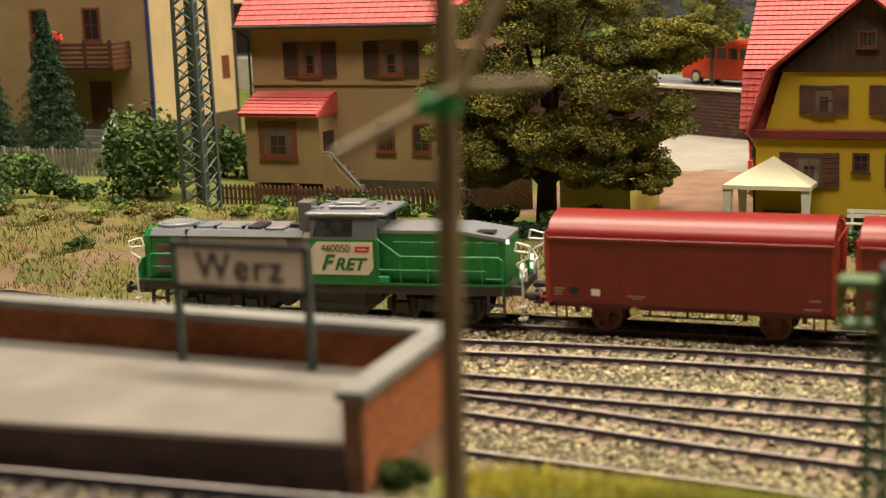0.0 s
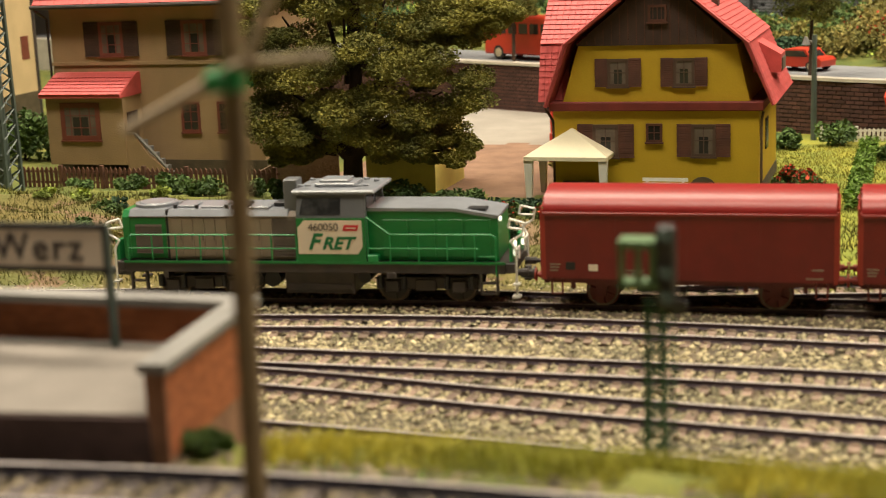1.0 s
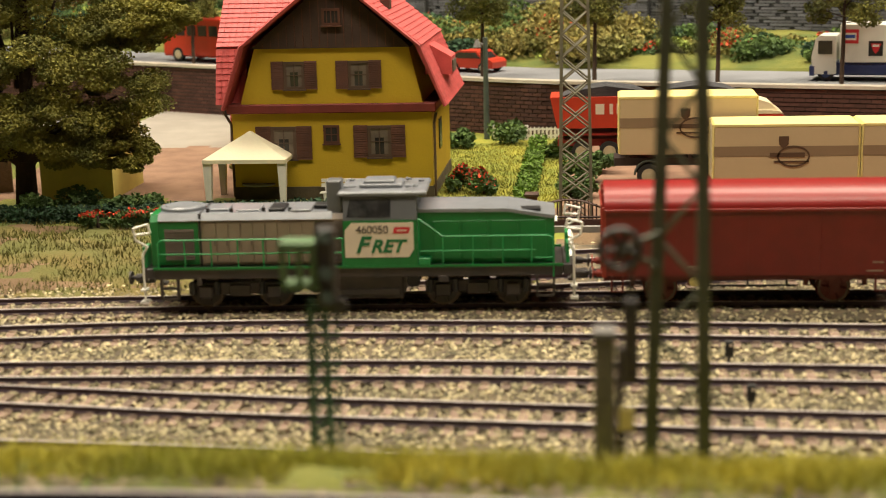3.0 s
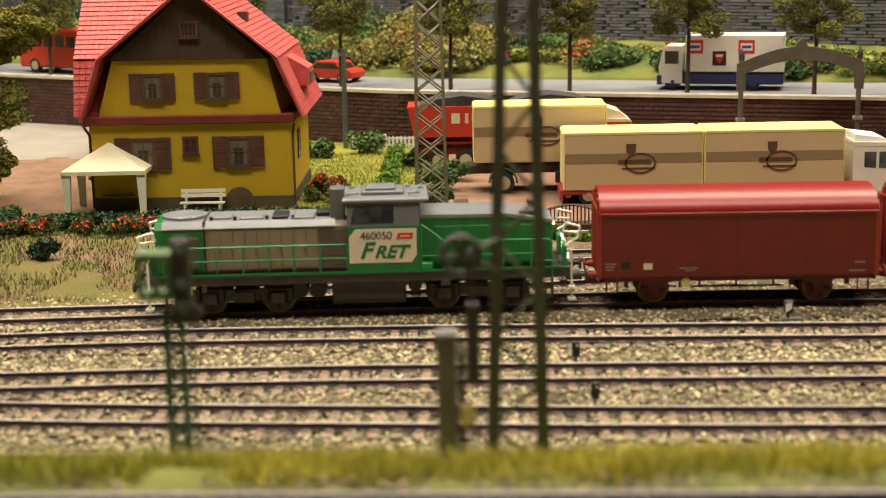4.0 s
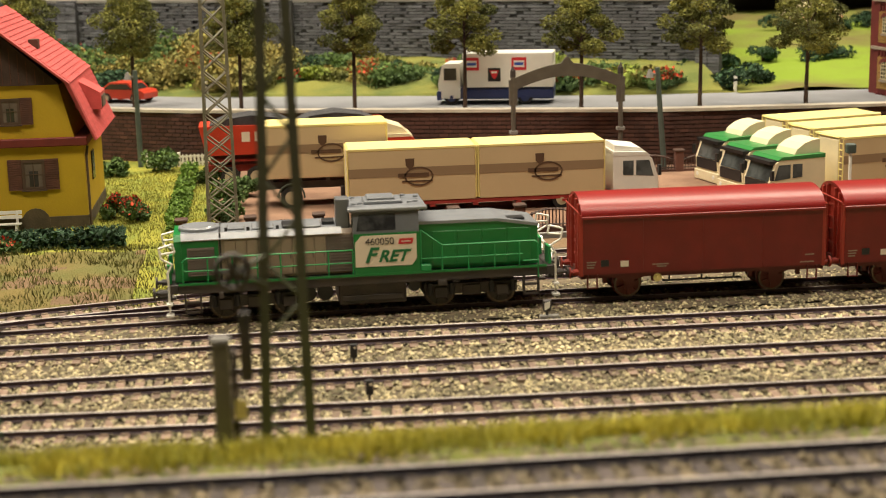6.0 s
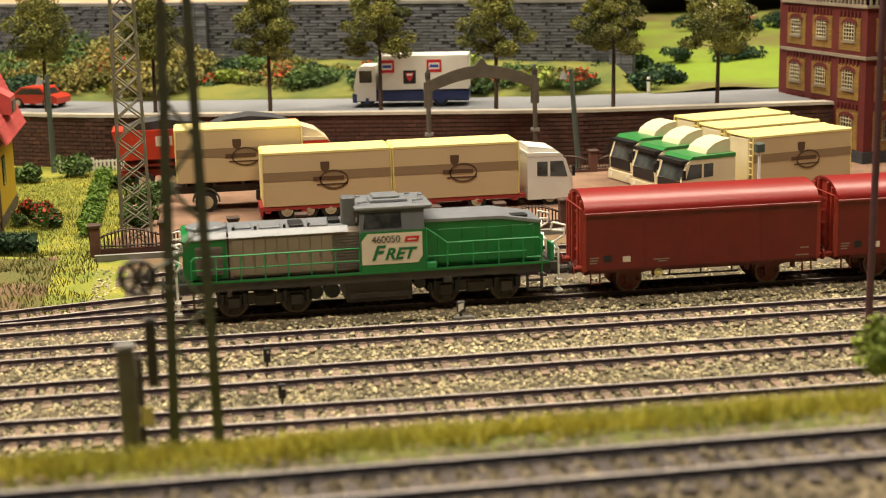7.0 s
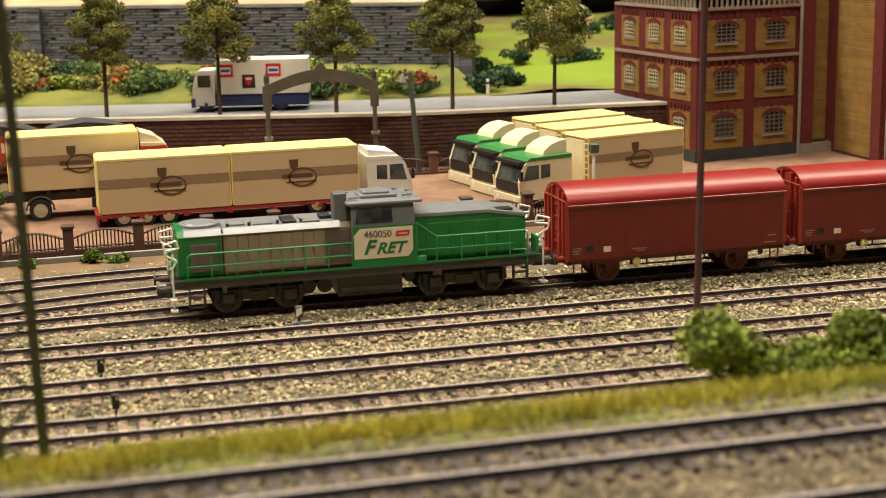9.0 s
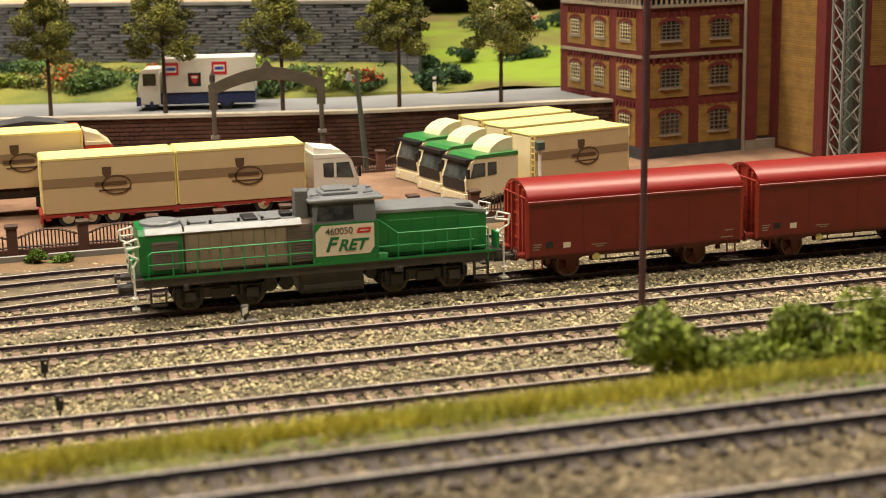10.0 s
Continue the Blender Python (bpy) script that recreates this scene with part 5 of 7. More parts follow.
# ---- brown house with porch ----
def brown_house():
    t = thing("house", -466, 840, 0, "ochre-brown rendered villa with dark shutters and red roofed porch", "house")
    part("plinth", B((-62, 78, -0.8, 90, -2, 9)), M["house_plinth"], t, "dark plinth")
    part("wall", B((-61, 77, 0, 90, 9, 102)), M["render_brown"], t, "brown rendered wall")
    part("string_course", B((-61.8, 77.8, -1.0, 91, 66.5, 68.5)), M["render_brown"], t)
    roof = part("roof", prism(bmesh.new(), [(-8, 101), (98, 101), (98, 103.2), (70, 134), (20, 134), (-8, 103.2)], -67, 83, "x"), M["roof_red"], t, "red tiled roof with wide eaves")
    tiles(roof, (-67, -8.4, 103.4), (1, 0, 0), (0, 28, 31), 150, 40, 5.0, 4.0, "roof_red")
    part("gutter", rod(bmesh.new(), (-68, -9, 102.2), (84, -9, 102.2), 1.2, 8), M["frame_dark"], roof)
    part("downpipe", rods([((-67, -8, 101), (-62, -1.5, 95)), ((-62, -1.5, 95), (-62, -1.5, 4))], 0.8), M["frame_dark"], t)
    for x0, x1 in ((-27.5, -11.5), (28, 44)):
        window(t, x0, x1, 72, 92, -0.1, "frame_red", "wood_dark", cols=3, rows=3, curtain=True)
    window(t, 24, 36, 26, 44, -0.1, "frame_red", None, cols=2, rows=3)
    window(t, 48, 60, 26, 44, -0.1, "frame_red", None, cols=2, rows=3)
    bay = part("porch", B((-55, -3, -22, 0, 9, 50)), M["render_brown"], t, "brown rendered porch")
    window(t, -45, -19, 24, 46, -22.1, "frame_red", None, cols=4, rows=3, curtain=True)
    proof = part("porch_roof", prism(bmesh.new(), [(-26, 49.4), (-26, 51), (-4, 62.5), (0, 62.5), (0, 49.4)], -57, -2, "x"), M["roof_red"], t, "red tiled lean-to roof")
    tiles(proof, (-57, -26.2, 51.2), (1, 0, 0), (0, 22, 11.5), 55, 25, 4.2, 3.6, "roof_red")
    part("door", B((-2.9, -2.2, -18, -6, 11, 40)), M["wood_dark"], t)
    part("stair_wall", prism(bmesh.new(), [(-3, 3), (22, 3), (22, 6), (10, 16), (2, 27), (-3, 27)], -21, -18), M["render_brown"], t)
    part("stair_coping", rods([((-3, -19.5, 27.6), (2.5, -19.5, 27.6)), ((2.5, -19.5, 27.6), (22, -19.5, 7))], 1.0), M["stone_cap"], t)
    for i in range(6):
        part("stair_step", B((-2 + i * 3.6, 2 + i * 3.6, -18, -4, -1, 22 - i * 3.8)), M["stone_cap"], t)


brown_house()


# ---- cream house ----
def cream_house():
    t = thing("house", -690, 960, 0, "large cream house, its front toned as shaded, with wooden balcony and red flowers", "house")
    # One render: front coloured as shaded, side wall as lit.
    part("wall", B((-170, 0, 0, 112, -2, 150)), M["render_brown"], t, "rendered wall with shade put into its colour")
    part("side_wall", B((0, 0.8, 0.4, 112, -2, 150)), M["render_cream_lit"], t, "cream side wall in its lit tone")
    part("plinth", B((-170.6, 1.4, -0.8, 112.6, -2, 26)), M["house_plinth"], t)
    part("downpipe", rod(bmesh.new(), (0.2, -1.4, 0), (0.2, -1.4, 150), 1.6, 8), M["lorry_blue"], t, "dark blue downpipe")
    part("downpipe", rod(bmesh.new(), (1.6, 111, 0), (1.6, 111, 150), 1.3, 8), M["frame_dark"], t)
    part("door", B((-58, -38, -0.6, 0.4, 23, 58), (-55, -41, -1.0, -0.5, 28, 54), bevel=0.2), M["wood_brown"], t, "brown front door")
    window(t, -60, -44, 88, 113, -0.1, "frame_red", None, cols=2, rows=2)
    window(t, -110, -94, 88, 113, -0.1, "frame_red", None, cols=2, rows=2)
    window(t, -112, -96, 36, 58, -0.1, "frame_red", None, cols=2, rows=2)
    w = part("side_window", B((0.7, 1.4, 92, 102, 52, 70)), M["frame_red"], t)
    b = part("balcony", B((-92, -18, -24, 0, 68, 70.5)), M["wood_brown"], t, "dark wooden balcony")
    for i in range(5):
        part("balcony_board", B((-92, -18, -25, -24.2, 71 + i * 3.6, 73.6 + i * 3.6)), M["wood_brown"], b)
        part("balcony_board", B((-18.8, -18, -24, 0, 71 + i * 3.6, 73.6 + i * 3.6)), M["wood_brown"], b)
    for x in (-91, -66, -42, -19):
        part("balcony_post", B((x - 1, x + 1, -24.4, -22.6, 68, 90)), M["wood_dark"], b)
    soup("balcony_flower_box", *flakes(ball_points(260, (-74, -23, 93), (14, 3, 4)), 1.6), M["flower_red"], t, "red balcony flowers")
    for i in range(5):
        part("stair_step", B((-62, -34, -8 - i * 4, -4 - i * 4, -1, 22 - i * 4.4)), M["stone_cap"], t)
    part("stair_rail", rods([((-33, -4, 22), (-33, -4, 36)), ((-33, -22, 3), (-33, -22, 17)), ((-33, -4, 36), (-33, -22, 17)), ((-33, -4, 29), (-33, -22, 10))], 0.7), M["white_plastic"], t, "white metal stair rail")


cream_house()
conifer(-742, 905, 0, 114, 38)
conifer(-806, 912, 0, 92, 34)


def picket_fence(name, x, y, length, height, step, mat, label, post_every=6):
    t = thing(name, x, y, 0.5, label, "fence")
    part("fence_rail", B((0, length, 0.6, 1.3, height * 0.25, height * 0.25 + 1.2)), M[mat], t)
    part("fence_rail", B((0, length, 0.6, 1.3, height * 0.72, height * 0.72 + 1.2)), M[mat], t)
    w = step * 0.3
    bm = prism(bmesh.new(), [(-w, 0.8), (w, 0.8), (w, height - 1.4), (0, height), (-w, height - 1.4)], -0.35, 0.35)
    bmesh.ops.scale(bm, vec=(MM, MM, MM), verts=bm.verts)
    me = bpy.data.meshes.new("picket")
    bm.to_mesh(me)
    bm.free()
    for i in range(int(length / step)):
        if i % post_every == 0:
            part("post", B((i * step - 1.1, i * step + 1.1, -0.5, 1.6, -2, height + 0.8)), M[mat], t)
        else:
            link_mesh("picket", me, M[mat], t).location = (i * step * MM, 0, 0)


picket_fence("picket_fence", -800, 868, 150, 19, 3.6, "fence_grey", "weathered grey wooden picket fence beside the fir trees")
picket_fence("picket_fence", -520, 783, 165, 13, 3.0, "fence_brown", "brown wooden picket fence before the villa", 9)
t = thing("garden_wall", -352, 800, 0, "rusty brown sloping garden wall under the tree", "wall", turn=18)
part("wall", prism(bmesh.new(), [(-22, 0), (24, 0), (24, 30), (-22, 10)], -2, 2), M["bank_soil"], t)
bush("bush", -578, 792, 3, 35, 24, 48, "leaf_green", "rounded mid-green bush beside the lattice mast", 3800, 2.0)
for x, y, s in ((-655, 772, 22), (-622, 758, 17), (-690, 782, 24), (-600, 752, 13), (-672, 752, 17)):
    bush("bush", x, y, 6, s, s * 0.7, s * 0.95, "leaf_green", "low green bush on the dry bank", 900, 1.7)
bush("bush", -580, 880, 0, 40, 12, 30, "leaf_green", "green shrubbery between the two houses", 1800, 2.0)
old_tree()
t = thing("garden_shed", -283, 781, 0, "small pale yellow flat-roofed shed beside the tree", "shed")
part("wall", B((-20, 19, 0, 52, -2, 37)), M["wall_pale_yellow"], t)
part("roof", B((-22, 21, -2, 54, 37, 39.5)), M["stone_cap"], t)
for y in (12, 30):
    part("side_window", B((18.9, 19.6, y, y + 8, 21, 30)), M["wood_dark"], t)
for x, y, s in ((-440, 768, 11), (-415, 772, 12), (-392, 765, 13), (-365, 770, 12), (-345, 752, 12), (-328, 762, 10), (-272, 748, 13), (-250, 742, 11), (-470, 766, 10), (-290, 735, 12), (-235, 748, 10)):
    bush("bush", x, y, 1, s, s * 0.8, s * 0.9, "leaf_green", "low green shrub before the garden fence", 700, 1.4)
# hedges and flowers in the gardens
for x0, x1, y, h in ((-330, -232, 728, 7), (-232, -160, 730, 8), (-160, -72, 733, 9)):
    t = thing("hedge", (x0 + x1) / 2, y, 0, "low clipped dark green hedge along the garden", "hedge", "garden hedges")
    pts = np.stack([RNG.uniform(x0 - (x0 + x1) / 2, x1 - (x0 + x1) / 2, 3200), RNG.uniform(-7, 7, 3200), RNG.uniform(0, h, 3200)], 1)
    soup("foliage", *flakes(pts, 1.4), M["leaf_dark"], t)
for i in range(9):
    bush("flower_bush", -250 + i * 15 + random.uniform(-3, 3), 716 + random.uniform(-3, 5), 0.5, 9, 6, 9, "leaf_green", "small bush with orange-red blossoms before the hedge", 420, 1.3, 70 if i % 3 else 110, "flower bushes")
for x, y in ((-84, 800), (-76, 822), (-70, 790)):
    bush("flower_bush", x, y, 0.5, 9, 9, 12, "leaf_green", "green bush with red blossoms beside the house", 520, 1.4, 80, "flower bushes")
t = thing("hedge", -48, 858, 0, "narrow bright green hedge across the garden", "hedge", "garden hedges")
pts = np.stack([RNG.uniform(-5, 5, 4200), RNG.uniform(-100, 90, 4200), RNG.uniform(0, 9, 4200)], 1)
soup("foliage", *flakes(pts, 1.3), M["leaf_bright"], t)
for x, y, s in ((-22, 820, 13), (-12, 850, 12), (-25, 780, 12), (-30, 905, 12), (-66, 965, 14), (-95, 945, 12)):
    bush("bush", x, y, 0.5, s, s, s * 1.0, "leaf_green", "dense green garden bush", 900, 1.5)
for x, y in ((-185, 900), (-215, 870), (-222, 905)):
    bush("flower_bush", x, y, 0.5, 14, 8, 9, "leaf_ochre", "low bush covered with orange-red blossoms", 300, 1.4, 300, "flower bushes")
picket_fence("picket_fence", -78, 980, 60, 9, 2.6, "white_plastic", "small white garden fence before the brick wall", 8)
for i in range(10):
    bush("bush", random.uniform(-420, -130), random.uniform(655, 715), 1.5, random.uniform(7, 13), 7, random.uniform(5, 10), "leaf_dark" if i % 2 else "leaf_green", "low scrub on the dry bank", 420, 1.4)


# ---- lattice masts, lamps, signals ----
def lattice(parent, w0, w1, h, bays, mat, leg=0.8, brace=0.45, depth=None):
    for sx in (-1, 1):
        for sy in (-1, 1):
            part("mast_leg", rod(bmesh.new(), (sx * w0 / 2, sy * (depth or w0) / 2, 0), (sx * w1 / 2, sy * (depth or w1) / 2, h), leg, 4), M[mat], parent)
    for i in range(bays):
        a, b = i / bays, (i + 1) / bays
        wa, wb = w0 + (w1 - w0) * a, w0 + (w1 - w0) * b
        da, db = (depth or wa), (depth or wb)
        ls = []
        for s in (-1, 1):
            ls += [((-wa / 2, s * da / 2, a * h), (wb / 2, s * db / 2, b * h)), ((wa / 2, s * da / 2, a * h), (-wb / 2, s * db / 2, b * h))]
            ls += [((s * wa / 2, -da / 2, a * h), (s * wb / 2, db / 2, b * h))]
        for p, q in ls:
            part("mast_brace", rods([(p, q)], brace, 4), M[mat], parent)


t = thing("lattice_mast", -514, 757, -2, "tall dark grey lattice catenary mast on the bank", "mast", "catenary masts")
lattice(t, 15, 12, 190, 22, "mast_grey", 1.3, 0.6)
part("mast_core", rod(bmesh.new(), (2, 0, 0), (2, 0, 190), 3.2, 8), M["mast_grey"], t)
t = thing("lattice_mast", -22, 745, -2, "pale lattice catenary mast beside the garden", "mast", "catenary masts")
lattice(t, 15, 10.5, 165, 15, "mast_pale", 0.9, 0.45)
t = thing("lattice_mast", 5.4, 324, 26, "olive-green flat lattice catenary mast with tension wheel", "mast", "catenary masts")
for d in (-1, 1):
    part("mast_leg", prism(bmesh.new(), [(d * 5.6 - 1.3, 0), (d * 5.6 + 1.3, 0), (d * 2.9 + 2.0, 120), (d * 2.9 - 0.4, 120)], -1.3, 1.3), M["mast_green"], t)
for i in range(11):
    z, w = 3 + i * 10, 5.4 - i * 0.23
    d = 1 if i % 2 else -1
    part("mast_brace", rods([((-w * d + z * 0.007, -0.8, z), (w * d + z * 0.007, -0.8, z + 10))], 0.5, 4), M["mast_green"], t)
ring = [(-11.6 + 4.0 * math.cos(a), -3, 51 + 4.0 * math.sin(a)) for a in np.linspace(0, 6.283, 17)[:-1]]
part("tension_wheel", rods(list(zip(ring, ring[1:] + ring[:1])), 0.75, 5), M["frame_dark"], t, "dark tension wheel rim")
part("wheel_spokes", rods([(ring[0], ring[8]), (ring[3], ring[11]), (ring[5], ring[13])], 0.6, 4), M["frame_dark"], t)
part("wheel_arm", rods([((-11.6, -3, 51), (-3.6, -1, 54)), ((-11.6, -3, 51), (-3.8, -1, 47))], 0.65), M["mast_green"], t)
part("tension_rope", rods([((-9.4, -3, 48), (-9.4, -3, 40))], 0.4), M["frame_dark"], t)
part("counterweight", B((-10.8, -8.0, -4.4, -1.6, 24, 41), bevel=0.3), M["frame_dark"], t)
t = thing("wooden_post", -9.2, 302, 34, "pale weathered concrete post beside the mast", "post")
part("shaft", B((-2.1, 2.0, -2.0, 2.0, 0, 31), bevel=0.4), M["mast_pale"], t)
part("post_cap", B((-2.3, 2.2, -2.2, 2.2, 30.8, 32.2), bevel=0.3), M["stone_cap"], t)
part("relay_box", B((2.2, 3.6, -1.6, 1.6, 2, 29), bevel=0.3), M["frame_dark"], t)
part("warning_plate", B((2.6, 5.4, -2.2, -1.7, 13, 17.5)), M["container_yellow"], t, "small yellow plate")

t = thing("light_signal", -68.4, 328, 27, "green lattice signal mast with service basket and dark lamp head", "railway signal")
lattice(t, 4.0, 3.2, 38, 9, "signal_green", 0.4, 0.22)
part("lamp_head", B((0.4, 4.4, -2.0, 1.2, 36, 53.5), bevel=0.7), M["frame_dark"], t)
for z in (51.5, 44, 39):
    part("lamp_hood", rod(bmesh.new(), (2.4, -1.8, z), (3.2, -4.4, z + 0.5), 1.3, 10), M["mast_grey"], t)
part("basket_floor", B((-6.6, 1.2, -3, 3, 40.6, 41.8)), M["signal_pale"], t)
part("basket_rail", B((-7.0, 0.6, -3.2, 3.2, 48.8, 50.4)), M["signal_pale"], t)
for x in (-6.2, -2.8, 0.0):
    part("basket_bar", B((x - 0.6, x + 0.6, -3, -2.4, 41.6, 49)), M["signal_pale"], t)
part("signal_wheel", disc(bmesh.new(), 5.2, -1.6, 37, 1.6, 1.0, "y", 14), M["frame_dark"], t)
part("ladder", rods([((3.4, 1.6, 0), (3.4, 1.6, 36))] + [((2.4, 1.6, 3 + i * 3.4), (4.4, 1.6, 3 + i * 3.4)) for i in range(9)], 0.24, 4), M["signal_green"], t)

for x, y, s, lab in ((31.4, 506, 1.0, "small black shunting signal between the tracks"), (34, 460, 1.0, "small black shunting signal between the tracks")):
    t = thing("ground_signal", x, y, -3.5, lab, "railway signal", "ground signals")
    part("post", rod(bmesh.new(), (0, 0, 0), (0, 0, 5), 0.5, 6), M["frame_dark"], t)
    part("box", B((-1.3, 1.3, -1, 1, 3.2, 8.6), bevel=0.3), M["black"], t)
    part("lens", disc(bmesh.new(), 0.4, -1.1, 7.2, 0.45, 0.3, "y", 8), M["plate_cream"], t)
t = thing("point_lantern", 114, 556, -3, "small white and black point lantern beside the track", "railway signal")
part("base", B((-3, 5, -1.5, 1.5, 0, 1.6), bevel=0.2), M["stone_cap"], t)
part("lantern", B((-1.6, 1.8, -1.3, 1.3, 3.2, 8.2), bevel=0.5), M["frame_dark"], t)
part("lantern_face", prism(bmesh.new(), [(-1.3, 3.8), (1.0, 5.2), (1.0, 7.6), (-1.3, 7.0)], -1.55, -1.4), M["white_plastic"], t)
part("stem", rod(bmesh.new(), (0, 0, 1), (0, 0, 3.5), 0.5, 6), M["black"], t)

for x, y, h, lean in ((-83, 985, 66, 0.0), (252, 884, 66, -2.6)):
    t = thing("street_lamp", x, y, 0, "dark grey street lamp post before the brick wall", "street lamp", "street lamps")
    part("pole", rod(bmesh.new(), (0, 0, -1), (lean * 2, 0, h), 1.9, 8, 1.5), M["mast_grey"], t)
    part("lamp_head", rod(rod(bmesh.new(), (lean * 2, 0, h - 5), (lean * 2 - 5, -1, h - 3), 0.8, 6), (lean * 2 - 5, -1, h - 6), (lean * 2 - 5, -1, h - 1), 2.6, 12, 1.0), M["stone_cap"], t)
t = thing("pole", 255.5, 475, -4, "slender maroon metal pole between the tracks", "pole")
part("shaft", rod(bmesh.new(), (-0.8, 0, 0), (1.0, 0, 190), 1.35, 10), M["pole_maroon"], t)
part("base", B((-2.2, 1.6, -2, 2, 0, 3)), M["stone_cap"], t)
t = thing("signal_lamp", 300, 700, -2, "small lamp with grey head behind the wagons", "railway signal")
part("pole", rod(bmesh.new(), (0, 0, 0), (0, 0, 40), 0.9, 8), M["white_plastic"], t)
part("lamp_head", B((-2.5, 2.5, -2, 2, 39, 44), bevel=0.6), M["mast_grey"], t)

# telegraph pole in the foreground
t = thing("telegraph_pole", -111, 230, 40, "wooden telegraph pole with pale crossed arms and green insulator", "telegraph pole")
part("shaft", rod(bmesh.new(), (-1.0, 0, 0), (1.0, 0, 130), 1.75, 12, 1.6), M["pole_wood"], t)
for p, q, r in (((-16, -2.5, 73), (3.6, -2.5, 82.6), 1.0), ((3.6, -2.5, 82.6), (10.5, -2.5, 96), 0.9), ((3.6, -2.5, 82.6), (16, -2.5, 83.4), 0.7)):
    part("crossarm", rod(bmesh.new(), p, q, r, 6), M["arm_wood"], t, "pale wooden arm")
part("insulator", rod(rod(bmesh.new(), (-2.4, -2.2, 80), (2.8, -2.2, 80.4), 1.7, 12), (1.6, -2.6, 79), (1.6, -2.6, 82), 1.5, 10), M["insulator_green"], t, "glossy green insulator")


# ---- station platform with sign ----
def platform():
    t = thing("station_platform", -3.2, 0, 1.3, "raised station platform with pale paving and orange brick parapet", "platform")
    edge = [(-420, 243), (-225, 266), (-152.5, 276)]
    bm = bmesh.new()
    prism(bm, edge + [(-157, 323), (-420, 318)], 40, 51.2, "z")
    part("paving", bm, M["platform_top"], t, "pale gravelly paving")
    bm = bmesh.new()
    prism(bm, [(-420, 242.2), (-225, 265.2), (-152, 275.2), (-152, 276.4), (-225, 266.4), (-420, 243.4)], 40, 50.6, "z")
    part("platform_edge", bm, M["platform_edge"], t, "dark brown platform edge")
    # parapet along the back and across the end
    part("parapet_core", prism(bmesh.new(), [(-420, 317), (-157.6, 323), (-157.4, 327), (-420, 321)], 30, 59.4, "z"), M["mortar_orange"], t)
    part("end_core", prism(bmesh.new(), [(-152.4, 275.8), (-148.6, 276.2), (-153.8, 327), (-157.6, 327)], 30, 59.4, "z"), M["mortar_orange"], t)
    part("coping", prism(bmesh.new(), [(-420, 315.8), (-158, 321.8), (-157, 328.4), (-420, 322.4)], 59.4, 61.2, "z"), M["stone_cap"], t, "grey stone coping")
    part("coping", prism(bmesh.new(), [(-153.2, 274.8), (-147.4, 275.4), (-152.2, 328.6), (-158.2, 328.4)], 59.42, 61.3, "z"), M["stone_cap"], t, "grey stone coping")
    me = bpy.data.meshes.new("brick")
    q = B((0.12, 2.75, -0.28, 0.3, 0.1, 0.85))
    bmesh.ops.scale(q, vec=(MM, MM, MM), verts=q.verts)
    q.to_mesh(me)
    q.free()
    me.materials.append(M["brick_orange"])
    n = 0
    spots = []
    for r in range(18):
        z = 42.5 + r * 0.95
        off = 1.45 if r % 2 else 0
        a = math.degrees(math.atan2(51.2, -5.2))
        for c in range(17):
            s = (c * 2.87 + off) / 51.5
            if s < 0.98:
                spots.append((-148.6 - 5.2 * s, 276.2 + 50.8 * s, z, a, True))
        if z > 51:
            for c in range(90):
                x = -160 - c * 2.87 - off
                spots.append((x, 323 + (x + 157.6) * 6 / 262.4, z, math.degrees(math.atan2(6, 262.4)), False))
    jv, jf = [], []
    for x, y, z, a, single in spots:
        m_ = pose(x * MM, y * MM, z * MM, 0, 0, a)
        if single and n < 300:
            ob = link_mesh("brick", me, None, t)
            ob.matrix_basis = m_
            n += 1
        else:
            b0 = len(jv)
            jv += [tuple(m_ @ v.co) for v in me.vertices]
            jf += [tuple(b0 + i for i in p.vertices) for p in me.polygons]
    mj = bpy.data.meshes.new("brickwork")
    mj.from_pydata(jv, [], jf)
    tagged(link_mesh("brickwork", mj, M["brick_orange"], t), kind="stuff")


platform()
t = thing("station_sign", -202.7, 317, 52.4, "cream station name board on two dark posts standing on the platform", "sign", turn=2)
part("board", B((-16.3, 16.3, -0.6, 0.6, 17.8, 26.6)), M["plate_cream"], t)
part("board_frame", B((-17.0, 17.0, -0.9, 0.9, 26.4, 27.6), (-17.0, 17.0, -0.9, 0.9, 16.8, 18.0)), M["black"], t)
for x in (-16.6, 16.6):
    part("post", B((x - 0.75, x + 0.75, -0.75, 0.75, 0, 27.8)), M["mast_grey"], t)
text_mesh("lettering", "Werz", 8.6, M["print_dark"], t, text_at(0, -0.75, 22.2), 1.15, bold=0.12)
bush("bush", -149, 285, 40, 7, 5, 7, "leaf_green", "small green tuft at the foot of the platform end", 420, 1.2)
for x0 in range(195, 357, 18):
    bush("bush", x0, 322 + random.uniform(-3, 5), 28, 17, 12, (22 if x0 < 202 else 15 if x0 < 217 else random.uniform(20, 25)), "leaf_soft", "fluffy yellow-green bush on the grass slope", 3200, 1.0)


# ---- yard: lorries, gate, fence ----
def road_wheel(parent, x, y, r, hub="hub"):
    w = part("wheel", disc(bmesh.new(), x, y, r, r, 3.2, "y", 20), M["tyre"], parent, "black rubber tyre")
    s = -1 if y < 0 else 1
    part("rim", disc(disc(bmesh.new(), x, y + s * 1.7, r, r * 0.62, 0.5, "y", 16), x, y + s * 2.0, r, r * 0.25, 0.6, "y", 8), M[hub], w)


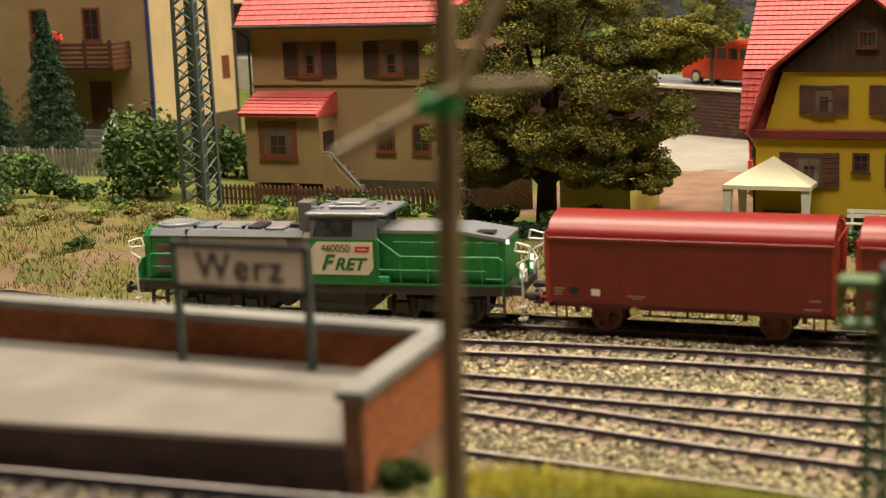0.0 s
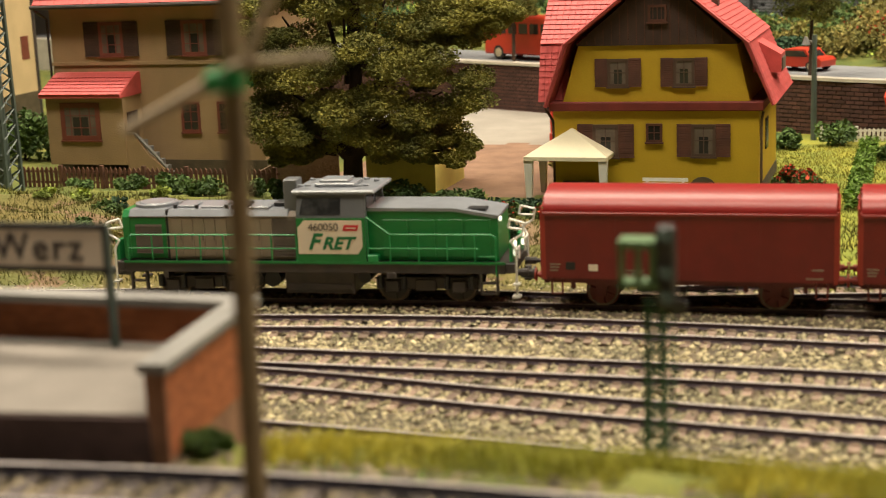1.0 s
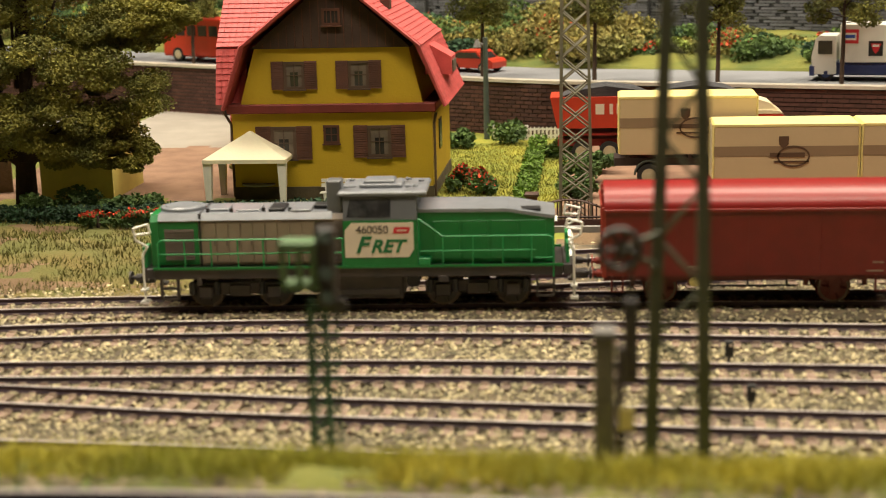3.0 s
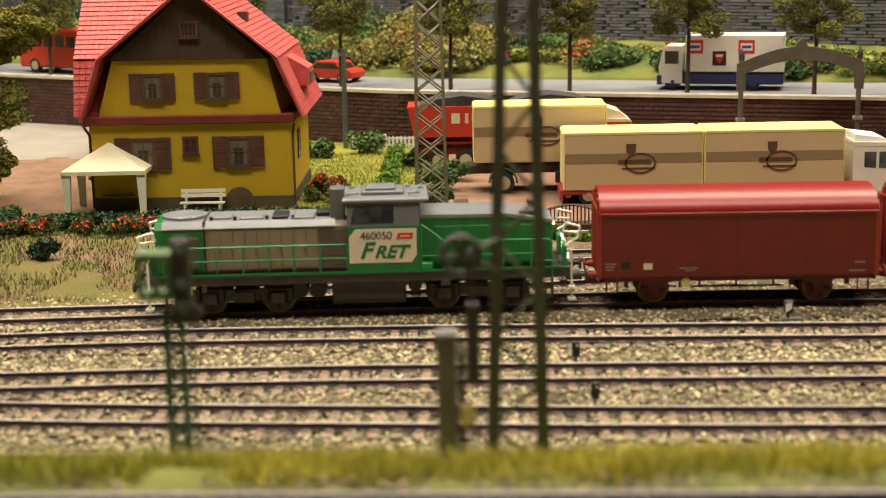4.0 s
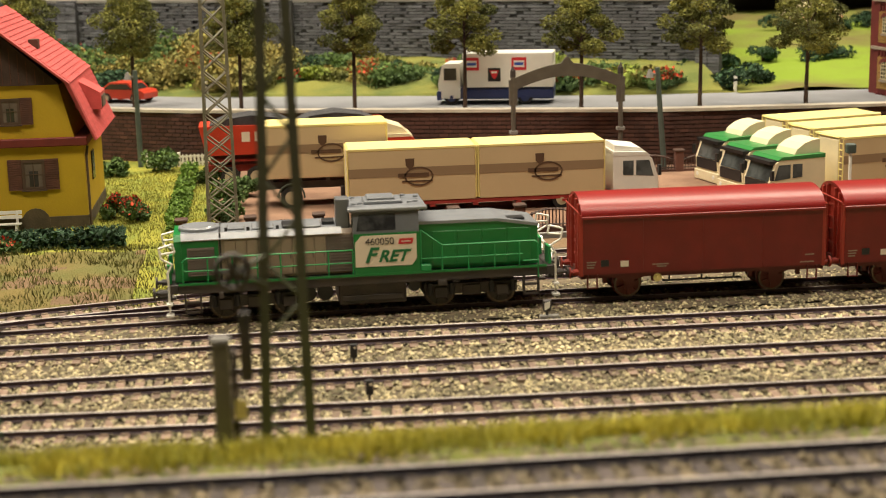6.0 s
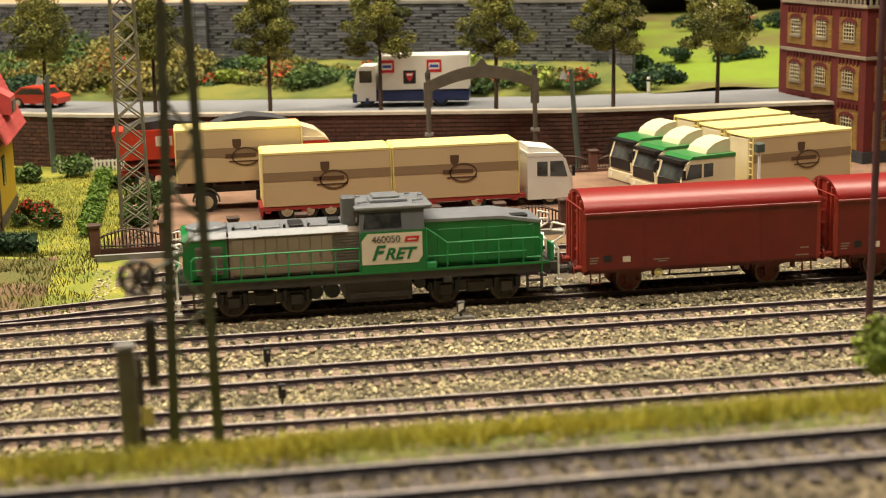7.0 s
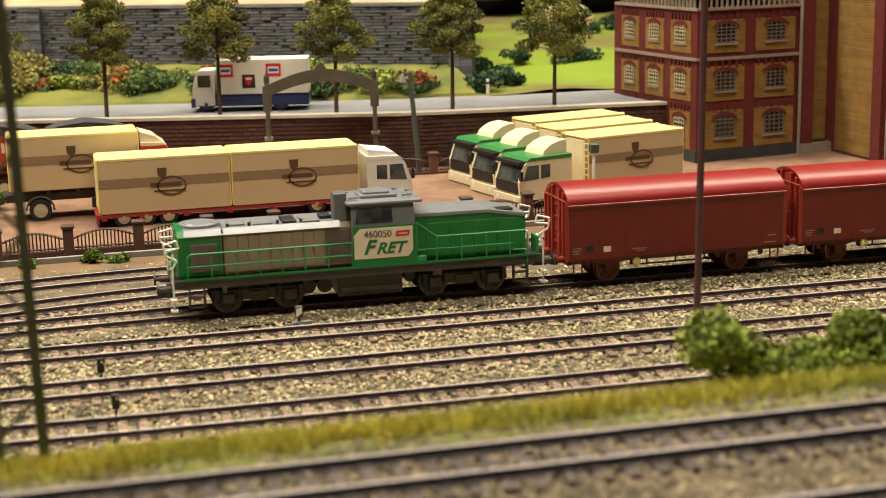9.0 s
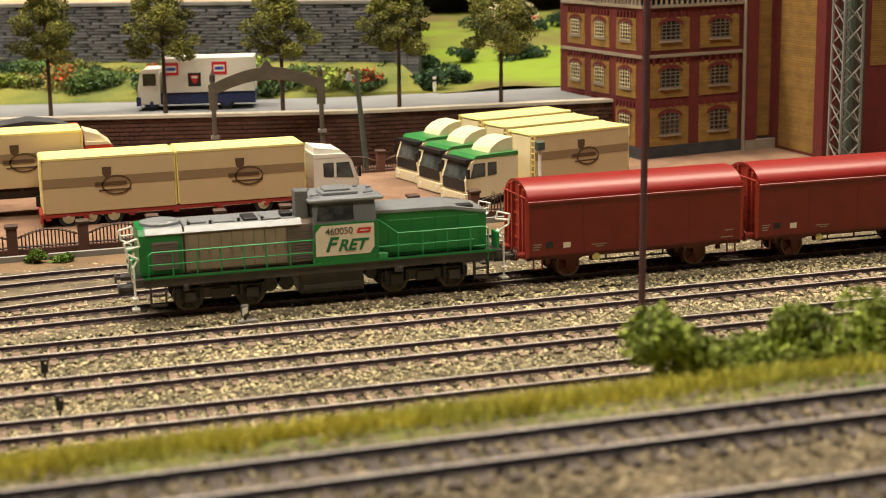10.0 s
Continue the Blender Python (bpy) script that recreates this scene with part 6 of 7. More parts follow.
def container(parent, x0, z0, length=69.5, width=28.0, height=30.0):
    c = part("container", B((x0, x0 + length, -width / 2, width / 2, z0, z0 + height), bevel=0.3), M["container"], parent, "tan drinks container with brown band")
    part("band", B((x0 - 0.12, x0 + length + 0.12, -width / 2 - 0.15, width / 2 + 0.15, z0 + height * 0.47, z0 + height * 0.64)), M["container_band"], c, "brown stripe")
    part("roof_panel", B((x0 - 0.2, x0 + length + 0.2, -width / 2 - 0.2, width / 2 + 0.2, z0 + height - 1.2, z0 + height + 0.5), bevel=0.3), M["container_yellow"], c, "pale yellow roof")
    y = -width / 2 - 0.3
    cx, cz = x0 + length * 0.53, z0 + height * 0.5
    ring = [(cx + 1.5 + 8 * math.cos(a), cz - 1 + 5.4 * math.sin(a)) for a in np.linspace(0, 6.283, 28)[:-1]]
    inner = [(cx + 1.5 + 7.1 * math.cos(a), cz - 1 + 4.5 * math.sin(a)) for a in np.linspace(0, 6.283, 28)[:-1]]
    part("emblem", prism(bmesh.new(), ring + ring[:1] + inner[:1] + inner[:0:-1], y - 0.05, y + 0.2), M["print_brown"], c, "brown oval emblem")
    part("emblem_shield", prism(bmesh.new(), [(cx - 5.8, cz + 9), (cx - 0.8, cz + 9), (cx - 1, cz + 5), (cx - 3.3, cz + 2.6), (cx - 5.6, cz + 5)], y, y + 0.2), M["print_brown"], c)
    part("emblem_script", B((cx - 10, cx + 7, y - 0.05, y + 0.2, cz - 1.3, cz + 0.9), (cx - 8, cx + 9, y - 0.05, y + 0.2, cz - 4.0, cz - 3.2)), M["print_brown"], c)
    for xe in (x0 - 0.5, x0 + length + 0.5):
        lines = [((xe, -width / 2 + 0.6, z0 + 0.5), (xe, -width / 2 + 0.6, z0 + height)), ((xe, -width / 2 + 4, z0 + 0.5), (xe, -width / 2 + 4, z0 + height)), ((xe, width / 2 - 0.6, z0 + 0.5), (xe, width / 2 - 0.6, z0 + height))]
        lines += [((xe, -width / 2 + 0.6, z0 + height - 0.4), (xe, width / 2 - 0.6, z0 + height - 0.4))]
        lines += [((xe, -width / 2 + 0.6, z0 + 3 + i * 3.6), (xe, -width / 2 + 4, z0 + 3 + i * 3.6)) for i in range(8)]
        lines += [((xe, width / 2 - 4, z0 + 0.5), (xe, width / 2 - 4, z0 + height))]
        lines += [((xe, width / 2 - 4, z0 + 3 + i * 3.6), (xe, width / 2 - 0.6, z0 + 3 + i * 3.6)) for i in range(8)]
        part("end_door", B((xe - 0.35, xe + 0.35, -width / 2 + 4.8, width / 2 - 4.8, z0 + 1.5, z0 + height - 1.8), bevel=0.2), M["lorry_cream"], c, "cream end doors")
        part("end_recess", B((xe - 0.15, xe + 0.15, -width / 2 + 0.4, -width / 2 + 4.2, z0 + 0.8, z0 + height - 1)), M["container_band"], c)
        part("end_frame", rods(lines, 0.55, 4), M["container_yellow"], c, "yellow ladder frame")
    return c


def cab(parent, x0, d, z0, body, roof, length=24.0, width=28.0, height=31.0):
    """Forward-control lorry cab; d: -1 faces -x."""
    def X(v):
        return x0 + d * v
    pts = [(X(0), z0), (X(length), z0), (X(length + 0.8), z0 + height * 0.42), (X(length - 3.0), z0 + height * 0.86), (X(length - 6), z0 + height * 0.95), (X(0), z0 + height * 0.95)]
    c = part("cab", prism(bmesh.new(), pts, -width / 2, width / 2), M[body], parent)
    part("cab_roof", prism(bmesh.new(), [(X(0), z0 + height * 0.93), (X(length - 4), z0 + height * 0.93), (X(length - 6.5), z0 + height * 1.0), (X(0), z0 + height * 1.02)], -width / 2 - 0.2, width / 2 + 0.2), M[roof], c)
    part("windscreen", prism(bmesh.new(), [(X(length + 0.95), z0 + height * 0.45), (X(length - 2.6), z0 + height * 0.84), (X(length - 3.4), z0 + height * 0.84), (X(length), z0 + height * 0.45)], -width / 2 + 2.2, width / 2 - 2.2), M["lorry_glass"], c, "dark windscreen")
    for s in (-1, 1):
        y = s * width / 2
        part("side_window", prism(bmesh.new(), [(X(length - 12), z0 + height * 0.5), (X(length - 2), z0 + height * 0.47), (X(length - 4.5), z0 + height * 0.82), (X(length - 12), z0 + height * 0.82)], y - 0.15, y + 0.15), M["lorry_glass"], c)
        part("rear_window", prism(bmesh.new(), [(X(length - 19.5), z0 + height * 0.52), (X(length - 13.5), z0 + height * 0.5), (X(length - 13.5), z0 + height * 0.82), (X(length - 19.5), z0 + height * 0.82)], y - 0.15, y + 0.15), M["lorry_glass"], c)
        part("mirror", B((min(X(length), X(length + 1.6)), max(X(length), X(length + 1.6)), y + s * 2 - 1, y + s * 2 + 1, z0 + height * 0.5, z0 + height * 0.72)), M["black"], c)
    part("grille", B((min(X(length + 0.3), X(length + 1.2)), max(X(length + 0.3), X(length + 1.2)), -width / 2 + 2, width / 2 - 2, z0 + 4.2, z0 + 10.4)), M["black"], c)
    part("bumper", B((min(X(length - 2), X(length + 1.6)), max(X(length - 2), X(length + 1.6)), -width / 2 - 0.4, width / 2 + 0.4, z0 - 3, z0 + 3), bevel=0.4), M[body], c)
    for s in (-1, 1):
        part("headlamp", disc(bmesh.new(), X(length + 1.7), s * (width / 2 - 4), z0 + 0.4, 1.3, 0.4, "x", 10), M["white_plastic"], c)
    return c


def articulated_lorry():
    t = thing("articulated_lorry", 46, 788, 0.5, "white articulated lorry with two tan drinks containers on a red chassis", "lorry")
    container(t, 0, 7.8, height=29.5)
    container(t, 72, 7.8, height=29.5)
    part("chassis", B((-1, 146, -13.6, 13.6, 5.6, 7.7), bevel=0.2), M["chassis_red"], t, "red trailer chassis")
    for x in (0, 20, 44, 68, 92, 118, 138):
        part("cross_member", B((x, x + 3, -13.9, 13.9, 4.2, 5.5)), M["chassis_red"], t)
    part("rear_bumper", B((-2.5, -1.1, -13, 13, 2.5, 7.6)), M["chassis_red"], t)
    for x in (12, 24, 36, 118):
        for y in (-11.5, 11.5):
            road_wheel(t, x, y, 5.2)
    cab(t, 147, 1, 4.0, "lorry_white", "lorry_white", 25, 28, 26)
    part("wind_deflector", prism(bmesh.new(), [(148, 29.6), (166, 29.6), (163, 32), (148, 34)], -12, 12), M["lorry_white"], t)
    for x in (160,):
        for y in (-11.5, 11.5):
            road_wheel(t, x, y, 5.4)


articulated_lorry()
t = thing("container_lorry", -1, 822, 0.5, "lorry with a tan drinks container and cream hubs", "lorry")
container(t, 1, 17.5)
part("chassis", B((-2, 74, -9, 9, 11, 15)), M["frame_dark"], t)
for x in (4, 20, 36, 52, 68):
    part("cross_member", B((x, x + 2, -13, 13, 15.01, 17.4)), M["frame_dark"], t)
part("fuel_tank", B((44, 58, -13, -9.1, 6, 12), bevel=0.4), M["frame_dark"], t)
for x in (16, 62):
    for y in (-11.5, 11.5):
        road_wheel(t, x, y, 6.2)
part("mudguard", rods([((9 + 7 - 7.4 * math.cos(a), -12.2, 6.5 + 7.6 * math.sin(a)), (9 + 7 - 7.4 * math.cos(a + 0.4), -12.2, 6.5 + 7.6 * math.sin(a + 0.4))) for a in np.arange(0, 3.1, 0.4)], 0.6), M["mast_grey"], t)


def hopper_lorry():
    t = thing("tipper_lorry", -35, 905, 0.5, "red tipper lorry heaped with dark coal", "lorry")
    part("body", prism(bmesh.new(), [(0, 20), (108, 20), (110, 38), (-4, 38)], -14, 14), M["lorry_red"], t, "red tipper body")
    for i in range(8):
        part("body_rib", B((6 + i * 13, 8 + i * 13, -14.8, -13.8, 20, 38)), M["lorry_red"], t)
    bm = bmesh.new()
    for k in (0, 1):
        prism(bm, [(2 + k * 52, 37.8), (54 + k * 52, 37.8), (44 + k * 52, 42), (28 + k * 52, 44), (12 + k * 52, 42)], -12.5, 12.5)
    part("coal_load", bm, M["coal"], t, "heap of dark coal")
    part("chassis", B((0, 118, -9, 9, 9, 13), (2, 108, -12, 12, 15.5, 17)), M["chassis_red"], t)
    part("side_lettering", B((22, 27, -14.3, -14.1, 28, 34), (30, 35, -14.3, -14.1, 28, 34), (38, 43, -14.3, -14.1, 28, 34)), M["plate_cream"], t, "pale unreadable lettering bars")
    for x in (14, 30, 46, 100):
        for y in (-11.5, 11.5):
            road_wheel(t, x, y, 6.0)
    cab(t, 112, 1, 4, "lorry_red", "lorry_cream", 20, 28, 25)
    part("wind_deflector", prism(bmesh.new(), [(112, 28.6), (126, 28.6), (121, 33), (112, 36)], -12, 12), M["lorry_cream"], t, "cream roof deflector")


hopper_lorry()


def brewery_lorry(x, y, lab):
    t = thing("container_lorry", x, y, 0.5, lab, "lorry", "brewery lorries", 13)
    cab(t, 0, -1, 4, "lorry_cream", "lorry_green", 34, 27, 24)
    part("sun_visor", B((-34.5, -29, -12.5, 12.5, 24.2, 26)), M["black"], t, "dark sun visor")
    part("wind_deflector", prism(bmesh.new(), [(-1, 28.2), (-17, 28.2), (-15.5, 31), (-11, 34), (-6, 35.6), (-1, 36)], -9.5, 9.5), M["lorry_cream"], t, "cream roof deflector")
    part("chassis", B((0, 80, -9, 9, 6, 7.9)), M["lorry_cream"], t)
    container(t, 12, 8.0, 66, height=28)
    part("fuel_tank", rod(bmesh.new(), (4, -11, 4.6), (16, -11, 4.6), 3.0, 12), M["frame_dark"], t)
    for xw in (-17, 50, 66):
        for yy in (-11.5, 11.5):
            road_wheel(t, xw, yy, 5.6)
    return t


for x, y in ((304, 766), (301.5, 805), (299, 844)):
    brewery_lorry(x, y, "cream and green lorry carrying a tan container parked in line")


def iron_fence(x, y, length, turn=0.0):
    t = thing("iron_fence", x, y, 0, "brown ornamental iron fence between brick pillars along the yard", "fence", "yard fences", turn)
    bays = int(length / 34.5)
    for i in range(bays + 1):
        p = part("pillar", B((i * 34.5 - 2.6, i * 34.5 + 2.6, -2.6, 2.6, -2, 13.5), bevel=0.3), M["brick_brown"], t, "brown brick pillar")
        part("pillar_cap", B((i * 34.5 - 3.3, i * 34.5 + 3.3, -3.3, 3.3, 13.4, 15), bevel=0.4), M["iron_brown"], p)
    part("base_wall", B((0, bays * 34.5, -1.6, 1.6, -2, 2.2)), M["brick_brown"], t)
    for i in range(bays):
        x0 = i * 34.5 + 2.8
        w = 29.0
        hs = [8.0 + 3.6 * math.sin(math.pi * k / 16) for k in range(17)]
        part("fence_rail", rods([((x0 + k * w / 16, 0, hs[k]), (x0 + (k + 1) * w / 16, 0, hs[k + 1])) for k in range(16)] + [((x0, 0, 3.4), (x0 + w, 0, 3.4))], 0.5, 4), M["iron_brown"], t)
        for k in range(1, 16):
            part("fence_bar", rod(bmesh.new(), (x0 + k * w / 16, 0, 2.2), (x0 + k * w / 16, 0, hs[k] + 0.8), 0.36, 4), M["iron_brown"], t)


iron_fence(-42, 718, 350)
iron_fence(225, 878, 72)
tagged(part("yard_kerb", B((-42, 320, 706, 709, -2, 1.2)), M["stone_cap"]), "stone kerb before the yard fence", "kerb", kind="structure")
for x in (36, 50, 8):
    bush("bush", x, 700, -1.5, 7, 5, 6, "leaf_bright", "small bright green tuft before the fence", 240, 1.2)

t = thing("entrance_arch", 192, 897, 0, "dark grey metal entrance arch with lanterns over the yard gate", "arch")
arc = [(-36 + 72 * k / 18, 60 + 9.5 * math.sin(math.pi * k / 18)) for k in range(19)]
part("arch_panel", prism(bmesh.new(), arc + [(x, z - 8.0 + 0.6 * abs(x) / 36) for x, z in arc[::-1]], -1.2, 1.2), M["arch_brown"], t, "curved sign panel")
part("arch_crest", prism(bmesh.new(), [(-4, 69.3), (4, 69.3), (2, 72), (0, 74), (-2, 72)], -1, 1), M["arch_brown"], t)
for x in (-34.5, 34.5):
    c = part("column", rod(bmesh.new(), (x, 0, 0), (x, 0, 62), 1.5, 8), M["arch_brown"], t)
    part("column_ring", B((x - 2.4, x + 2.4, -2.4, 2.4, 26, 28)), M["stone_cap"], c)
    part("column_base", B((x - 3, x + 3, -3, 3, 0, 3)), M["stone_cap"], c)
    part("lantern", rod(rod(bmesh.new(), (x, 0, 62), (x, 0, 66), 1.8, 8), (x, 0, 66), (x, 0, 69), 1.4, 8, 0.2), M["frame_dark"], c)
    part("side_panel", B((x - 2.6, x + 2.6, -1.1, 1.1, 44, 60)), M["arch_brown"], c)


# ---- road traffic and roadside ----
def road_y(x, o):
    return wall_y(x) + o


t = thing("box_van", 162, road_y(162, 46), 36.8, "white box lorry with blue chassis and red and blue stickers", "lorry", turn=-14)
part("box", B((-24, 37, -13, 13, 11.5, 34.5), bevel=0.3), M["lorry_white"], t, "plain white box body")
part("chassis", B((-40, 37, -11.5, 11.5, 3.5, 11.2), (-24, 37, -12.6, -11.6, 4.5, 10)), M["lorry_blue"], t, "dark blue chassis")
part("cab", prism(bmesh.new(), [(-26, 4), (-40, 4), (-41, 14), (-38.5, 26), (-36, 27.5), (-26, 27.5)], -12.5, 12.5), M["lorry_white"], t)
part("side_window", B((-37, -28.5, -12.8, -12.5, 16.5, 24.5)), M["window_dark"], t)
part("windscreen", prism(bmesh.new(), [(-41.2, 15.5), (-39.0, 25.5), (-38.4, 25.5), (-40.4, 15.5)], -11, 11), M["window_dark"], t)
part("bumper", B((-42, -39, -12.6, 12.6, 3, 9)), M["lorry_blue"], t)
for x, c1, c2 in ((-18, "print_red", "print_blue"), (14, "print_red", "print_blue")):
    st = part("sticker", B((x - 5, x + 5, -13.25, -13.05, 23, 31.5)), M[c1], t, "red and blue sticker")
    part("sticker_field", B((x - 3.6, x + 3.6, -13.4, -13.2, 25, 29.5)), M["white_plastic"], st)
    part("sticker_mark", B((x - 3.0, x + 3.0, -13.5, -13.35, 26.3, 28.2)), M[c2], st)
st = part("sticker", B((-7, 1.5, -13.25, -13.05, 15.5, 24.5)), M["black"], t, "black sticker with red and white mark")
part("sticker_mark", prism(bmesh.new(), [(-5.8, 23), (0.3, 23), (-1.2, 18.5), (-2.7, 17), (-4.2, 18.5)], -13.4, -13.2), M["print_red"], st)
part("sticker_mark", B((-4.6, -0.8, -13.45, -13.25, 21, 22.4)), M["white_plastic"], st)
part("sticker", B((27, 34, -13.25, -13.05, 19, 23)), M["black"], t)
for x in (-32, 18):
    for y in (-10.5, 10.5):
        road_wheel(t, x, y, 5.0, "lorry_blue")


def car(name, x, o, turn, body, lab, length=46, height=15, cat="car"):
    t = thing(name, x, road_y(x, o), 36.8, lab, cat, turn=turn)
    h = length / 2
    part("body", prism(bmesh.new(), [(-h, 3), (h, 3), (h + 0.5, 7), (h - 2, 9), (h * 0.62, 9.4), (h * 0.35, height), (-h * 0.45, height), (-h * 0.85, 9.6), (-h, 8.6)], -9.5, 9.5), M[body], t)
    part("side_window", prism(bmesh.new(), [(h * 0.52, 9.6), (h * 0.31, height - 1), (-h * 0.42, height - 1), (-h * 0.72, 9.6)], -9.7, -9.5), M["window_dark"], t)
    part("windscreen", prism(bmesh.new(), [(h * 0.63, 9.6), (h * 0.36, height - 0.3), (h * 0.33, height - 0.3), (h * 0.6, 9.6)], -8, 8), M["window_dark"], t)
    for xx in (-h * 0.6, h * 0.62):
        for y in (-8.8, 8.8):
            road_wheel(t, xx, y, 3.5)
    return t


car("car", -96, 48, -27, "lorry_red", "small bright red car on the road", 38, 14.5)
t = thing("bus", -306, road_y(-306, 40), 36.8, "orange-red coach on the road behind the trees", "bus", turn=-29)
part("body", B((-44, 44, -13, 13, 4, 33), bevel=1.2), M["lorry_red"], t)
for i in range(7):
    part("side_window", B((-40 + i * 11.5, -31 + i * 11.5, -13.3, -12.9, 20, 28)), M["window_dark"], t)
for x in (-28, 28):
    for y in (-11.5, 11.5):
        road_wheel(t, x, y, 5.5)
t = thing("delivery_lorry", -228, 985, 0.5, "white and red lorry parked behind the yellow house", "lorry", turn=80)
cab(t, 0, -1, 5, "lorry_red", "lorry_white", 24, 27, 31)
part("box", B((1, 62, -13, 13, 8, 44), bevel=0.4), M["container_yellow"], t)
for x in (-12, 40):
    for y in (-11, 11):
        road_wheel(t, x, y, 5.5)

for x in (-640, -560, -480, -395, -318, -242, -165, -88, -14, 62, 134, 208, 283, 352):
    broadleaf_tree(x, wall_y(x) + 11, 36, 80 + random.uniform(-5, 6), 23 + random.uniform(-2, 3), 1.5, 36, "leaf_olive", "slim young roadside tree with loose olive crown", 9000, 0.95, "roadside trees", 21)
for i in range(150):
    x = -600 + i * 6 + random.uniform(-5, 5)
    if x > 280:
        continue
    d = on_line(STONE_LINE, x) - wall_y(x) - 84
    f = random.uniform(0.06, 0.9)
    big = random.uniform(17, 30)
    mound = -75 < x < 15
    if mound:
        big *= 1.15
    elif x > -60:
        big *= 0.62
    mt = "leaf_ochre" if mound and i % 5 else ("leaf_ochre", "leaf_green", "leaf_olive", "leaf_ochre", "leaf_green", "leaf_dark", "leaf_soft", "leaf_ochre")[(i // 3 + i) % 8]
    fl = 220 if i % 11 == 4 else None
    bush("bush" if not fl else "flower_bush", x, wall_y(x) + 90 + d * f, 40 + 8 * f, big * 1.2, big, big * random.uniform(0.6, 1.1), mt, "shrub with red blossoms on the slope by the road" if fl else "thick shrub on the slope behind the road", 900, 1.7, fl)
for x, y in ((330, 1000), (352, 1015), (312, 1040), (395, 1120), (430, 1110), (452, 1118), (470, 1300), (520, 1290), (560, 1310), (350, 1085)):
    bush("bush", x, y, 38 + 24 * min(1, max(0, (y - 985) / 470)), 16, 12, 13, "leaf_dark", "dark green bush on the bright slope", 650, 1.6)
for x in (-40, 130, 330, 440):
    t = thing("delineator_post", x, wall_y(x) + 88, 38, "small white roadside marker post", "post", "roadside markers")
    part("post", B((-1, 1, -0.8, 0.8, -1, 10)), M["white_plastic"], t)
    part("band", B((-1.1, 1.1, -0.9, 0.9, 6.5, 8.2)), M["black"], t)


# ---- brewery ----
def brewery():
    t = thing("brewery_building", 430, 852, 0, "red and yellow brick brewery building with arched windows", "building", turn=8)
    part("wall", B((0, 105, 0, 96, -2, 107)), M["brewery_red"], t, "dark red brick walls")
    part("plinth", B((-1.2, 106, -1.2, 93, -2, 9)), M["stone_joint"], t)

    def bay(x0, x1, z0, z1, face):
        """A recessed panel of yellow brick courses with an arched window; face f: front, l: left side."""
        nrow = int((z1 - z0) / 1.5)
        bm = bmesh.new()
        for r in range(nrow):
            a, b = z0 + r * 1.5, z0 + r * 1.5 + 1.25
            if face == "f":
                box(bm, x0, x1, -0.6, 0.2, a, b)
            else:
                box(bm, -0.6, 0.2, x0, x1, a, b)
        p = part("brick_panel", bm, M["brewery_yellow"], t, "yellow brick panel")
        p["kind"] = "stuff"
        cx, w = (x0 + x1) / 2, min(7.0, (x1 - x0) * 0.26)
        wz0, wz1 = z0 + (z1 - z0) * 0.3, z0 + (z1 - z0) * 0.74
        def place(q, off):
            return (q[0], off, q[1]) if face == "f" else (off, q[0], q[1])
        arch_pts = [(cx + w * math.cos(a), wz1 + w * 0.35 * math.sin(a)) for a in np.linspace(0, math.pi, 9)]
        ax = "y" if face == "f" else "x"
        win = part("window", prism(bmesh.new(), [(cx - w, wz0), (cx + w, wz0)] + arch_pts, -0.95, -0.55, ax), M["window_dark"], t, "dark arched window")
        bars = [((cx + w * k, wz0), (cx + w * k, wz1 + w * 0.3)) for k in (-0.95, -0.5, 0, 0.5, 0.95)] + [((cx - w, wz0 + (wz1 - wz0) * k), (cx + w, wz0 + (wz1 - wz0) * k)) for k in (0.02, 0.26, 0.52, 0.78, 1.0)]
        # Bar colour carries the light: pale on the lit left face, dark on the shaded front.
        part("glazing_grid", rods([(place(p_, -1.1), place(q_, -1.1)) for p_, q_ in bars], 0.35, 4), M["hub"] if face == "l" else M["curtain"], win)
        part("window_arch", prism(bmesh.new(), [(cx + (w + 2.2) * math.cos(a), wz1 + (w * 0.35 + 2.8) * math.sin(a)) for a in np.linspace(0, math.pi, 9)] + [(cx + (w + 0.1) * math.cos(a), wz1 + (w * 0.35 + 0.2) * math.sin(a)) for a in np.linspace(math.pi, 0, 9)], -1.4, -0.5, ax), M["brewery_red"], win, "red brick arch")
        sb = (cx - w - 1, cx + w + 1)
        part("sill", B((sb[0], sb[1], -1.8, -0.5, wz0 - 1.8, wz0 - 0.5) if face == "f" else (-1.8, -0.5, sb[0], sb[1], wz0 - 1.8, wz0 - 0.5)), M["brewery_trim"], win)
        for k in range(6):
            q = x0 + 1 + (x1 - x0 - 3) * k / 5
            part("corbel", B((q, q + 1.4, -1.3, -0.4, z1 - 1, z1 + 3.4) if face == "f" else (-1.3, -0.4, q, q + 1.4, z1 - 1, z1 + 3.4)), M["brewery_red"], t)

    for z0, z1 in ((9.5, 37), (43, 67), (76, 99)):
        for x0, x1 in ((6, 34), (42, 71)):
            bay(x0, x1, z0, z1, "f")
        for y0, y1 in ((6, 28), (36, 57), (65, 86)):
            bay(y0, y1, z0, z1, "l")
    for z in (71, 105):
        part("string_course", B((-1.6, 77, -1.6, 93, z, z + 2.0)), M["brewery_trim"], t, "pale stone band")
    part("pilaster", B((75.5, 84, -3.5, 4, 8, 150)), M["brewery_red"], t)
    part("pilaster_base", B((74.5, 98, -4.5, 4, -2, 8)), M["brewery_trim"], t)
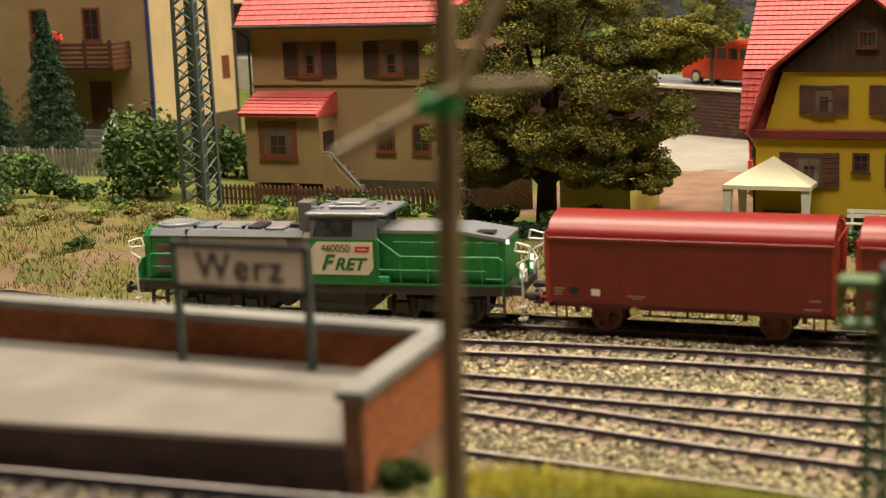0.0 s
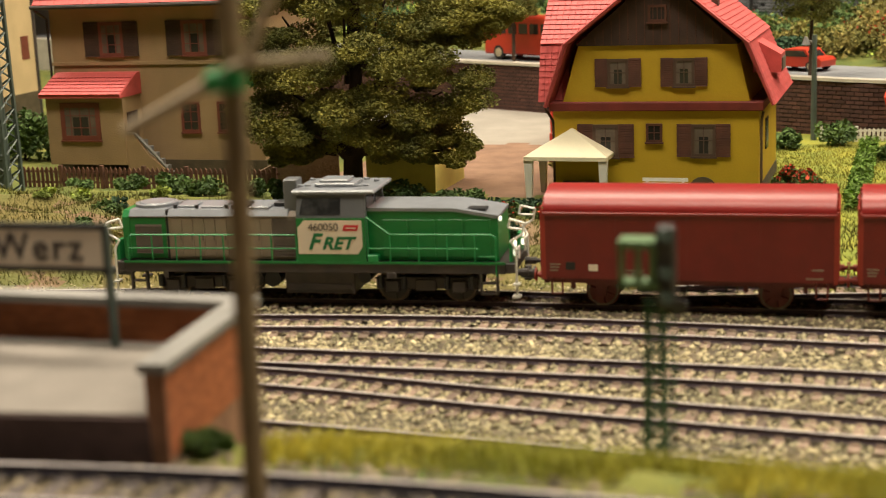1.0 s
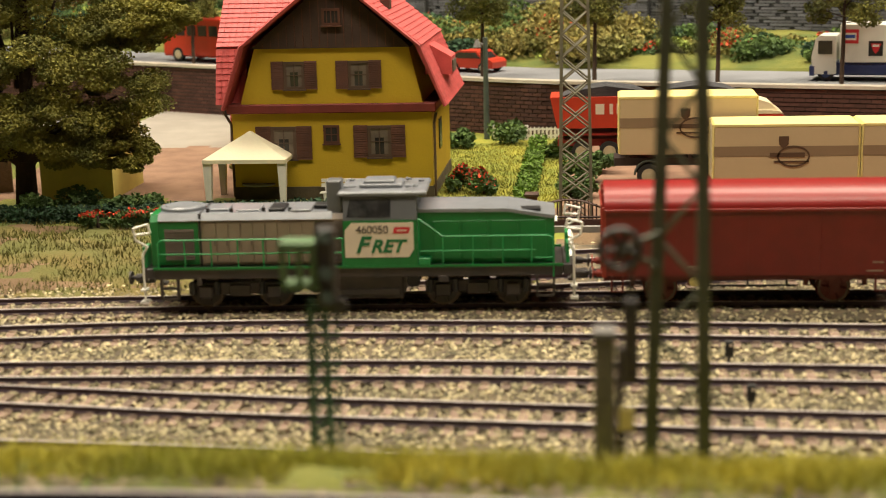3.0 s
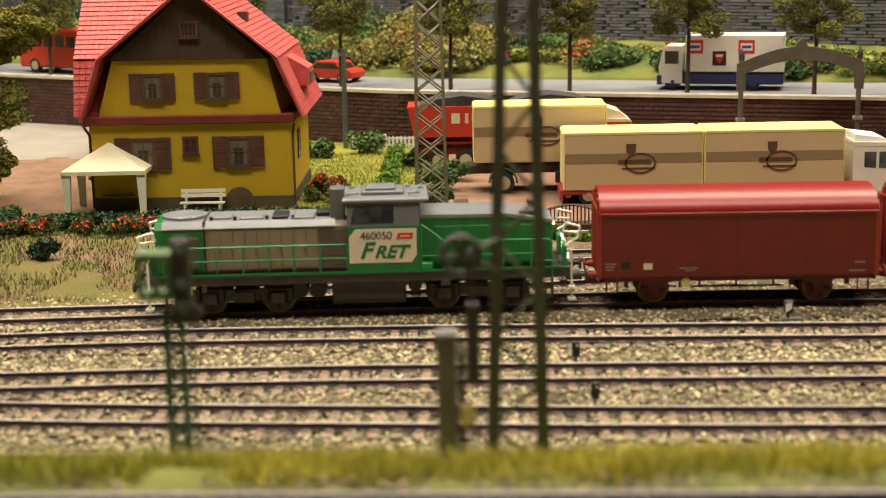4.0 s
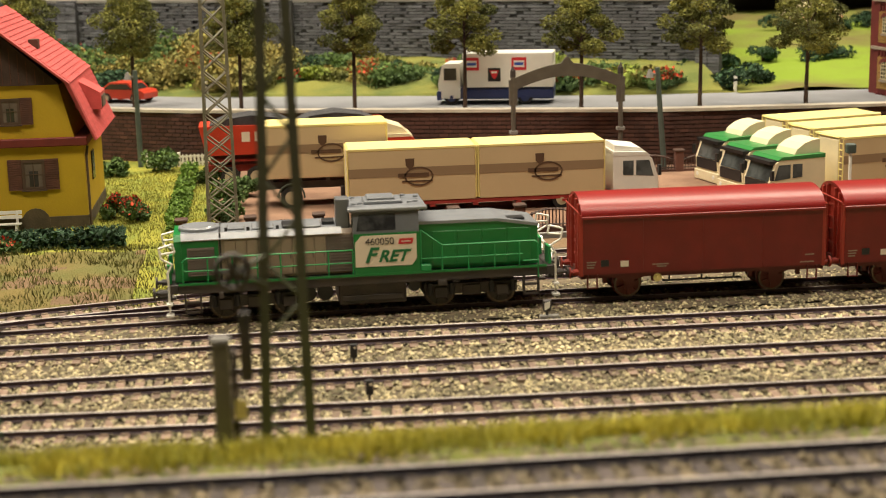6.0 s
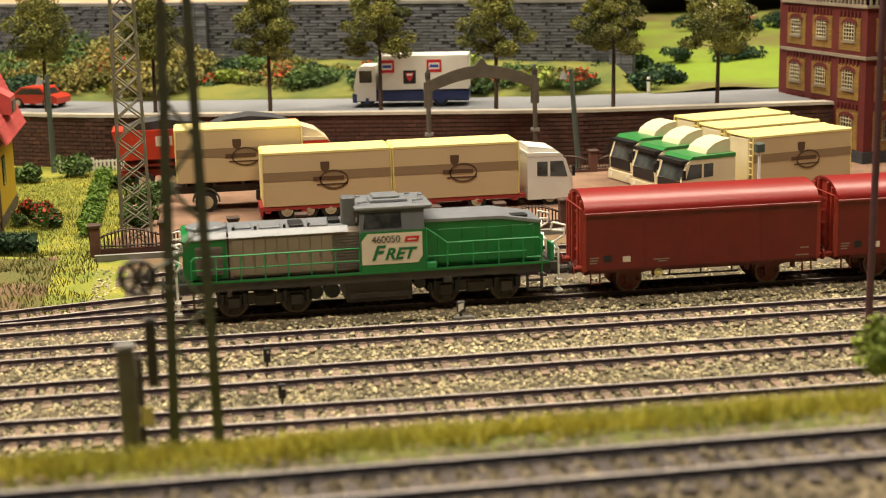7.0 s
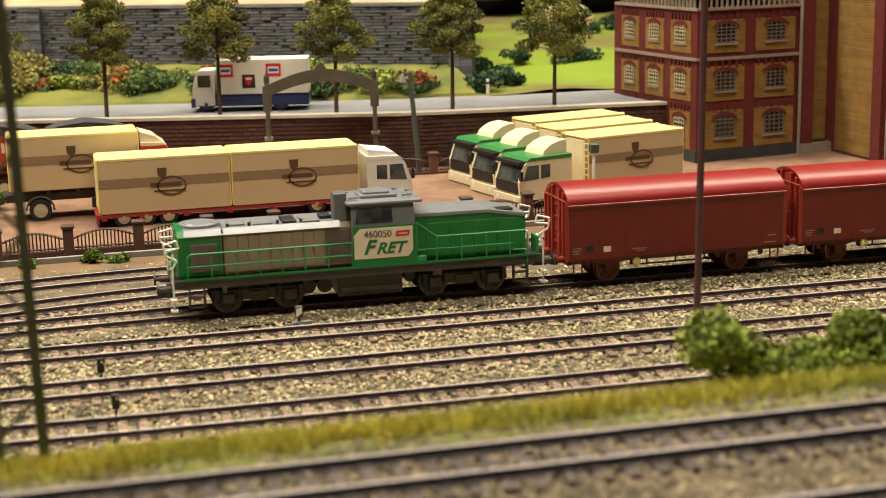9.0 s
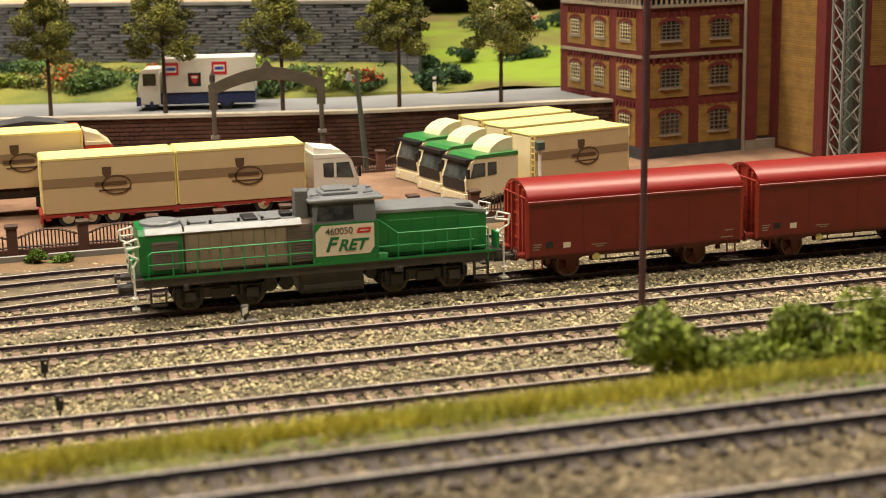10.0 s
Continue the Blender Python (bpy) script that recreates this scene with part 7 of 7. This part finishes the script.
    part("downpipe", rod(bmesh.new(), (74.2, -2.6, 0), (74.2, -2.6, 150), 1.1, 8), M["brewery_trim"], t, "grey downpipe")
    part("upper_wall", B((84, 104, 0.2, 60, 107, 150), (77, 105, 0.3, 60, 100, 150)), M["brewery_red"], t)
    part("brick_panel", B(*[(85, 96, -0.5, 0.4, 10 + r * 1.6, 11.3 + r * 1.6) for r in range(84)]), M["brewery_yellow"], t)["kind"] = "stuff"
    part("parapet", B((-1, 76, -1, 1.4, 113, 115), (-1, 1.4, -1, 92, 113, 115)), M["brewery_trim"], t)
    for i in range(20):
        part("baluster", rod(bmesh.new(), (2 + i * 3.8, 0, 107), (2 + i * 3.8, 0, 113), 0.9, 6), M["brewery_trim"], t)
    for i in range(22):
        part("baluster", rod(bmesh.new(), (0, 3 + i * 4, 107), (0, 3 + i * 4, 113), 0.9, 6), M["brewery_trim"], t)
    reshape(t, 1.07, 1.1, 0.945)
    # tower block standing forward
    tw = thing("brewery_tower", 537, 806, 0, "tall brewery tower with lit yellow brick side and red corners", "building", turn=2)
    part("wall", B((0, 150, 0, 120, -2, 200)), M["brewery_red"], tw, "dark red brick walls")
    part("brick_panel", B(*[(-0.6, 0.2, 10, 52, 3 + r * 1.6, 4.3 + r * 1.6) for r in range(112)]), M["brewery_yellow"], tw, "yellow brick panel")["kind"] = "stuff"
    part("corner_pier", B((-1.4, 8, -1.6, 9, -2, 200)), M["brewery_red"], tw, "red brick corner")
    part("brick_panel", B(*[(34, 90, -0.6, 0.2, 60 + r * 1.6, 61.3 + r * 1.6) for r in range(80)]), M["brewery_yellow"], tw)["kind"] = "stuff"
    # Flat dark panel stands in for the unlit interior.
    part("dark_gateway", B((10, 30, -0.4, 0.2, 0, 120)), M["frame_dark"], tw)


brewery()
t = thing("lattice_mast", 512, 742, -2, "pale grey-green lattice mast before the brewery tower", "mast", "catenary masts")
lattice(t, 13, 12, 190, 16, "stone_cap", 0.9, 0.5)
part("mast_core", rod(bmesh.new(), (3, 1, 0), (3, 1, 190), 2.6, 8), M["mast_grey"], t)

for i in range(48):
    x, y = random.uniform(-680, -318), random.uniform(600, 738)
    r = random.uniform(4, 9)
    bush("bush", x, y, ground_z(x, y) - 0.5, r * 1.3, r, r * random.uniform(0.5, 0.9), ("leaf_ochre", "leaf_green", "leaf_ochre", "leaf_soft")[i % 4], "low tuft on the rocky dry bank", 320, 1.3)

# ---- movement: the train rolls in and comes to rest ----
RUN = [(0.0, -315.9), (0.5, -279.0), (1.0, -242.3), (1.5, -205.2), (2.0, -169.2), (2.5, -134.5), (3.0, -100.4), (4.5, -22.6), (5.0, -0.2), (5.5, 20.5), (7.0, 79.2), (7.5, 99.4), (8.0, 118.4), (8.5, 133.8), (9.0, 145.2), (9.5, 150.6), (10.0, 151.9)]


def run(t):
    """The locomotive's middle along the track at t seconds, smooth from row to row."""
    ts, xs = np.array([r[0] for r in RUN]), np.array([r[1] for r in RUN])
    v = np.gradient(xs, ts)
    i = int(np.clip(np.searchsorted(ts, t) - 1, 0, len(ts) - 2))
    h = ts[i + 1] - ts[i]
    u = (t - ts[i]) / h
    return (2 * u ** 3 - 3 * u ** 2 + 1) * xs[i] + (u ** 3 - 2 * u ** 2 + u) * h * v[i] + (3 * u ** 2 - 2 * u ** 3) * xs[i + 1] + (u ** 3 - u ** 2) * h * v[i + 1]


def motions():
    times = [i / 10 for i in range(101)]
    for ob, gap, half in ((loco, 0.0, 44.5), (wagons[0], 143.5, 31.5), (wagons[1], 143.5 + 113.0, 31.5)):
        rows = []
        for t in times:
            x = run(t) + gap
            ya, yb = track_1(x - half), track_1(x + half)
            rows.append((t, pose(x * MM, (ya + yb) / 2 * MM, 0, 0, 0, math.degrees(math.atan2(yb - ya, 2 * half)))))
        walk(ob, rows)
    for ob, x, r in WHEELS:
        walk(ob, [(t, pose(x * MM, 0, r * MM, 0, math.degrees((run(t) - run(0)) / r), 0)) for t in times])


motions()
